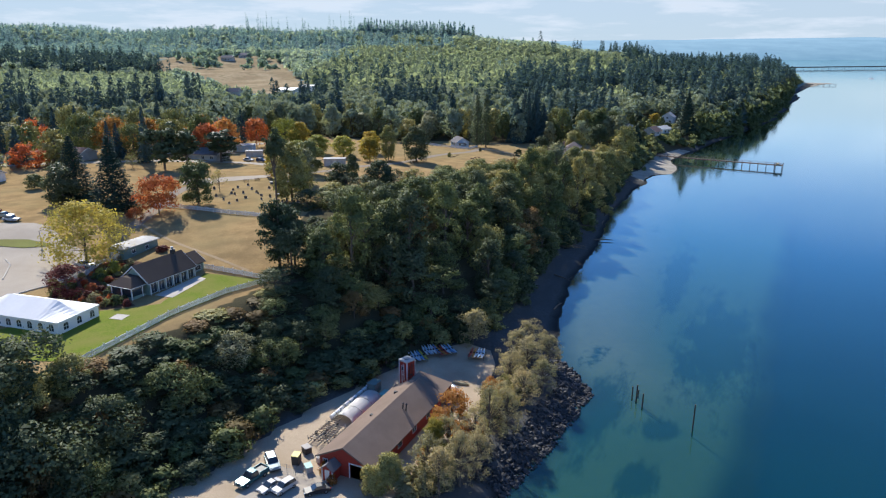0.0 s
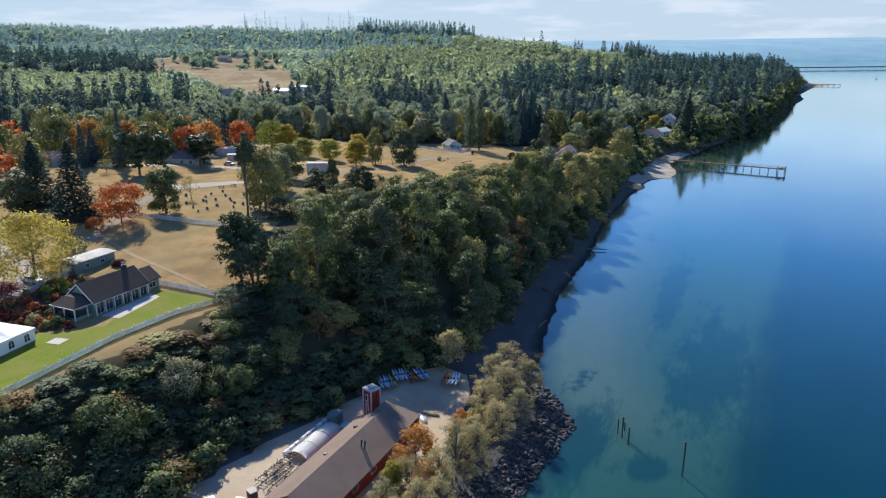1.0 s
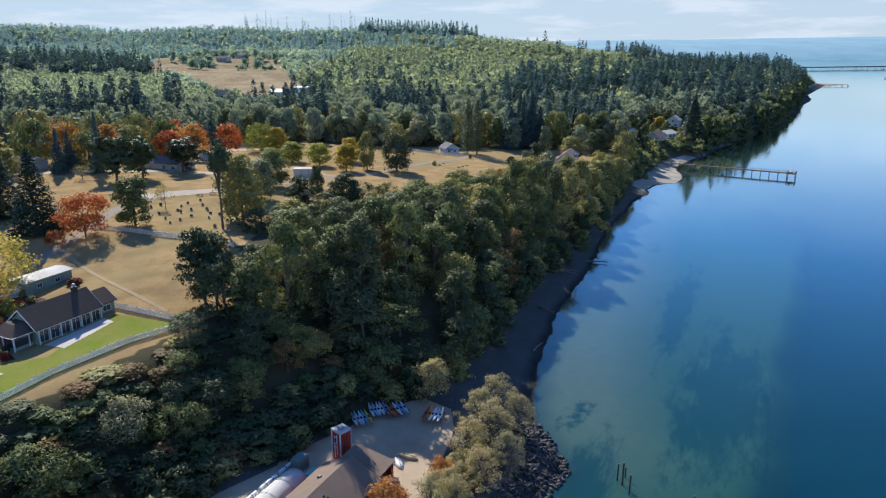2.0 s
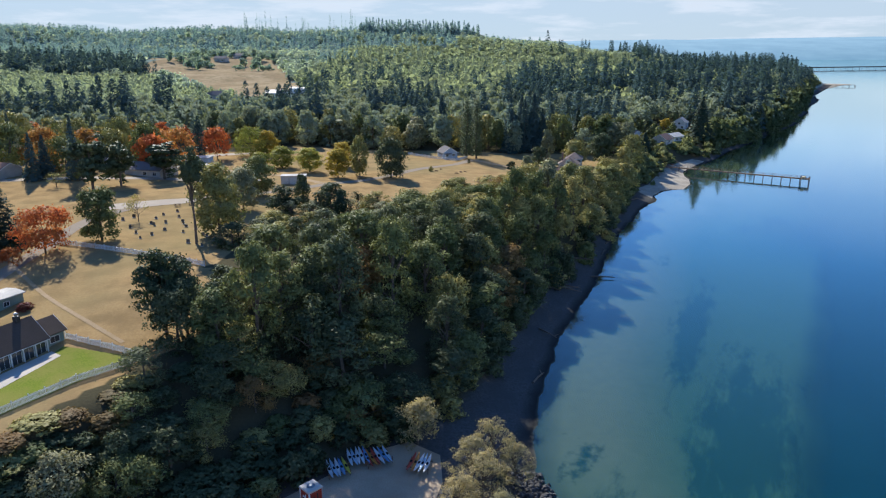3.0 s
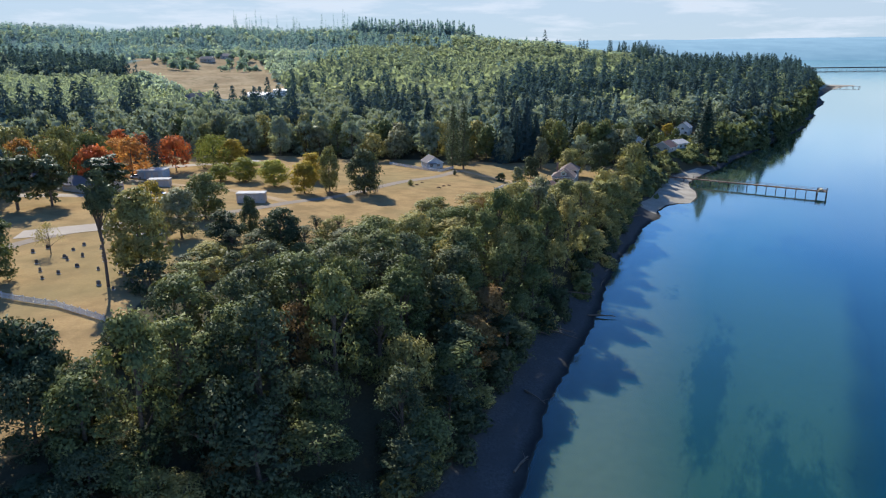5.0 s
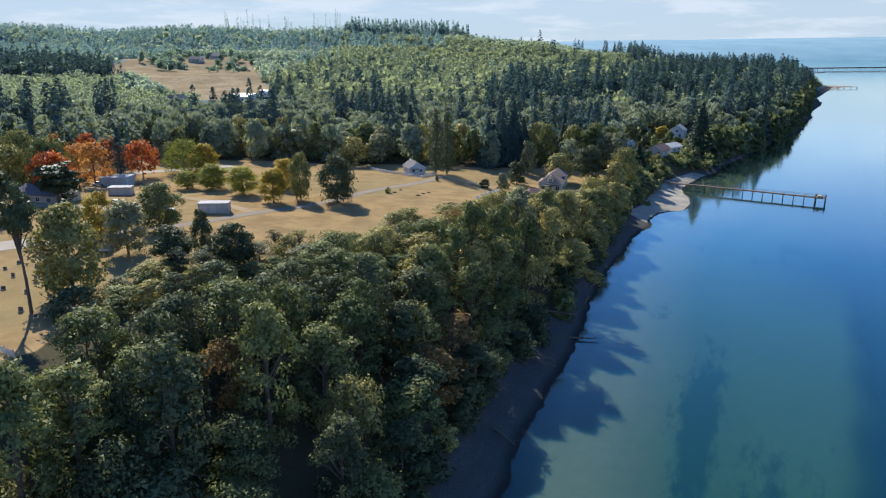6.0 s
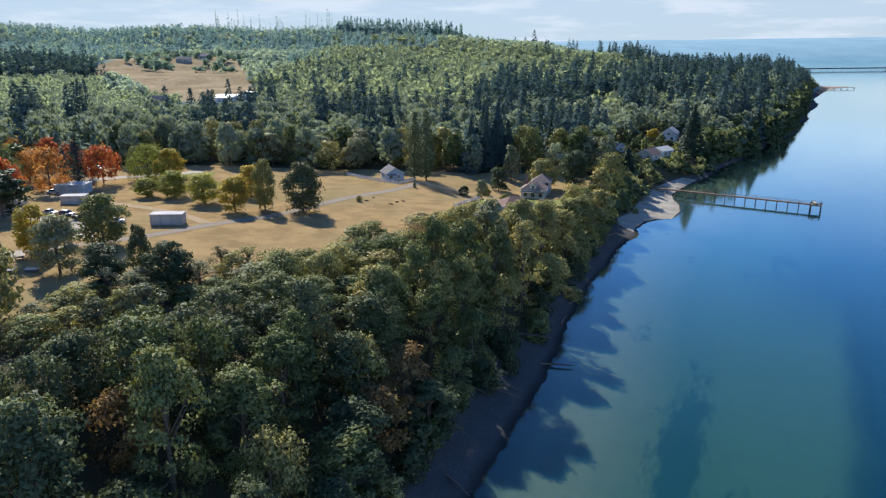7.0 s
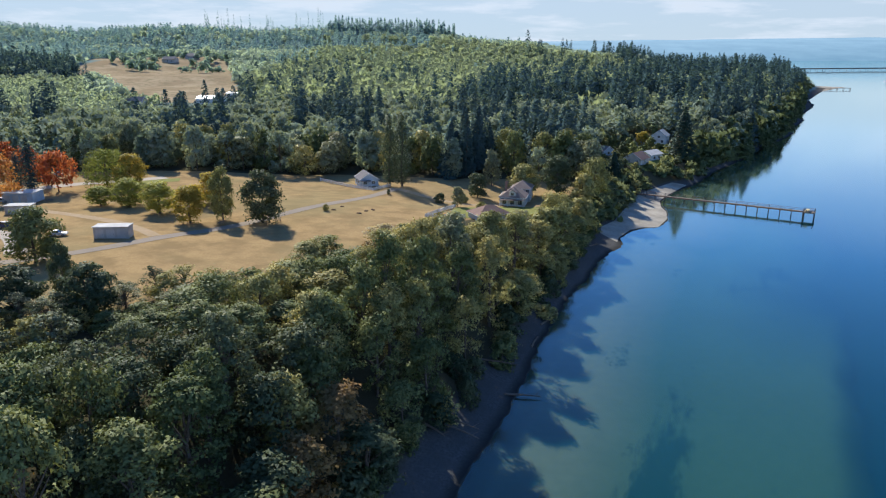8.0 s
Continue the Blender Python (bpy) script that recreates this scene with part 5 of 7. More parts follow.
# ---- the boat house and its yard ----
def gabled(name, x, y, z, turn, half, length, eave, ridge, wall, roof, label, category="house", windows=(), front=None, base=0.25):
    ob = thing(name, x, y, z - base, turn, label, category)
    e, r = eave + base, ridge + base
    bm = bmesh.new()
    box(bm, -half, 0, 0, -half + 0.2, length, e)
    box(bm, half - 0.2, 0, 0, half, length, e)
    inner = half - 0.202
    for y0 in (0.0, length - 0.2):
        outline = [(-inner, 0), (inner, 0), (inner, e), (0, r - 0.04), (-inner, e)]
        if front and y0 == 0.0:
            a, b, top = front
            outline = [(-inner, 0), (a, 0), (a, top + base), (b, top + base), (b, 0), (inner, 0), (inner, e), (0, r - 0.04), (-inner, e)]
        prism(bm, outline, y0, y0 + 0.2)
    part("wall", bm, wall, ob)
    part("roof", slab_roof(bmesh.new(), half, length, e, r), roof, ob)
    part("floor", boxed((-half + 0.2, 0.2, 0.05, half - 0.2, length - 0.2, base)), CONCRETE, ob)
    k = (r - e) / half
    for s in (-1, 1):
        for y0 in (-0.46, length + 0.402):
            fascia = prism(bmesh.new(), [(0, r - 0.06), (s * (half + 0.45), e - k * 0.45 - 0.06), (s * (half + 0.45), e - k * 0.45 + 0.2), (0, r + 0.22)], y0, y0 + 0.058)
            part("fascia", fascia, WHITE if wall is not RED_WOOD else BROWN_ROOF, ob)
    for face, u, zz, w, h in windows:
        if face == "front":
            window(ob, u, 0, base + zz, w, h, 0, WHITE)
        elif face == "back":
            window(ob, u, length, base + zz, w, h, 180, WHITE)
        elif face == "right":
            window(ob, half, u, base + zz, w, h, 90, WHITE)
        else:
            window(ob, -half, u, base + zz, w, h, -90, WHITE)
    return ob


YARD = 1.85
shed = gabled("boat_house", -14.5, 90.5, YARD, -24.7, 4.4, 24.2, 2.6, 4.85, RED_WOOD, BROWN_ROOF, "long red wooden boat house with a brown shingle roof", "boat house",
              [("right", 4, 1.1, 1.2, 0.9), ("right", 9, 1.1, 1.2, 0.9), ("right", 14, 1.1, 1.2, 0.9), ("right", 19, 1.1, 1.2, 0.9), ("front", -3.4, 1.2, 0.7, 0.9)], front=(0.9, 3.6, 2.35))
part("door_frame", boxed((0.72, -0.07, 0.25, 0.9, 0.06, 2.78), (3.6, -0.07, 0.25, 3.78, 0.06, 2.78), (0.9, -0.07, 2.6, 3.6, 0.06, 2.78)), WHITE, shed, "white boarded door frame")
for dx in (1.75, 2.35):
    pipe = bmesh.new()
    rod(pipe, (dx, 15.0, 4.1), (dx + 0.15, 15.0, 5.3), 0.11)
    rod(pipe, (dx + 0.15, 15.0, 5.3), (dx + 0.15, 15.0, 5.5), 0.2, 0.05)
    part("stove_pipe", pipe, DARK_STEEL, shed, "black stove pipe")
vent = part("roof_vent", boxed((-2.2, 19.2, 4.15, -1.7, 19.7, 4.6), bevel=0.04), DARK_STEEL, shed)
again(vent, 0.2, -8.5, 0.0)

porch = thing("entry_porch", -14.5, 90.5, YARD - 0.1, -24.7, "small red gabled entry porch with white door", "porch")
bm = bmesh.new()
prism(bm, [(-2.6, 0), (-0.8, 0), (-0.8, 2.1), (-1.7, 2.8), (-2.6, 2.1)], -2.1, -0.05)
part("wall", bm, RED_WOOD, porch)
bm = bmesh.new()
for s in (-1, 1):
    prism(bm, [(-1.7, 2.84), (-1.7 + s * 1.2, 1.92), (-1.7 + s * 1.2, 2.04), (-1.7, 3.0)], -2.4, -0.06)
part("roof", bm, GREY_ROOF, porch)
door = part("door", boxed((-2.1, -2.18, 0.1, -1.3, -2.1, 2.0), bevel=0.01), WHITE, porch, "white panelled door")
part("handle", boxed((-1.42, -2.23, 1.0, -1.37, -2.18, 1.12)), STEEL, door)
part("corner_board", boxed((-2.66, -2.16, 0, -2.5, -2.04, 2.12)), WHITE, porch)
part("corner_board", boxed((-0.9, -2.16, 0, -0.74, -2.04, 2.12)), WHITE, porch)

lean = thing("lean_to", -14.5, 90.5, YARD - 0.1, -24.7, "open red lean-to with a low brown roof", "shed")
bm = bmesh.new()
prism(bm, [(-2.4, 3.6), (4.3, 2.5), (4.3, 2.64), (-2.4, 3.76)], 24.7, 29.6)
part("roof", bm, BROWN_ROOF, lean)
part("wall", boxed((-2.2, 29.1, 0, 3.9, 29.25, 2.5), (-2.2, 24.5, 0, -2.05, 29.1, 3.5)), RED_WOOD, lean)
post = part("post", boxed((4.0, 24.8, 0, 4.15, 24.95, 2.55)), RED_WOOD, lean)
again(post, 0, 2.1)
again(post, 0, 4.3)
bm = bmesh.new()
bmesh.ops.create_icosphere(bm, subdivisions=3, radius=1)
for v in bm.verts:
    v.co = Vector((v.co.x * 1.0, v.co.y * 1.5, max(v.co.z, -0.2) * 0.8 + 0.25 * noise.noise(v.co * 2.2)))
pile = thing("tarpaulin_heap", -14.5 + 4.9 * 0.909 + 27.2 * 0.418, 90.5 - 4.9 * 0.418 + 27.2 * 0.909, YARD + 0.15, -24.7, "heap under a crumpled blue tarpaulin by the lean-to", "tarpaulin")
part("tarpaulin", bm, TARP, pile)
for i, (x, y, t) in enumerate(((2.0, 118.6, 20), (3.4, 120.2, 65))):
    sail = thing("dinghy", x, y, YARD + 0.06, t, "small pale yellow upturned dinghy on the gravel", "dinghy", "dinghies by the lean-to")
    bm = bmesh.new()
    bmesh.ops.create_uvsphere(bm, u_segments=14, v_segments=8, radius=1)
    for v in bm.verts:
        v.co = Vector((v.co.x * 0.62 * (1 - 0.3 * max(0, v.co.y)), v.co.y * 1.7, max(v.co.z, 0) * 0.5))
    part("hull", bm, STRAW if i else KAYAK["white"], sail, smooth=True)
    part("keel", boxed((-0.03, -1.4, 0.46, 0.03, 1.3, 0.53)), TIMBER, sail)


def tower():
    ob = thing("signal_tower", -6.7, 119.4, YARD - 0.05, -45, "square red wooden tower with white trim and grey flat top", "tower")
    part("wall", boxed((-1.02, -1.02, 0, 1.02, 1.02, 5.3), bevel=0.12), RED_WOOD, ob)
    part("foundation", boxed((-1.15, -1.15, 0, 1.15, 1.15, 0.5), bevel=0.05), CONCRETE, ob)
    part("top", boxed((-1.16, -1.16, 5.3, 1.16, 1.16, 5.62), bevel=0.08), CONCRETE, ob, "grey flat capping")
    bm = bmesh.new()
    rod(bm, (0, 0, 5.6), (0, 0, 5.72), 0.55, 0.55, 16)
    part("hatch", bm, STEEL, ob, "round pale hatch")
    for t in (0, 90, 180, 270):
        put(part("corner_board", boxed((-1.1, -1.1, 0.5, -0.86, -1.03, 5.3)), WHITE, ob), 0, 0, 0, t)
        bar = put(part("trim", boxed((-0.35, -1.09, 1.0, -0.18, -1.025, 4.6), (0.2, -1.09, 1.6, 0.36, -1.025, 4.9), (-0.35, -1.085, 2.7, 0.36, -1.03, 2.85)), WHITE if t != 90 else DARK_STEEL, ob), 0, 0, 0, t)
    w = put(part("window", boxed((-0.3, -1.12, 3.6, 0.3, -1.03, 4.5)), WHITE, ob), 0, 0, 0, 0)
    part("pane", boxed((-0.22, -1.14, 3.68, 0.22, -1.121, 4.42)), GLASS, w)


tower()


def hoop_tent():
    """A long low half-round white tent beside the boat house."""
    ob = thing("hoop_tent", -17.0, 106.2, YARD, -24.7, "low white hoop tent of plastic sheeting", "hoop tent")
    bm = bmesh.new()
    n, rows, length = 14, 9, 10.0
    grid = [[bm.verts.new((1.9 * math.cos(math.pi * i / n), length * j / rows, 1.35 * math.sin(math.pi * i / n) * (1 - 0.04 * (j % 2)))) for i in range(n + 1)] for j in range(rows + 1)]
    for j in range(rows):
        for i in range(n):
            bm.faces.new((grid[j][i], grid[j][i + 1], grid[j + 1][i + 1], grid[j + 1][i]))
    bm.faces.new(grid[-1])
    bmesh.ops.solidify(bm, geom=bm.faces[:], thickness=0.03)
    part("sheet", bm, CANVAS, ob, smooth=True)
    for j in range(0, rows + 1, 3):
        bm = bmesh.new()
        for i in range(n):
            p, q = ((1.95 * math.cos(math.pi * k / n), length * j / rows, 1.39 * math.sin(math.pi * k / n)) for k in (i, i + 1))
            rod(bm, p, q, 0.03, 0.03, 5)
        part("hoop", bm, STEEL, ob)
    for k in range(3):
        roll = thing("white_float", -19.2 + 1.55 * k * 1.2, 107.4 + 3.4 * k * 1.2, YARD + 0.32, -24.7, "long white foam float lying on gravel", "float", "floats beside the tent")
        bm = bmesh.new()
        rod(bm, (0, 0, 0), (0, 3.7, 0), 0.33, 0.33, 14)
        part("body", bm, CANVAS, roll, smooth=False)
        part("strap", boxed((-0.34, 1.2, -0.34, 0.34, 1.28, 0.34), (-0.34, 2.6, -0.34, 0.34, 2.68, 0.34), bevel=0.1), DARK_STEEL, roll)


hoop_tent()


def trailer(x, y, turn):
    """A boat trailer rack: two long rails with cross bars, on wheels."""
    ob = thing("boat_trailer", x, y, YARD, turn, "dark steel boat trailer rack with cross bars", "trailer", "boat trailers beside the boat house")
    rail = part("rail", boxed((-0.62, 0, 0.55, -0.52, 5.4, 0.67)), DARK_STEEL, ob)
    again(rail, 1.14)
    bar = part("cross_bar", boxed((-0.75, 0.2, 0.67, 0.75, 0.3, 0.76)), TIMBER, ob)
    for k in range(1, 9):
        again(bar, 0, 0.6 * k)
    for s in (-1, 1):
        bm = bmesh.new()
        rod(bm, (s * 0.78, 2.7, 0.3), (s * 0.96, 2.7, 0.3), 0.3, 0.3, 14)
        wheel = part("wheel", bm, RUBBER, ob)
        bm = bmesh.new()
        rod(bm, (s * 0.962, 2.7, 0.3), (s * 0.975, 2.7, 0.3), 0.16, 0.16, 10)
        part("rim", bm, STEEL, wheel)
    part("tongue", boxed((-0.06, -1.1, 0.5, 0.06, 0.2, 0.6)), DARK_STEEL, ob)
    upright = part("upright", boxed((-0.62, 0.0, 0.6, -0.55, 0.07, 1.35)), STEEL, ob)
    again(upright, 1.15)
    again(upright, 0, 5.2)
    return ob


for x, y in ((-21.2, 99.6), (-19.5, 98.9), (-17.8, 98.2), (-19.6, 102.6)):
    trailer(x, y, -24.7)


def container(name, x, y, turn, sx, sy, sz, material, label, category="container", lid=None, z=YARD):
    ob = thing(name, x, y, z, turn, label, category)
    part("body", boxed((-sx / 2, -sy / 2, 0, sx / 2, sy / 2, sz), bevel=0.05), material, ob)
    rib = part("rib", boxed((-sx / 2 - 0.04, -sy / 2 + 0.2, 0.1, -sx / 2, -sy / 2 + 0.3, sz - 0.1), (sx / 2, -sy / 2 + 0.2, 0.1, sx / 2 + 0.04, -sy / 2 + 0.3, sz - 0.1)), material, ob)
    for k in range(1, int((sy - 0.4) / 0.6) + 1):
        again(rib, 0, 0.6 * k)
    part("lid", boxed((-sx / 2 - 0.06, -sy / 2 - 0.06, sz, sx / 2 + 0.06, sy / 2 + 0.06, sz + 0.1), bevel=0.03), lid or material, ob)
    return ob


container("storage_box", -12.7, 117.2, -24.7, 1.7, 2.2, 1.9, GREEN_BOX, "green-grey steel storage box on gravel")
container("skip", -10.6, 115.2, -24.7, 1.1, 2.0, 0.8, TEAL, "small sea-green plastic skip", "skip")
container("generator", -22.4, 94.0, -10, 1.1, 1.4, 1.5, DARK_STEEL, "dark generator housing with a yellow top", "generator", KAYAK["yellow"])
container("bin", -20.2, 92.0, 25, 1.0, 1.5, 0.9, CONCRETE, "pale rubbish bin with a teal lid", "bin", TEAL)
container("bin", -21.4, 97.0, 40, 1.1, 1.4, 1.0, DARK_STEEL, "black rubbish bin with a pale lid", "bin", CONCRETE)

fence = thing("mesh_fence", -24.6, 91.6, YARD, 0, "low wire mesh fence with steel posts", "fence")
for i in range(5):
    bm = bmesh.new()
    rod(bm, (1.35 * i, -0.45 * i, 0), (1.35 * i, -0.45 * i, 1.7), 0.03, 0.03, 6)
    part("post", bm, STEEL, fence)
bm = bmesh.new()
for k in range(7):
    rod(bm, (0, 0, 0.2 + 0.24 * k), (5.4, -1.8, 0.2 + 0.24 * k), 0.008, 0.008, 4)
for k in range(28):
    rod(bm, (0.2 * k, -0.0667 * k, 0.15), (0.2 * k, -0.0667 * k, 1.68), 0.008, 0.008, 4)
part("mesh", bm, STEEL, fence)
bm = bmesh.new()
bmesh.ops.create_cone(bm, cap_ends=True, segments=16, radius1=0.75, radius2=0.72, depth=0.8, matrix=Matrix.Translation((0, 0, 0.4)))
tub = thing("round_tub", -18.8, 94.6, YARD, 0, "round pale concrete tub on the gravel", "tub")
part("body", bm, CONCRETE, tub)
bm = bmesh.new()
rod(bm, (0, 0, 0.78), (0, 0, 0.83), 0.6, 0.6, 16)
part("cover", bm, DARK_STEEL, tub)


# ---- vehicles ----
def wheel_parts(ob, x, y, r=0.34, width=0.22):
    for s in (-1, 1):
        bm = bmesh.new()
        rod(bm, (s * (x - width), y, r), (s * x, y, r), r, r, 18)
        w = part("wheel", bm, RUBBER, ob)
        bm = bmesh.new()
        rod(bm, (s * (x - 0.02), y, r), (s * (x + 0.015), y, r), r * 0.62, r * 0.5, 12)
        part("rim", bm, STEEL, w, "bright wheel rim")


def shell(outline, half, tuck=0.10, bevel=0.05):
    """A side outline (y, z) made as wide as the car, drawn in towards the top."""
    bm = bmesh.new()
    prism(bm, outline, -half, half)
    top = max(z for _, z in outline)
    low = min(z for _, z in outline)
    for v in bm.verts:
        k = max(0.0, (v.co.z - low) / (top - low) - 0.45)
        y, x = v.co.x, v.co.y * (1 - tuck * k)
        v.co.x, v.co.y = x, y
    bmesh.ops.recalc_face_normals(bm, faces=bm.faces)
    bmesh.ops.bevel(bm, geom=bm.edges[:], offset=bevel, segments=2, affect="EDGES")
    return bm


def car(x, y, turn, material, label, kind="sedan", z=None, scale=1.0):
    """A car with its nose along local -y."""
    ob = thing("car" if kind != "pickup" else "pickup_truck", x, y, (ground_at(x, y) if z is None else z) + 0.05, turn, label, "car" if kind != "pickup" else "pickup truck", "parked cars")
    if kind == "pickup":
        L, W = 5.7, 1.0
        part("body", shell([(-2.85, 0.42), (2.85, 0.42), (2.85, 1.05), (0.75, 1.08), (-1.25, 1.08), (-2.7, 0.98), (-2.85, 0.8)], W, 0.02), material, ob)
        cab = part("cab", shell([(-1.2, 1.08), (0.75, 1.08), (0.62, 1.72), (0.4, 1.8), (-0.45, 1.8), (-0.62, 1.74)], 0.9, 0.22, 0.04), GLASS, ob, "dark glazed cab")
        part("cab_roof", boxed((-0.72, -0.5, 1.79, 0.72, 0.55, 1.85), bevel=0.03), material, cab)
        part("bed", boxed((-0.86, 0.85, 1.02, 0.86, 2.72, 1.13)), DARK_STEEL, ob, "empty black load bed")
        part("bed_rail", boxed((-0.98, 0.8, 1.06, -0.86, 2.82, 1.34), (0.86, 0.8, 1.06, 0.98, 2.82, 1.34), (-0.86, 2.72, 1.06, 0.86, 2.82, 1.34)), material, ob)
        axles, r = (-1.85, 1.75), 0.4
        nose, tail = -2.86, 2.86
    else:
        L, W = (4.4, 0.9)
        if kind == "suv":
            part("body", shell([(-2.2, 0.35), (2.2, 0.35), (2.2, 1.0), (1.9, 1.05), (-1.0, 1.05), (-2.05, 0.92), (-2.2, 0.7)], W, 0.03), material, ob)
            cab = part("cab", shell([(-1.0, 1.04), (2.1, 1.04), (1.85, 1.55), (1.6, 1.63), (-0.2, 1.63), (-0.4, 1.57)], 0.82, 0.2, 0.04), GLASS, ob, "dark windows all round")
            part("cab_roof", boxed((-0.66, -0.3, 1.62, 0.66, 1.75, 1.68), bevel=0.03), material, cab)
        else:
            part("body", shell([(-2.2, 0.32), (2.2, 0.32), (2.2, 0.85), (1.5, 0.95), (-0.9, 0.92), (-2.05, 0.78), (-2.2, 0.6)], W, 0.03), material, ob)
            cab = part("cab", shell([(-0.95, 0.92), (1.55, 0.94), (1.0, 1.36), (0.7, 1.42), (-0.05, 1.42), (-0.25, 1.36)], 0.8, 0.22, 0.04), GLASS, ob, "dark windows all round")
            part("cab_roof", boxed((-0.6, -0.15, 1.41, 0.6, 0.85, 1.46), bevel=0.03), material, cab)
        axles, r = (-1.35, 1.35), 0.32
        nose, tail = -2.21, 2.21
    for s in (-1, 1):
        part("headlight", boxed((s * 0.5, nose - 0.02, 0.66, s * 0.8, nose + 0.08, 0.8)), LAMP_CLEAR, ob)
        part("tail_light", boxed((s * 0.55, tail - 0.08, 0.72, s * 0.82, tail + 0.02, 0.88)), LAMP_RED, ob)
        part("mirror", boxed((s * 0.93, nose + 1.45, 0.98, s * 1.1, nose + 1.6, 1.12)), material, ob)
    part("bumper", boxed((-W + 0.06, nose - 0.06, 0.36, W - 0.06, nose + 0.02, 0.56)), DARK_STEEL if kind != "pickup" else STEEL, ob)
    part("bumper", boxed((-W + 0.06, tail - 0.02, 0.38, W - 0.06, tail + 0.06, 0.56)), DARK_STEEL if kind != "pickup" else STEEL, ob)
    for ay in axles:
        wheel_parts(ob, W + 0.01, ay, r)
    ob.scale = (scale,) * 3
    return ob


car(-28.0, 89.5, -33, CAR_TEAL, "dark teal pickup truck with an empty black bed", "pickup", YARD, 0.92)
car(-25.9, 93.2, 26, CAR_SILVER, "silver-green van parked by the wire fence", "suv", YARD, 0.95)
car(-24.9, 87.4, -38, CAR_WHITE, "white sedan parked on the concrete pad", "sedan", YARD + 0.0, 0.85)
car(-22.8, 87.2, -38, CAR_WHITE, "white estate car parked on the concrete pad", "suv", YARD + 0.0, 0.85)
car(-18.0, 86.6, -70, CAR_BLACK, "black sedan near the boat house", "sedan", YARD + 0.0, 0.85)
car(-79.6, 148.6, 70, CAR_WHITE, "white sedan parked beside the white fence", "sedan")
car(-113.1, 178.6, 80, CAR_WHITE, "white sedan on the parking area", "sedan")
car(-117.0, 182.4, 80, CAR_SILVER, "grey sedan on the parking area", "sedan")
car(-121.5, 186.0, 20, CAR_RED, "dark red sedan on the dry grass", "sedan")
car(-74.6, 287.0, 75, CAR_BLUE, "dark blue car by the road", "suv")
car(-67.8, 282.0, 75, CAR_BLACK, "black pickup by the road", "pickup")
car(-80.5, 289.0, 75, CAR_WHITE, "white car by the road", "sedan")
car(-114.9, 371.0, 60, CAR_WHITE, "white car behind the field", "suv")
car(-111.0, 371.6, 60, CAR_SILVER, "silver car behind the field", "sedan")
car(-106.8, 372.4, 60, CAR_WHITE, "white car behind the field", "sedan")
car(-97.5, 322.0, 100, CAR_WHITE, "white car beside the storage shed", "sedan")
car(-57.5, 279.5, 100, CAR_WHITE, "white car on the field track", "sedan")


# ---- kayaks on their racks ----
def kayak_mesh():
    bm = bmesh.new()
    n, ring = 14, 10
    loops = []
    for i in range(n + 1):
        k = i / n
        w = 0.31 * math.sin(math.pi * min(max(k, 0.02), 0.98)) ** 0.75
        rise = 0.16 * (2 * k - 1) ** 4
        loops.append([bm.verts.new((w * math.cos(2 * math.pi * j / ring), 5.0 * (k - 0.5), 0.16 + rise + (0.16 if math.sin(2 * math.pi * j / ring) < 0 else 0.11) * math.sin(2 * math.pi * j / ring) * (w / 0.31) ** 0.5)) for j in range(ring)])
    for a, b in zip(loops, loops[1:]):
        for j in range(ring):
            bm.faces.new((a[j], a[(j + 1) % ring], b[(j + 1) % ring], b[j]))
    bm.faces.new(loops[0][::-1])
    bm.faces.new(loops[-1])
    return bm


def kayak(x, y, z, turn, tilt, colour):
    words = {"blue": "pale blue", "navy": "blue"}.get(colour, colour)
    ob = thing("kayak", x, y, z, turn, "%s plastic kayak stored on a timber rack" % words, "kayak", "kayaks on the racks")
    ob.matrix_basis = pose(x, y, z, 0, tilt, turn)
    part("hull", kayak_mesh(), KAYAK[colour], ob, smooth=True)
    bm = bmesh.new()
    bmesh.ops.create_cone(bm, cap_ends=True, segments=12, radius1=0.26, radius2=0.24, depth=0.05, matrix=Matrix.Translation((0, -0.1, 0.285)) @ Matrix.Diagonal((0.75, 1.5, 1, 1)))
    part("cockpit", bm, RUBBER, ob)


def kayak_rack(x, y, turn, colours):
    ob = thing("kayak_rack", x, y, ground_at(x, y), turn, "timber rack holding a row of kayaks", "rack", "kayak racks")
    w = 0.66 * len(colours)
    post = part("post", boxed((-w / 2, -1.2, 0, -w / 2 + 0.1, -1.1, 1.1)), TIMBER, ob)
    again(post, w - 0.1)
    again(post, 0, 2.3)
    again(post, w - 0.1, 2.3)
    beam = part("beam", boxed((-w / 2 - 0.1, -1.22, 0.75, w / 2 + 0.1, -1.08, 0.85)), TIMBER, ob)
    again(beam, 0, 2.3)
    c, s = math.cos(radians(turn)), math.sin(radians(turn))
    for i, colour in enumerate(colours):
        u = -w / 2 + 0.36 + 0.62 * i
        kayak(x + u * c, y + u * s, ground_at(x, y) + 0.86, turn + 3 * math.sin(i * 2.1), 12 * math.sin(i * 1.7), colour)


kayak_rack(-5.1, 130.6, 22, ["white", "blue", "white", "navy", "yellow"])
kayak_rack(-2.5, 133.6, 18, ["white", "blue", "white", "white", "navy"])
kayak_rack(0.5, 133.7, 27, ["red", "orange", "red", "white", "navy", "blue"])
kayak_rack(7.0, 132.0, -14, ["red", "orange", "white", "blue", "white"])


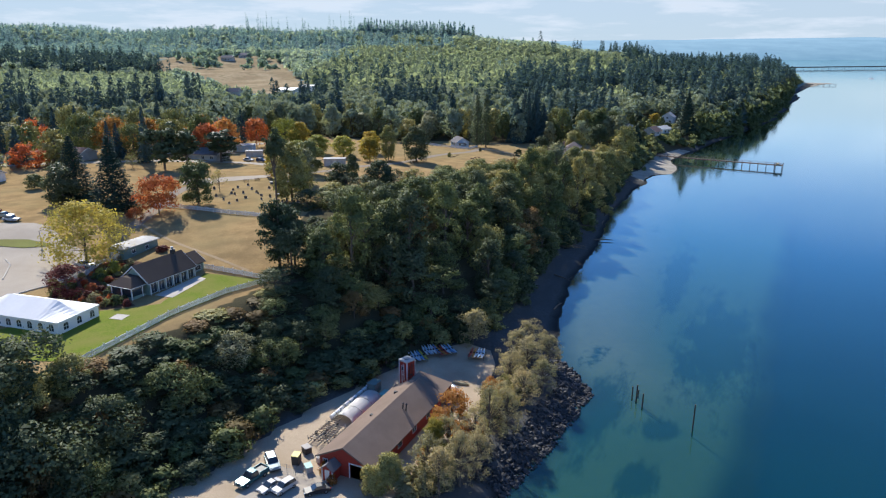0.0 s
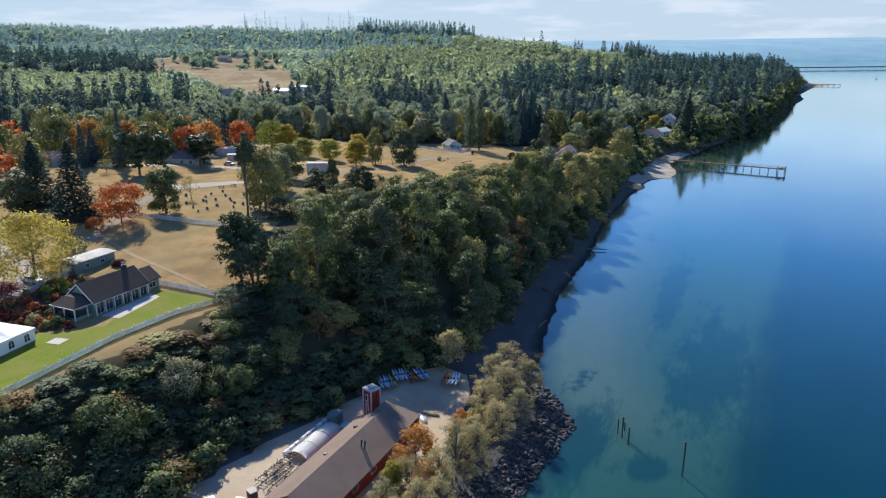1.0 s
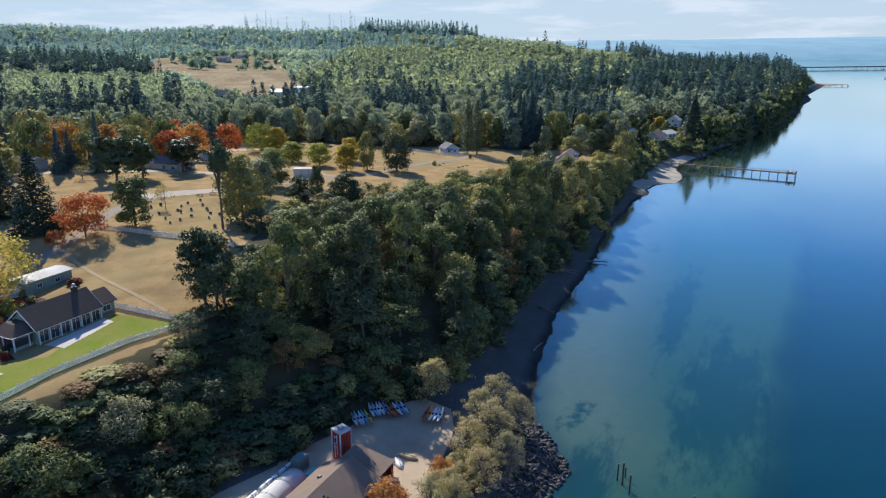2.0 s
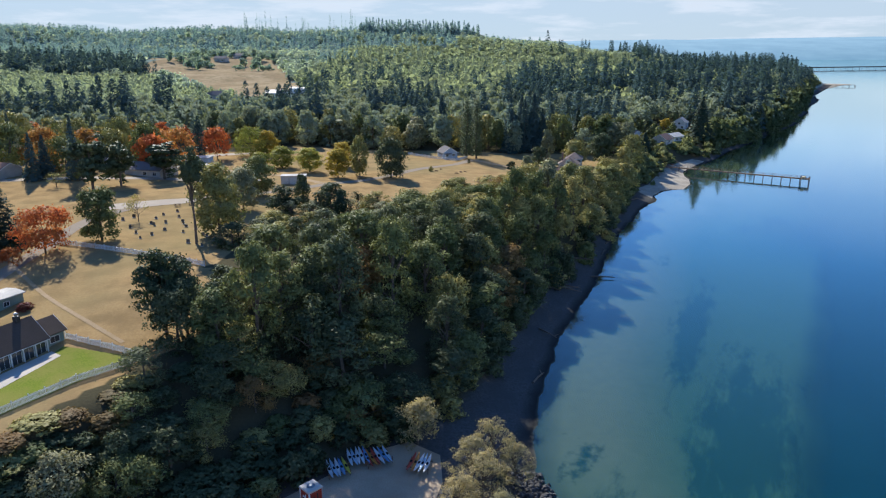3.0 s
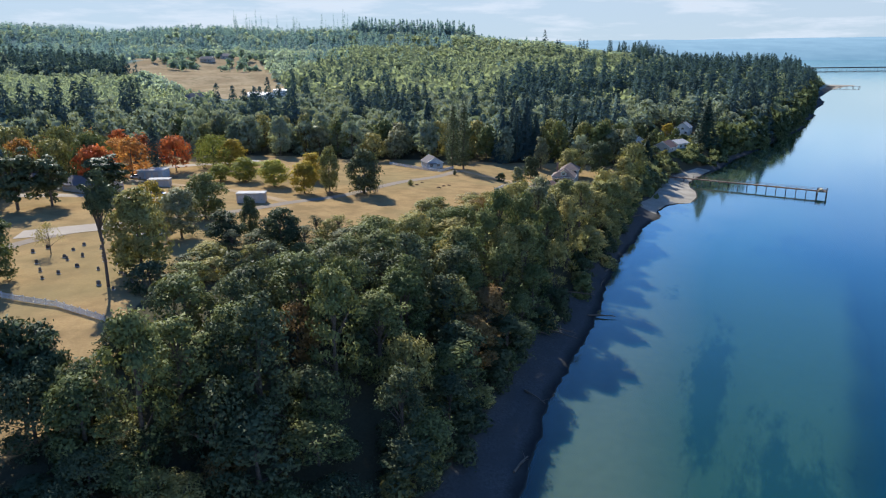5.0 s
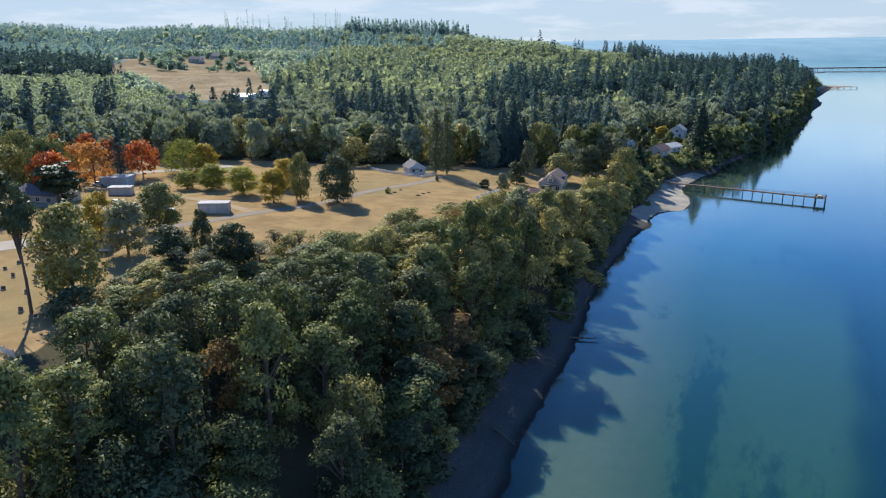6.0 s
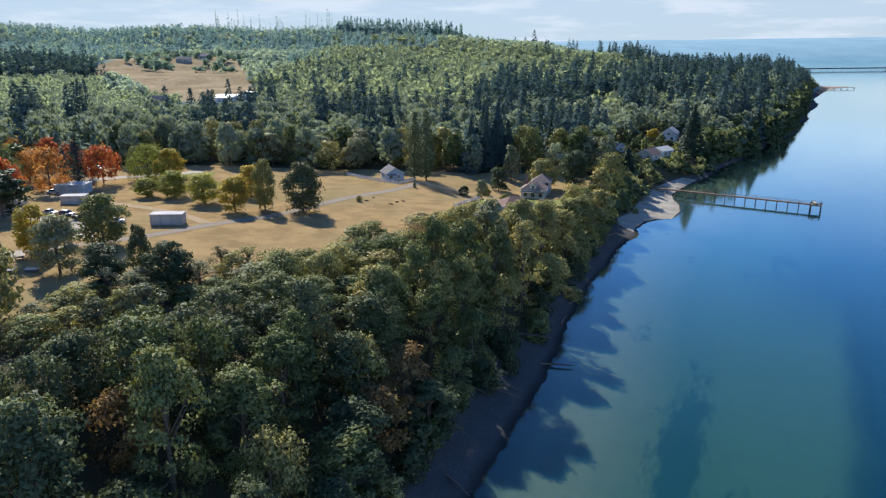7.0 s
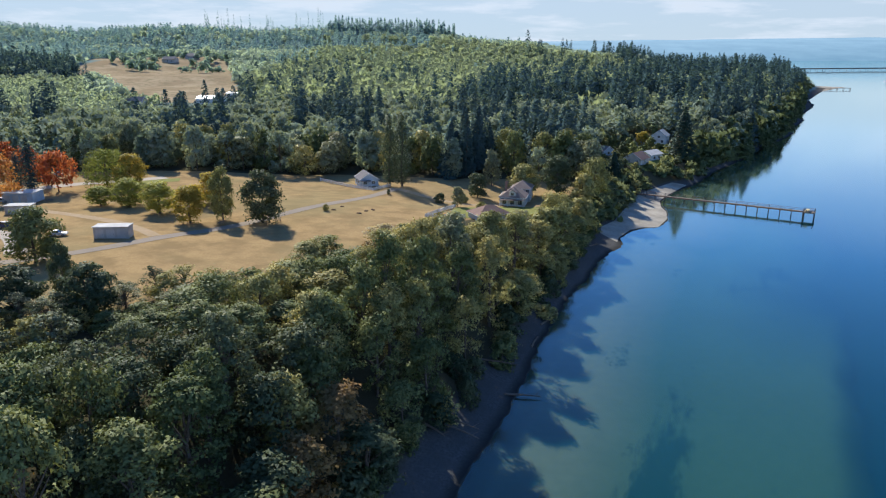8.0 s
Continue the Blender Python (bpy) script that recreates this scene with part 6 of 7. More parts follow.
# ---- the white tent ----
def frame_tent():
    """A large white event tent with window walls and a hipped top."""
    ob = thing("event_tent", -63.6, 121.2, 14.95, 162.5, "large white event tent with arched window walls", "tent")
    L, W, e, r = 20.0, 9.2, 2.5, 4.6
    bm = bmesh.new()
    box(bm, 0, 0, 0, L, 0.08, e)
    box(bm, 0, W - 0.08, 0, L, W, e)
    box(bm, 0, 0.082, 0, 0.08, W - 0.082, e)
    box(bm, L - 0.08, 0.082, 0, L, W - 0.082, e)
    part("wall", bm, CANVAS, ob)
    bm = bmesh.new()
    v = lambda x, y, z: bm.verts.new((x, y, z))
    n = 24
    rows = []
    for i in range(n + 1):
        x = -0.15 + (L + 0.3) * i / n
        k = min(1.0, min(x + 0.15, L + 0.15 - x) / (W / 2))
        sag = -0.04 * abs(math.sin(math.pi * i / 6))
        top = e + (r - e) * k
        rows.append([v(x, -0.15, e), v(x, W * 0.25, e + (top - e) * 0.52 + sag), v(x, W / 2, top + sag * 0.5), v(x, W * 0.75, e + (top - e) * 0.52 + sag), v(x, W + 0.15, e)])
    for p, q in zip(rows, rows[1:]):
        for j in range(4):
            bm.faces.new((p[j], q[j], q[j + 1], p[j + 1]))
    bmesh.ops.recalc_face_normals(bm, faces=bm.faces)
    bmesh.ops.solidify(bm, geom=bm.faces[:], thickness=0.03)
    part("canopy", bm, CANVAS, ob)
    part("valance", boxed((-0.17, -0.17, e - 0.3, L + 0.17, -0.14, e), (-0.17, W + 0.14, e - 0.3, L + 0.17, W + 0.17, e), (-0.17, -0.14, e - 0.3, -0.14, W + 0.14, e)), CANVAS, ob)

    def arch(x, y, t):
        bm = bmesh.new()
        prism(bm, [(-0.5, 0.7), (0.5, 0.7), (0.5, 1.5)] + [(0.5 * math.cos(math.pi * k / 6), 1.5 + 0.5 * math.sin(math.pi * k / 6)) for k in range(1, 6)] + [(-0.5, 1.5)], -0.03, -0.004)
        w = put(part("window", bm, GLASS, ob, "arched clear plastic window"), x, y, 0, t)
        part("glazing_bar", boxed((-0.03, -0.045, 0.7, 0.03, -0.031, 1.98), (-0.5, -0.045, 1.28, 0.5, -0.031, 1.33)), WHITE, w)

    for i in range(8):
        arch(1.6 + 2.4 * i, W, 180)
    for i in range(3):
        arch(0, 1.6 + 3.0 * i, -90)
    return ob


frame_tent()


# ---- the green house, its porch and garage ----
HZ = 15.55
house = gabled("green_house", -61.6, 133.0, HZ, -25, 3.5, 12.3, 2.8, 5.5, GREEN_WALL, DARK_ROOF, "sage green bungalow with a dark shingle roof", "house",
               [("left", 3, 1.0, 1.2, 1.1), ("left", 8, 1.0, 1.2, 1.1), ("back", 0, 1.0, 1.2, 1.1)])
for i in range(6):
    w = window(house, 3.5, 1.2 + 2.0 * i, 0.45, 1.55, 2.1, 90, WHITE)
post = part("porch_post", boxed((3.78, 0.06, 0.1, 3.96, 0.24, 2.75), bevel=0.02), WHITE, house, "white porch post")
for k in range(1, 7):
    again(post, 0, 2.0 * k)
part("gutter", boxed((3.93, -0.4, 2.62, 4.05, 12.7, 2.72)), WHITE, house)
chimney = part("chimney", boxed((-0.4, 9.9, 4.9, 0.4, 10.7, 6.7), bevel=0.03), DARK_STEEL, house, "dark chimney with a bright metal cowl")
bm = bmesh.new()
rod(bm, (0, 10.3, 6.7), (0, 10.3, 7.1), 0.24, 0.24, 12)
rod(bm, (0, 10.3, 7.12), (0, 10.3, 7.3), 0.36, 0.1, 12)
part("cowl", bm, STEEL, chimney, "bright metal cowl")

wing = gabled("house_extension", -56.2, 144.3, HZ + 0.15, -25, 2.6, 3.4, 2.6, 4.3, GREEN_WALL, DARK_ROOF, "low sage green extension with a dark roof", "extension", [("right", 1.7, 0.9, 1.6, 1.0)])


def screened_porch():
    ob = thing("screened_porch", -61.6, 133.0, HZ - 0.2, -25, "screened porch with a low dark hipped roof", "porch")
    post = part("post", boxed((-2.9, -3.5, 0, -2.7, -3.3, 2.6)), WHITE, ob)
    for x, y in ((5.4, 0), (2.7, 0), (0, 2.6), (5.4, 2.6)):
        again(post, x, y)
    part("screen", boxed((-2.7, -3.42, 0.7, -0.1, -3.38, 2.4), (0.1, -3.42, 0.7, 2.5, -3.38, 2.4), (2.58, -3.2, 0.7, 2.62, -0.9, 2.4), (-2.82, -3.2, 0.7, -2.78, -0.9, 2.4)), GLASS, ob, "dark insect screen")
    part("wall", boxed((-2.7, -3.45, 0, 2.5, -3.35, 0.7), (2.55, -3.3, 0, 2.65, -0.1, 0.7), (-2.85, -3.3, 0, -2.75, -0.1, 0.7)), GREEN_WALL, ob)
    bm = bmesh.new()
    c = [(-3.3, -3.9, 2.55), (3.1, -3.9, 2.55), (3.1, -0.06, 2.55), (-3.3, -0.06, 2.55), (-1.4, -1.9, 4.0), (1.2, -1.9, 4.0), (1.2, -0.06, 4.0), (-1.4, -0.06, 4.0)]
    p = [bm.verts.new(q) for q in c]
    for f in ((0, 1, 5, 4), (1, 2, 6, 5), (3, 0, 4, 7), (4, 5, 6, 7), (3, 2, 1, 0), (2, 3, 7, 6)):
        bm.faces.new([p[k] for k in f])
    bmesh.ops.recalc_face_normals(bm, faces=bm.faces)
    part("roof", bm, DARK_ROOF, ob)
    part("gutter", boxed((-3.34, -3.95, 2.5, 3.14, -3.9, 2.62), (3.1, -3.9, 2.5, 3.15, -0.1, 2.62), (-3.35, -3.9, 2.5, -3.3, -0.1, 2.62)), WHITE, ob)


screened_porch()

garage = thing("garage", -72.7, 152.8, 16.05, -23, "sage green garage with a white sheet roof", "garage")
part("wall", boxed((-4.6, 0, 0, -4.4, 10.4, 2.7), (-0.2, 0, 0, 0, 10.4, 2.7), (-4.4, 0, 0, -0.2, 0.2, 2.7), (-4.4, 10.2, 0, -0.2, 10.4, 2.7)), GREEN_WALL, garage)
bm = bmesh.new()
prism(bm, [(-5.0, 2.9), (-2.3, 3.15), (0.4, 2.9), (0.4, 2.72), (-5.0, 2.72)], -0.4, 10.8)
part("roof", bm, PALE_ROOF, garage, "white sheet metal roof")
door = part("garage_door", boxed((-3.9, -0.06, 0, -1.1, -0.004, 2.2), bevel=0.01), WHITE, garage)
for k in range(4):
    part("panel", boxed((-3.8, -0.085, 0.1 + 0.53 * k, -1.2, -0.061, 0.52 + 0.53 * k), bevel=0.008), WHITE, door)
window(garage, 0, 3.0, 1.2, 1.0, 0.8, 90, WHITE)
window(garage, 0, 7.0, 1.2, 1.0, 0.8, 90, WHITE)


# ---- white fences ----
PICKETS = {}


def white_fence(name, line, label, height=1.15, bay=2.4, open_rails=False):
    ob = tagged(new(name), label, "fence")
    x0, y0 = line[0]
    ob.matrix_basis = pose(x0, y0, ground_at(x0, y0))
    if height not in PICKETS:
        bm = boxed((-0.07, -0.07, -0.2, 0.07, 0.07, height + 0.1))
        bmesh.ops.create_cone(bm, cap_ends=True, segments=4, radius1=0.13, radius2=0.0, depth=0.12, matrix=Matrix.Translation((0, 0, height + 0.16)) @ Matrix.Rotation(radians(45), 4, "Z"))
        post = bpy.data.meshes.new("post")
        bm.to_mesh(post)
        rail = bpy.data.meshes.new("rail")
        boxed((0.07, -0.03, -0.05, bay - 0.07, 0.03, 0.06)).to_mesh(rail)
        bm = bmesh.new()
        for k in range(1, 13):
            x = 0.07 + (bay - 0.14) * k / 13
            box(bm, x - 0.05, -0.055, 0.08, x + 0.05, -0.032, height - 0.02)
        picket = bpy.data.meshes.new("pickets")
        bm.to_mesh(picket)
        for me in (post, rail, picket):
            me.materials.append(WHITE)
        PICKETS[height] = (post, rail, picket)
    post, rail, picket = PICKETS[height]
    inv = ob.matrix_basis.inverted()

    def piece(kind, me, m):
        o = new(kind, me)
        o.parent = ob
        o.matrix_basis = inv @ m
        return o

    for (ax, ay), (bx, by) in zip(line, line[1:]):
        n = max(1, round(math.hypot(bx - ax, by - ay) / bay))
        spots = [Vector((ax + (bx - ax) * i / n, ay + (by - ay) * i / n, 0)) for i in range(n + 1)]
        for s in spots:
            s.z = ground_at(s.x, s.y)
        for p, q in zip(spots, spots[1:]):
            d = q - p
            turn = math.degrees(math.atan2(d.y, d.x))
            stretch = Matrix.Diagonal((d.xy.length / bay, 1, 1, 1))
            shear = Matrix.Identity(4)
            shear[2][0] = d.z / d.xy.length
            base = pose(p.x, p.y, p.z, 0, 0, turn) @ shear @ stretch
            piece("post", post, pose(p.x, p.y, p.z, 0, 0, turn))
            for k in (0.25, height - 0.25):
                piece("rail", rail, base @ pose(0, 0, k))
            tagged(piece("picket_panel", picket, base), kind="stuff")
    piece("post", post, pose(spots[-1].x, spots[-1].y, spots[-1].z, 0, 0, turn))
    return ob


white_fence("picket_fence", [(-57.6, 101.8), (-50.6, 120.8), (-43.6, 133.0), (-36.4, 140.6)], "white picket fence along the top of the bluff")
white_fence("picket_fence", [(-36.4, 140.6), (-43.0, 143.3), (-52.4, 146.6)], "white picket fence from the corner to the house")
white_fence("picket_fence", [(-82.5, 192.9), (-67.7, 188.6), (-50.8, 183.2), (-38.9, 175.8)], "white picket fence across the dry field")
white_fence("picket_fence", [(-76.4, 142.6), (-77.0, 150.6), (-73.6, 152.6)], "white picket fence round the garden bed")
white_fence("picket_fence", [(-10.3, 387.4), (2, 375.6), (12.7, 368.2), (18.6, 378.0)], "white fence in front of the blue cottage")
white_fence("rail_fence", [(33.5, 321.5), (38.4, 332), (43.1, 342.5)], "pale fence beside the villa garden")
white_fence("rail_fence", [(33.5, 321.5), (46, 323)], "pale fence along the villa garden")


# ---- kerb, lamp post, garden shrubs ----
def kerb(line):
    ob = tagged(new("kerb"), "pale concrete kerb along the parking area", "kerb", kind="structure")
    for (ax, ay), (bx, by) in zip(line, line[1:]):
        d = math.hypot(bx - ax, by - ay)
        n = max(1, round(d / 1.6))
        for i in range(n):
            x, y = ax + (bx - ax) * (i + 0.5) / n, ay + (by - ay) * (i + 0.5) / n
            o = part("kerb_stone", boxed((-d / n / 2 + 0.01, -0.14, -0.1, d / n / 2 - 0.01, 0.14, 0.22), bevel=0.02), CONCRETE, ob)
            put(o, x, y, ground_at(x, y), math.degrees(math.atan2(by - ay, bx - ax)))


kerb([(-87.0, 129.0), (-83.2, 134.2), (-79.2, 138.6), (-77.2, 142.0)])
kerb([(-92.6, 139.9), (-96.4, 149.0), (-99.5, 152.5)])

pole = thing("street_lamp", -94.8, 159.2, ground_at(-94.8, 159.2), 30, "grey street lamp on a tall post in the island", "street lamp")
bm = bmesh.new()
rod(bm, (0, 0, 0), (0, 0, 4.9), 0.09, 0.06, 8)
part("post", bm, DARK_STEEL, pole)
part("base", boxed((-0.25, -0.25, -0.1, 0.25, 0.25, 0.45), bevel=0.04), CONCRETE, pole)
bm = bmesh.new()
rod(bm, (0, 0, 4.85), (0.9, 0, 5.0), 0.04, 0.04, 6)
part("arm", bm, DARK_STEEL, pole)
part("lamp_head", boxed((0.8, -0.14, 4.9, 1.4, 0.14, 5.05), bevel=0.04), STEEL, pole)

GARDEN_SHRUBS = [("darkred", -69.5, 129.5, 1.7, 3.0), ("beige", -67.6, 127.6, 2.0, 3.4), ("olive", -64.6, 126.4, 1.4, 2.4), ("green", -62.8, 126.8, 2.0, 3.2), ("darkred", -60.6, 126.2, 1.3, 2.2), ("red", -70.8, 133.8, 1.6, 3.2),
                 ("darkred", -68.6, 133.0, 1.5, 2.8), ("dark", -66.6, 131.0, 1.4, 2.2), ("beige", -72.6, 131.6, 1.2, 2.0), ("lime", -71.0, 144.2, 2.6, 3.4), ("lime", -72.8, 141.6, 2.0, 2.8), ("green", -68.6, 144.8, 1.6, 2.6),
                 ("orange", -72.0, 148.0, 1.0, 2.2), ("olive", -77.5, 132.5, 3.0, 4.0), ("darkred", -65.8, 158.0, 1.3, 4.0), ("green", -75.6, 134.0, 2.4, 3.4), ("red", -65.2, 129.4, 1.2, 2.0), ("dark", -62.4, 129.0, 1.0, 1.8)]
SHRUB_WORDS = {"darkred": "dark wine-red", "beige": "pale pinkish", "red": "crimson", "orange": "russet", **{k: v for k, v in WOOD_WORDS.items() if k not in ("orange",)}}
for leaf, x, y, h, w in GARDEN_SHRUBS:
    plant("shrub", "shrub", leaf, x, y, h, w, "mid", SHRUB_WORDS[leaf] + " rounded shrub in the garden", "shrub", "garden shrubs")
for leaf, x, y, h, w in (("orange", -17.6, 91.4, 1.8, 2.4), ("orange", -16.2, 88.8, 1.4, 2.0), ("orange", 3.2, 108.5, 2.0, 2.4), ("olive", 3.0, 320.6, 2.0, 2.4), ("dark", 19.2, 361, 2.0, 1.8), ("olive", 52, 340, 3, 4), ("dark", 38, 352, 3.2, 5), ("olive", 46, 356, 3, 5),
                         ("olive", 128, 432, 3, 5), ("green", 136, 438, 3, 6), ("dark", 148, 452, 4, 7), ("lime", 152, 470, 3, 6), ("olive", 158, 480, 4, 7), ("dark", 126, 446, 4, 6), ("green", 140, 468, 4, 6), ("dark", 118, 426, 4, 7), ("olive", 110, 398, 5, 8),
                         ("dark", 106, 388, 5, 8), ("olive", 100, 384, 6, 9), ("dark", 118, 412, 5, 7), ("green", 150, 492, 4, 7)):
    plant("shrub", "shrub", leaf, x, y, h, w, "mid", SHRUB_WORDS[leaf] + " bush near the houses and yard", "shrub", "scattered bushes")


for leaf, x, y, h, w in (("dark", -60.3, 92.5, 10.3, 13.5), ("dark", -60.6, 84.5, 13.0, 13.2), ("olive", -56.0, 95.6, 6.6, 7.8), ("dark", -49.7, 91.3, 9.0, 11.5), ("green", -44.0, 103.2, 7.4, 10.5), ("dark", -53.3, 80.0, 13.0, 15.0), ("grey", -37.2, 115.4, 7.0, 9.0), ("dark", -32.6, 121.8, 6.5, 7.0)):
    plant("broadleaf_tree", "broad", leaf, x, y, h, w, "near", WOOD_WORDS[leaf] + " tree on the slope below the lawn", group="trees on the slope", sink=0.4)

# undergrowth on the bank between the yard and the rocks
rng = np.random.default_rng(41)
for k in range(34):
    u = rng.random()
    x, y = -6 + 21 * u + rng.normal(0, 1.6), 84 + 37 * u + rng.normal(0, 1.8)
    leaf = ("beige", "olive", "beige", "grey", "orange")[rng.integers(5)]
    plant("shrub", "shrub", leaf, x, y, rng.uniform(1.6, 3.6), rng.uniform(3.0, 5.0), "near", {"beige": "pale dry", "orange": "russet"}.get(leaf, WOOD_WORDS.get(leaf)) + " bush on the bank above the rocks", "shrub", "bushes on the bank")


# brambles where the bluff meets the beach
rng = np.random.default_rng(31)
line = [p for p in FOOT if 138 < p[1] < 420]
for (ax, ay), (bx, by) in zip(line, line[1:]):
    n = int(math.hypot(bx - ax, by - ay) / 4.2)
    for i in range(n):
        k = (i + rng.uniform(0, 0.9)) / n
        nx, ny, y_at = -(by - ay), bx - ax, ay + (by - ay) * k
        d = math.hypot(nx, ny)
        off = rng.uniform(-0.5 if y_at < 200 else -2.8 if y_at < 290 else 0.5, 3.2)
        leaf = ("dark", "green", "dark", "olive")[rng.integers(4)]
        plant("shrub", "shrub", leaf, ax + (bx - ax) * k + nx / d * off, ay + (by - ay) * k + ny / d * off, rng.uniform(3.0, 6.0), rng.uniform(5, 8), "near", WOOD_WORDS[leaf] + " bush overhanging the beach", "shrub", "bushes at the foot of the bluff", sink=0.5)


# ---- rocks, logs and old piles on the shore ----
def rock_mesh(rng_, size):
    bm = bmesh.new()
    bmesh.ops.create_icosphere(bm, subdivisions=1, radius=1)
    for v in bm.verts:
        v.co *= size * rng_.uniform(0.65, 1.2)
        v.co.z *= 0.75
    return bm


def riprap():
    rng_ = np.random.default_rng(5)
    ob = tagged(new("rock_revetment"), "bank of dark angular boulders along the water", "rock bank", kind="structure")
    meshes = []
    for k in range(10):
        me = bpy.data.meshes.new("boulder")
        rock_mesh(rng_, 0.75).to_mesh(me)
        me.materials.append(ROCK)
        meshes.append(me)
    line = [p for p in SHORE if 80 < p[1] < 134]
    count = 0
    for (ax, ay), (bx, by) in zip(line, line[1:]):
        d = math.hypot(bx - ax, by - ay)
        nx, ny = -(by - ay) / d, (bx - ax) / d
        for i in range(int(d * 5.6)):
            k, off = rng_.random(), rng_.uniform(-1.0, 4.4)
            x, y = ax + (bx - ax) * k + nx * off, ay + (by - ay) * k + ny * off
            if count >= 300:
                break
            o = new("boulder", meshes[count % 10])
            o.parent = ob
            s = rng_.uniform(0.5, 1.15)
            o.matrix_basis = pose(x, y, ground_at(x, y) + 0.15, rng_.uniform(0, 360), rng_.uniform(0, 40), rng_.uniform(0, 360)) @ Matrix.Diagonal((s, s * rng_.uniform(0.7, 1), s * 0.8, 1))
            count += 1
    # the smaller stones between them
    bm = bmesh.new()
    spots = []
    for (ax, ay), (bx, by) in zip(line, line[1:]):
        d = math.hypot(bx - ax, by - ay)
        nx, ny = -(by - ay) / d, (bx - ax) / d
        spots += [(ax + (bx - ax) * k + nx * off, ay + (by - ay) * k + ny * off) for k, off in zip(rng_.random(int(d * 18)), rng_.uniform(-1.6, 5.0, int(d * 18)))]
    verts, faces = [], []
    proto = rock_mesh(rng_, 0.5)
    pv, pf = [v.co.copy() for v in proto.verts], [[v.index for v in f.verts] for f in proto.faces]
    for x, y in spots:
        m = pose(x, y, ground_at(x, y) + 0.1, *rng_.uniform(0, 360, 3)) @ Matrix.Scale(rng_.uniform(0.4, 1.1), 4)
        n = len(verts)
        verts += [m @ v for v in pv]
        faces += [[n + i for i in f] for f in pf]
    me = bpy.data.meshes.new("stones")
    me.from_pydata(verts, [], faces)
    me.materials.append(ROCK)
    o = new("stones", me)
    o.parent = ob
    tagged(o, kind="stuff")


riprap()

for x, y, top, r in ((35.7, 116.8, 3.3, 0.16), (35.2, 117.9, 2.4, 0.14), (36.2, 114.6, 2.7, 0.15), (42.8, 107.0, 4.6, 0.14), (36.6, 118.8, 1.2, 0.14)):
    ob = thing("old_pile", x, y, -3.0, 0, "old black timber pile standing in the water", "pile", "old piles in the water")
    bm = bmesh.new()
    rod(bm, (0, 0, 0), (0.1, 0.05, 3.0 + top), r * 1.1, r * 0.85, 9)
    part("stem", bm, WET_WOOD, ob)
    part("worn_top", boxed((-0.02, -r * 0.4, 3.0 + top - 0.05, 0.22, r * 0.5, 3.0 + top + 0.12)), TIMBER, ob)


def drift_log(x, y, length, turn, r=0.22, lift=0.0):
    ob = thing("drift_log", x, y, max(ground_at(x, y), -0.15) + 0.12 + lift, turn, "grey fallen driftwood log on the shore", "log", "drift logs on the beach")
    bm = bmesh.new()
    rod(bm, (0, 0, 0), (length * 0.5, 0.15, 0.05), r, r * 0.8, 9)
    rod(bm, (length * 0.5, 0.15, 0.05), (length, 0, 0.0), r * 0.8, r * 0.4, 9)
    part("stem", bm, TIMBER, ob)
    for k in (0.35, 0.55, 0.7, 0.85):
        part("branch", rod(bmesh.new(), (length * k, 0.1, 0.05), (length * k + 0.8, (0.9, -0.8, 0.7, -0.6)[int(k * 10) % 4], 0.6), r * 0.3, r * 0.08, 5), TIMBER, ob)


for row in ((51.0, 228.6, 6.5, -8), (37.6, 215.8, 9.5, -38), (38.2, 217.4, 8.5, -34), (31.6, 188.2, 6.0, -58), (46.4, 238.6, 8.0, -20), (58.5, 250.2, 6.0, 70), (27.5, 163, 5.0, 60), (68.0, 285, 5.5, 60), (36.4, 214.0, 5.0, -50), (85.6, 325, 5, 40), (62, 262, 4.5, 50)):
    drift_log(*row)


# ---- the burial ground ----
def gravestone(x, y, i):
    h = 0.55 + 0.3 * ((i * 7) % 5) / 4
    ob = thing("gravestone", x, y, ground_at(x, y) - 0.05, (i * 31) % 24 - 12, "dark upright gravestone on dry grass", "gravestone", "gravestones")
    bm = bmesh.new()
    w = 0.24 + 0.07 * (i % 3)
    prism(bm, [(-w, 0.16), (w, 0.16), (w, h)] + [(w * math.cos(math.pi * k / 6), h + 0.16 * math.sin(math.pi * k / 6)) for k in range(1, 6)] + [(-w, h)], -0.1, 0.1)
    part("stone", bm, STONE, ob)
    part("plinth", boxed((-w - 0.12, -0.2, 0, w + 0.12, 0.2, 0.18), bevel=0.02), CONCRETE, ob)


GRAVES = [(-61.6, 197.7), (-60.3, 201.1), (-49.3, 195.0), (-45.2, 192.2), (-62.0, 213.9), (-48.6, 202.8), (-47.2, 201.6), (-46.2, 203.2), (-58.3, 215.7), (-64.6, 202.3), (-66.5, 218.6), (-65.2, 212.6), (-63.7, 210.8), (-66.2, 222.8),
          (-74.2, 216.3), (-57.2, 213.3), (-61.1, 220.5), (-72.9, 219.9), (-54.0, 204.5), (-52.5, 208.8), (-55.5, 210.4), (-50.4, 213.4), (-68.4, 207.6), (-59.2, 206.2), (-44.0, 197.2), (-42.6, 201.8), (-56.0, 222.4), (-52.8, 226.0), (-64.0, 227.0), (-47.6, 216.2)]
for i, (x, y) in enumerate(GRAVES):
    gravestone(x, y, i)
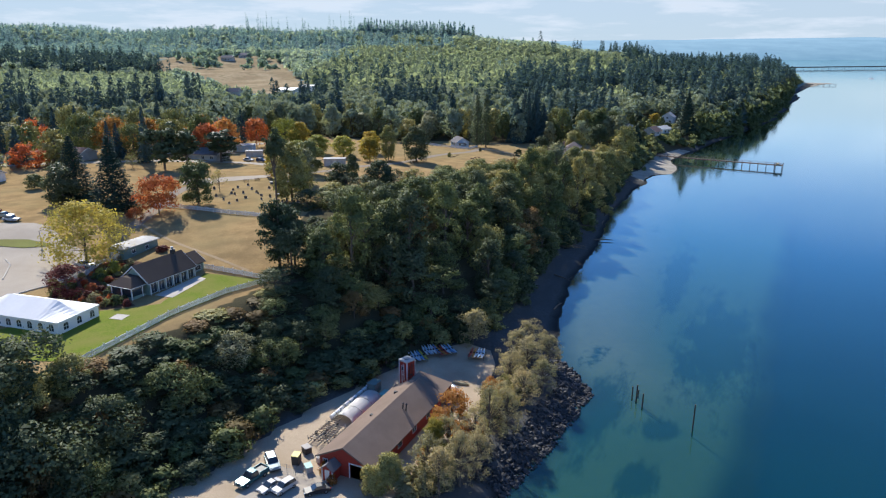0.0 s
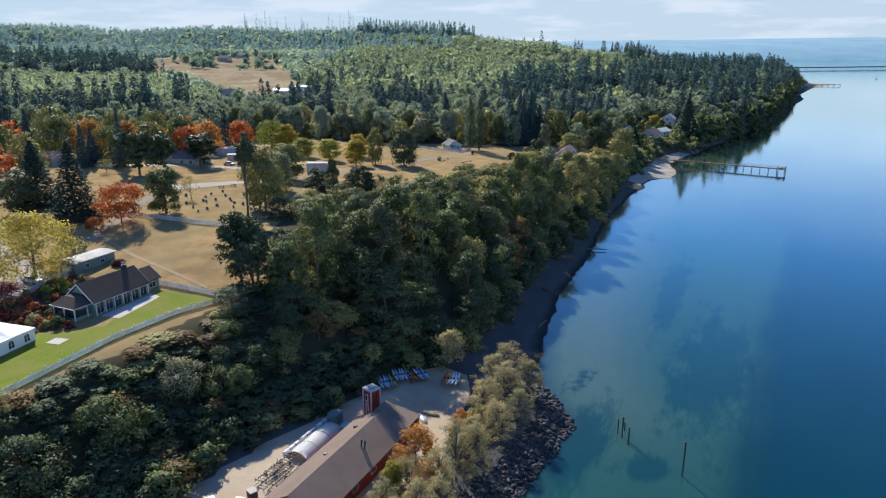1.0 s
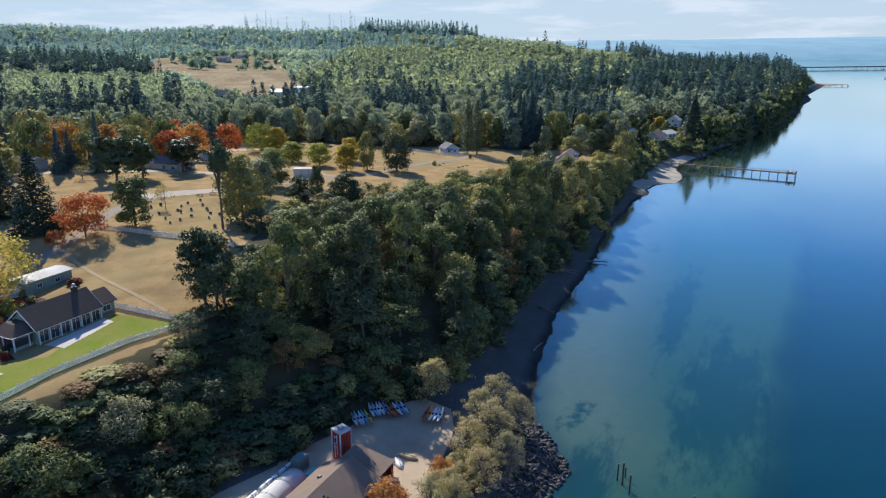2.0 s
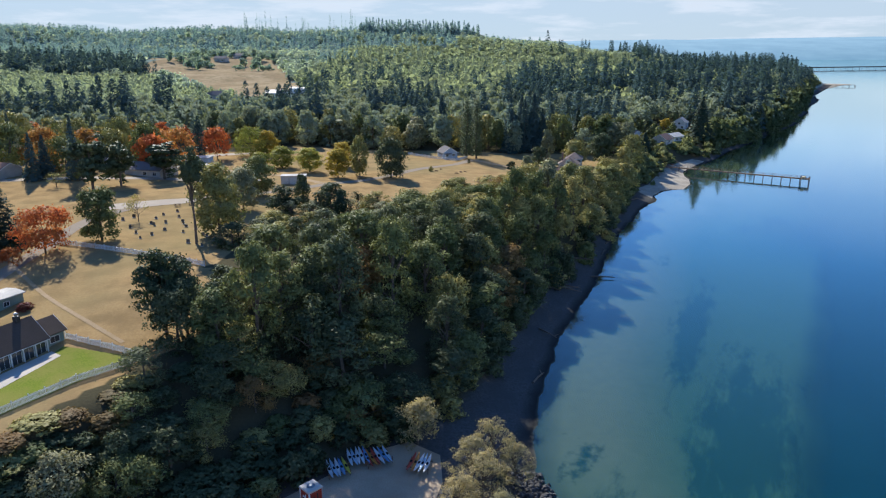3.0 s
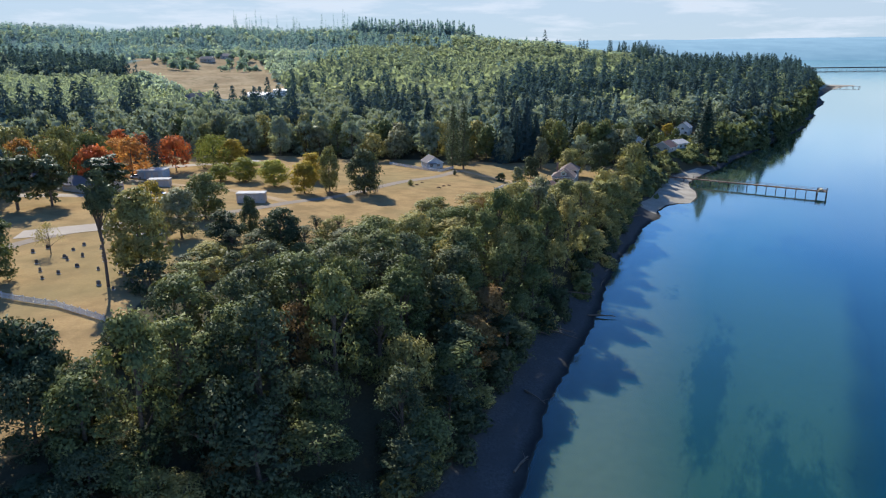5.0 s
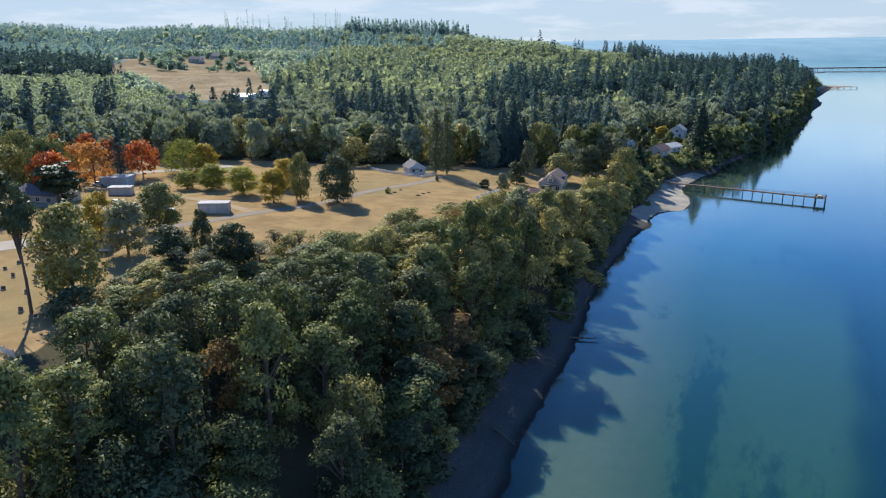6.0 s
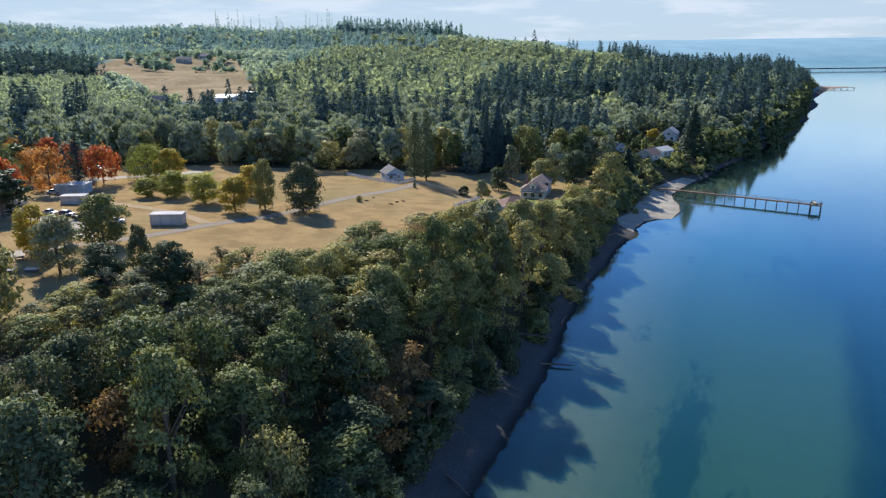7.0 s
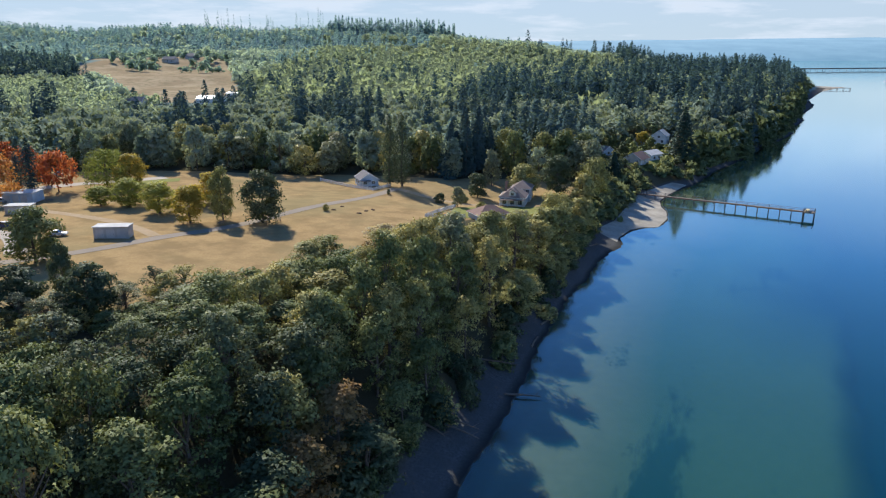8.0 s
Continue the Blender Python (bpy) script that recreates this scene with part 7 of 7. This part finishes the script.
for x, y, t in ((-50.2, 210.9, 10), (-53.0, 232.0, 0), (-56.5, 231.0, 0)):
    ob = thing("table_tomb", x, y, ground_at(x, y), t, "low grey table tomb with a flat slab", "tomb", "table tombs")
    part("chest", boxed((-1.1, -0.5, 0, 1.1, 0.5, 0.6), bevel=0.03), STONE, ob)
    part("slab", boxed((-1.3, -0.65, 0.6, 1.3, 0.65, 0.74), bevel=0.03), CONCRETE, ob)


def picnic_table(x, y, t):
    ob = thing("picnic_table", x, y, ground_at(x, y), t, "weathered timber picnic table on dry grass", "table", "picnic tables")
    board = part("board", boxed((-0.9, -0.36, 0.72, 0.9, -0.22, 0.77)), TIMBER, ob)
    for k in range(1, 5):
        again(board, 0, 0.15 * k)
    bench = part("bench", boxed((-0.9, -0.85, 0.42, 0.9, -0.6, 0.47)), TIMBER, ob)
    again(bench, 0, 1.45)
    for s in (-0.65, 0.65):
        bm = bmesh.new()
        rod(bm, (s, -0.8, 0), (s, -0.2, 0.72), 0.05)
        rod(bm, (s, 0.8, 0), (s, 0.2, 0.72), 0.05)
        part("leg_frame", bm, TIMBER, ob)


for row in ((-63.5, 236.5, 20), (-60.0, 239.6, 35), (-85.0, 326.0, 5), (-66.5, 233.8, 10), (-22.6, 299.0, 40), (-8.0, 304.0, 10)):
    picnic_table(*row)
for x, y in ((5.0, 322.2), (6.7, 328.9), (13.2, 319.9), (14.9, 324.4), (16.8, 327.2)):
    ob = thing("soil_heap", x, y, ground_at(x, y) - 0.15, x * 40, "low brown heap of turned soil", "soil heap", "soil heaps on the field")
    bm = bmesh.new()
    bmesh.ops.create_icosphere(bm, subdivisions=2, radius=1)
    for v in bm.verts:
        v.co = Vector((v.co.x * 1.0, v.co.y * 0.7, max(v.co.z, -0.1) * 0.5)) * (1 + 0.25 * noise.noise(v.co * 2 + Vector((x, y, 0))))
    part("soil", bm, GARDEN, ob)


# ---- sheds and houses round the far field ----
def block_shed(x, y, turn, sx, sy, sz, wall, label):
    ob = thing("storage_shed", x, y, ground_at(x, y) - 0.15, turn, label, "shed", "storage sheds on the field")
    part("wall", boxed((0, 0, 0, sx, 0.15, sz), (0, sy - 0.15, 0, sx, sy, sz), (0, 0.15, 0, 0.15, sy - 0.15, sz), (sx - 0.15, 0.15, 0, sx, sy - 0.15, sz)), wall, ob)
    part("roof", boxed((-0.2, -0.2, sz, sx + 0.2, sy + 0.2, sz + 0.22), bevel=0.04), PALE_ROOF, ob, "flat pale roof")
    for k in range(int(sx / 2.6)):
        d = part("door", boxed((0.5 + 2.6 * k, -0.05, 0.15, 2.5 + 2.6 * k, -0.004, sz - 0.5), bevel=0.01), PALE_ROOF, ob)
        part("handle", boxed((2.2 + 2.6 * k, -0.09, 1.1, 2.3 + 2.6 * k, -0.051, 1.2)), DARK_STEEL, d)
    rib = part("batten", boxed((sx, 0.4, 0.1, sx + 0.05, 0.5, sz)), wall, ob)
    for k in range(1, int(sy / 0.9)):
        again(rib, 0, 0.9 * k)


block_shed(-47.4, 277.2, 4, 8.4, 3.6, 2.9, TAN_WALL, "long tan shed with a flat pale roof")
block_shed(-97.0, 321.5, 0, 9.4, 6.4, 3.0, BLUE_WALL, "grey-blue shed with a flat white roof")
block_shed(-86.0, 304.5, 6, 7.0, 3.6, 2.4, TAN_WALL, "low tan shed with a flat pale roof")

gabled("blue_cottage", 10.5, 377.0, 11.2, 20, 3.6, 8.5, 2.7, 5.0, BLUE_WALL, GREY_ROOF, "pale blue cottage with a grey roof by the poplars", "cottage", [("front", -1.6, 0.9, 1.2, 1.1), ("front", 1.6, 0.9, 1.2, 1.1), ("left", 3, 0.9, 1.2, 1.1), ("left", 6, 0.9, 1.2, 1.1)])
part("porch_roof", boxed((-3.4, -2.2, 2.5, 0.4, -0.05, 2.66), bevel=0.03), GREY_ROOF, scene.objects["blue_cottage"])
for k in (-3.2, 0.2):
    part("porch_post", boxed((k - 0.08, -2.1, 0, k + 0.08, -1.95, 2.5)), WHITE, scene.objects["blue_cottage"])
def hipped(name, x, y, z, turn, half, length, eave, ridge, wall, roof, label, category, windows):
    """A house with a hipped roof."""
    ob = thing(name, x, y, z - 0.3, turn, label, category)
    e, r = eave + 0.3, ridge + 0.3
    part("wall", boxed((-half, 0, 0, -half + 0.2, length, e), (half - 0.2, 0, 0, half, length, e), (-half + 0.2, 0, 0, half - 0.2, 0.2, e), (-half + 0.2, length - 0.2, 0, half - 0.2, length, e)), wall, ob)
    bm = bmesh.new()
    o, k = 0.5, min(half, length / 2 - 0.4)
    low = [(-half - o, -o), (half + o, -o), (half + o, length + o), (-half - o, length + o)]
    v = [bm.verts.new((px_, py_, zz)) for zz in (e - 0.16, e) for px_, py_ in low] + [bm.verts.new((0, k, r)), bm.verts.new((0, length - k, r))]
    for f in ((3, 2, 1, 0), (0, 1, 5, 4), (1, 2, 6, 5), (2, 3, 7, 6), (3, 0, 4, 7), (4, 5, 8), (5, 6, 9, 8), (6, 7, 9), (7, 4, 8, 9)):
        bm.faces.new([v[q] for q in f])
    part("roof", bm, roof, ob)
    part("gutter", boxed((-half - o - 0.08, -o - 0.08, e - 0.13, half + o + 0.08, -o - 0.005, e - 0.02), (half + o + 0.005, -o, e - 0.13, half + o + 0.08, length + o, e - 0.02), (-half - o - 0.08, -o, e - 0.13, -half - o - 0.005, length + o, e - 0.02)), WHITE, ob)
    for face, u, zz, w, h in windows:
        window(ob, *{"front": (u, 0), "back": (u, length), "right": (half, u), "left": (-half, u)}[face], 0.3 + zz, w, h, {"front": 0, "back": 180, "right": 90, "left": -90}[face], WHITE)
    return ob


CREAM_WALL = surface("cream_white_siding", (0.66, 0.65, 0.60), (0.58, 0.57, 0.53), 5, 0.5, 0.65, bump=0.2, depth=0.01)
TAN_ROOF = surface("weathered_tan_shingles", (0.24, 0.185, 0.15), (0.31, 0.245, 0.20), 7, 0.4, 0.85, bump=0.4, depth=0.03)
villa = hipped("villa", 63.6, 354.0, 8.4, -14, 4.4, 8.6, 3.3, 6.6, CREAM_WALL, TAN_ROOF, "cream villa with a weathered tan hipped roof", "house",
               [("front", -2.8, 0.8, 1.3, 1.5), ("front", 0, 0.8, 1.3, 1.5), ("front", 2.8, 0.8, 1.3, 1.5), ("left", 2.0, 0.8, 1.2, 1.4), ("left", 6.0, 0.8, 1.2, 1.4), ("right", 4.0, 0.8, 1.2, 1.4)])
part("chimney", boxed((-3.4, 5.0, 3.8, -2.7, 5.7, 8.4), bevel=0.03), RUST_ROOF, villa, "brick chimney")
dormer = bmesh.new()
prism(dormer, [(-1.2, 3.9), (1.2, 3.9), (1.2, 5.3), (0, 6.2), (-1.2, 5.3)], 0.2, 3.4)
dormer = part("dormer", dormer, CREAM_WALL, villa)
part("dormer_roof", prism(prism(bmesh.new(), [(-1.5, 5.16), (0, 6.3), (0, 6.46), (-1.5, 5.32)], -0.1, 3.5), [(1.5, 5.16), (1.5, 5.32), (0, 6.46), (0, 6.3)], -0.1, 3.5), TAN_ROOF, dormer)
window(villa, 0, 0.19, 4.25, 1.0, 0.95, 0, WHITE)
part("veranda_roof", prism(bmesh.new(), [(-4.4, 2.85), (4.4, 2.85), (4.4, 2.98), (-4.4, 2.98)], -1.9, -0.1), TAN_ROOF, villa)
for k in (-4.2, -1.4, 1.4, 4.2):
    part("veranda_post", boxed((k - 0.08, -1.8, 0, k + 0.08, -1.65, 2.85)), WHITE, villa)
hipped("villa_wing", 67.6, 363.4, 8.3, -14, 3.4, 8.0, 4.8, 7.2, CREAM_WALL, TAN_ROOF, "taller rear wing of the cream villa", "house wing", [("front", 2.4, 3.2, 1.2, 1.2), ("left", 3, 3.2, 1.2, 1.2), ("left", 6, 3.2, 1.2, 1.2), ("right", 3, 3.2, 1.2, 1.2), ("right", 3, 0.8, 1.2, 1.2)])
hipped("bungalow", 48.6, 321.0, 11.6, -66, 4.0, 10.5, 2.0, 4.3, TAN_WALL, RUST_ROOF, "low bungalow with a faded brown hipped roof", "bungalow", [("left", 3, 0.7, 1.2, 1.0), ("left", 7, 0.7, 1.2, 1.0), ("right", 3, 0.7, 1.2, 1.0), ("right", 7, 0.7, 1.2, 1.0)])
gabled("shore_house", 162.5, 514.0, 9.6, -28, 4.2, 9.0, 4.6, 7.6, WHITE, TAN_WALL, "white two-storey shore house facing the water", "house", [("front", -2, 0.8, 1.3, 1.4), ("front", 2, 0.8, 1.3, 1.4), ("front", 0, 3.4, 1.3, 1.2), ("right", 3, 0.8, 1.3, 1.4), ("right", 6, 0.8, 1.3, 1.4)])
gabled("shore_house", 153.5, 507.0, 9.6, 62, 2.6, 6.0, 2.6, 4.2, WHITE, GREY_ROOF, "low white annexe of the shore house", "house", [("front", 0, 0.8, 1.2, 1.2), ("left", 3, 0.8, 1.2, 1.2)])
gabled("shore_house", 138.0, 455.0, 9.4, -50, 4.0, 10.0, 2.8, 4.4, WHITE, PALE_ROOF, "white shore bungalow with a pale roof", "house", [("front", -2, 0.8, 1.4, 1.2), ("front", 1.5, 0.8, 1.4, 1.2), ("right", 3, 0.8, 1.3, 1.2), ("right", 7, 0.8, 1.3, 1.2)])
gabled("shore_house", 128.5, 440.0, 9.8, -40, 4.2, 9.0, 2.6, 5.2, TAN_WALL, RUST_ROOF, "tan shore cottage with a red-brown roof", "house", [("front", -2, 0.8, 1.3, 1.2), ("front", 2, 0.8, 1.3, 1.2), ("right", 4, 0.8, 1.3, 1.2)])
gabled("shore_house", 124.0, 470.0, 9.4, 30, 3.4, 8.0, 2.6, 4.6, BLUE_WALL, GREY_ROOF, "grey-blue cottage under the firs", "house", [("front", 0, 0.8, 1.3, 1.2)])
TOWN_HOUSES = [(-91.0, 290.0, 75, 5.0, 15.0), (-117, 300.5, 80, 4.4, 12.0), (-140, 276, 70, 4.4, 11.0), (-168, 262, 85, 4.2, 11.0), (-190, 285, 60, 4.4, 12.0), (-150, 232, 75, 4.2, 11.0), (-158, 322, 80, 4.4, 11.0), (-130, 355, 75, 4.2, 12.0), (-178, 222, 90, 4.2, 11)]
for i, (x, y, t, half, length) in enumerate(TOWN_HOUSES):
    wall, roof = ((TAN_WALL, GREY_ROOF), (WHITE, GREY_ROOF), (TAN_WALL, RUST_ROOF), (BLUE_WALL, GREY_ROOF))[i % 4]
    words = ("tan house with a grey roof", "white house with a grey roof", "tan house with a red-brown roof", "pale blue house with a grey roof")[i % 4]
    gabled("town_house", x, y, ground_at(x, y), t, half, length, 2.8, 4.8, wall, roof, words + " among autumn trees", "house",
           [("right", 2.5, 0.9, 1.3, 1.2), ("right", 5.5, 0.9, 1.3, 1.2), ("right", 8.5, 0.9, 1.3, 1.2), ("left", 2.5, 0.9, 1.3, 1.2), ("left", 6.5, 0.9, 1.3, 1.2)])
# sun glare on the first three roofs is put in as white paint
for i, (x, y, t, half, length) in enumerate([(-133, 648, 75, 6, 13), (-134, 666, 75, 6, 18), (-122, 690, 80, 5, 14), (-286, 990, 80, 5, 16), (-276, 1034, 70, 5, 14), (-176, 622, 85, 4, 12)]):
    gabled("farm_building", x, y, ground_at(x, y), t, half, length, 4.2, 5.0 if i < 3 else 7.0, WHITE if i < 3 else TAN_WALL, WHITE if i < 3 else GREY_ROOF, ("large farm building with a roof painted glare-white" if i < 3 else "small grey-roofed farm building") + " beyond the wood", "farm building",
           [("right", 4, 1.2, 1.6, 1.4), ("right", 9, 1.2, 1.6, 1.4), ("left", 4, 1.2, 1.6, 1.4), ("left", 9, 1.2, 1.6, 1.4)])


# ---- the jetties ----
def jetty(name, a, b, z, width, gap, label, rail=True, head=None, wood=RUSTY, post_r=0.11):
    a, b = Vector((*a, 0)), Vector((*b, 0))
    d = b - a
    length, turn = d.length, math.degrees(math.atan2(d.y, d.x))
    ob = thing(name, a.x, a.y, 0, turn, label, "jetty")
    n = int(length / gap)
    part("stringer", boxed((0, -width / 2, z - 0.4, length, -width / 2 + 0.2, z - 0.06), (0, width / 2 - 0.2, z - 0.4, length, width / 2, z - 0.06)), wood, ob)
    plank = part("plank", boxed((0.02, -width / 2 - 0.1, z - 0.06, 0.9, width / 2 + 0.1, z + 0.02)), TIMBER, ob)
    for k in range(1, min(280, int(length / 0.92))):
        again(plank, 0.92 * k)
    for i in range(n + 1):
        x = length * i / n
        for s in (-1, 1):
            bm = bmesh.new()
            rod(bm, (x, s * (width / 2 - 0.1), -3.5), (x, s * (width / 2 - 0.1), z + (1.0 if rail and s > 0 else 0.0)), post_r, post_r * 0.85, 7)
            part("pile", bm, WET_WOOD if i % 2 else TIMBER, ob)
        part("cross_beam", boxed((x - 0.12, -width / 2 - 0.2, z - 0.62, x + 0.12, width / 2 + 0.2, z - 0.4)), wood, ob)
    if rail:
        for h in (0.5, 0.98):
            part("handrail", boxed((0, width / 2 - 0.03, z + h - 0.04, length, width / 2 + 0.03, z + h + 0.04)), wood, ob)
    if head:
        part("landing_stage", boxed((length, -head / 2, z - 0.3, length + head, head / 2, z + 0.06), bevel=0.04), TIMBER, ob)
        for sx in (0.3, head - 0.3):
            for s in (-1, 1):
                bm = bmesh.new()
                rod(bm, (length + sx, s * (head / 2 - 0.2), -3.5), (length + sx, s * (head / 2 - 0.2), z + 1.1), 0.16, 0.14, 7)
                part("pile", bm, WET_WOOD, ob)
        part("gangway", boxed((length + head * 0.2, -head / 2 + 0.2, z + 0.06, length + head * 0.5, head / 2 - 0.3, z + 0.8), bevel=0.05), STRAW, ob, "pale box on the landing stage")
        for h in (0.5, 1.0):
            part("handrail", boxed((length, -head / 2, z + h - 0.04, length + head, -head / 2 + 0.08, z + h + 0.04), (length, head / 2 - 0.08, z + h - 0.04, length + head, head / 2, z + h + 0.04)), wood, ob)
    return ob


jetty("jetty", (122.6, 407.9), (177.5, 372.9), 2.5, 1.7, 3.9, "long narrow timber jetty with red-brown rails", head=4.2)
jetty("spit_jetty", (604, 1216), (664, 1216), 2.6, 3.5, 9.0, "small distant jetty off the sandy point", rail=False, wood=TIMBER, post_r=0.3)
pier = jetty("long_pier", (880, 2060), (1500, 2240), 7.0, 9.0, 24.0, "very long distant pier across the bay", rail=False, wood=WET_WOOD, post_r=0.5)

part("deck_edge", boxed((0, -4.6, 4.4, 646, -4.2, 7.1), (0, 4.2, 4.4, 646, 4.6, 7.1)), WET_WOOD, pier)

# a yacht far out on the bay
boat = thing("sailing_boat", 880, 1480, 0.0, 40, "small white sailing boat on the far water", "sailing boat")
bm = bmesh.new()
bmesh.ops.create_uvsphere(bm, u_segments=14, v_segments=8, radius=1)
for v in bm.verts:
    v.co = Vector((v.co.x * 1.7 * (1 - 0.4 * max(0, v.co.y)), v.co.y * 5.5, min(v.co.z, 0.5) * 1.3 + 0.3))
part("hull", bm, WHITE, boat)
bm = bmesh.new()
rod(bm, (0, 0.5, 0.5), (0, 0.5, 13), 0.12, 0.08)
part("mast", bm, STEEL, boat)
part("cabin", boxed((-0.9, -1.6, 0.8, 0.9, 1.4, 1.5), bevel=0.1), WHITE, boat)


# small shrubs of many colours in the garden bed
rng_bed = np.random.default_rng(31)
BED_WORDS = {"green": "clipped green", "rust": "rust-pink", "red": "red-leaved", "lime": "yellow-green", "olive": "olive", "darkred": "plum-coloured", "beige": "faded pink"}
for x, y in scatter(rng_bed, -79, -58, 122, 154, 2.3, lambda x, y: in_polygon(x, y, [(-66.5, 123.5), (-78.2, 130.5), (-77.5, 142), (-77.4, 151), (-74, 153.4), (-68.5, 149.5), (-67.5, 138), (-67.5, 130), (-60.5, 126.6)])):
    leaf = list(BED_WORDS)[rng_bed.integers(7)]
    plant("garden_shrub", "full", leaf, x, y, rng_bed.uniform(0.7, 1.5), rng_bed.uniform(1.2, 2.3), "tiny", BED_WORDS[leaf] + " low shrub in the garden bed", "shrub", "low garden shrubs")


# ---- garden shrubs round the shore houses ----
rng_garden = np.random.default_rng(77)
HOUSE_SPOTS = np.array([(162.5, 518), (153.5, 509), (141, 458), (131, 443), (122, 473), (145, 462), (135, 447)], float)
for x, y in scatter(rng_garden, 104, 200, 396, 534, 6.6, lambda x, y: in_polygon(x, y, SHORE_GARDENS) & (shore_distance(FOOT, x, y) > 7)):
    if np.min(np.hypot(HOUSE_SPOTS[:, 0] - x, HOUSE_SPOTS[:, 1] - y)) < 8.5 or rng_garden.random() < 0.25:
        continue
    leaf = ("dark", "green", "olive", "dark", "green")[rng_garden.integers(5)]
    tall = rng_garden.random() < 0.3 and shore_distance(FOOT, x, y) > 30
    plant("garden_shrub", "full", leaf, x, y, rng_garden.uniform(6, 9) if tall else rng_garden.uniform(1.8, 3.6), rng_garden.uniform(3.6, 6.0), "tiny", {"dark": "dark green", "green": "mid green", "olive": "olive green"}[leaf] + " garden shrub on the shore terrace", "shrub", "shrubs on the shore terrace")
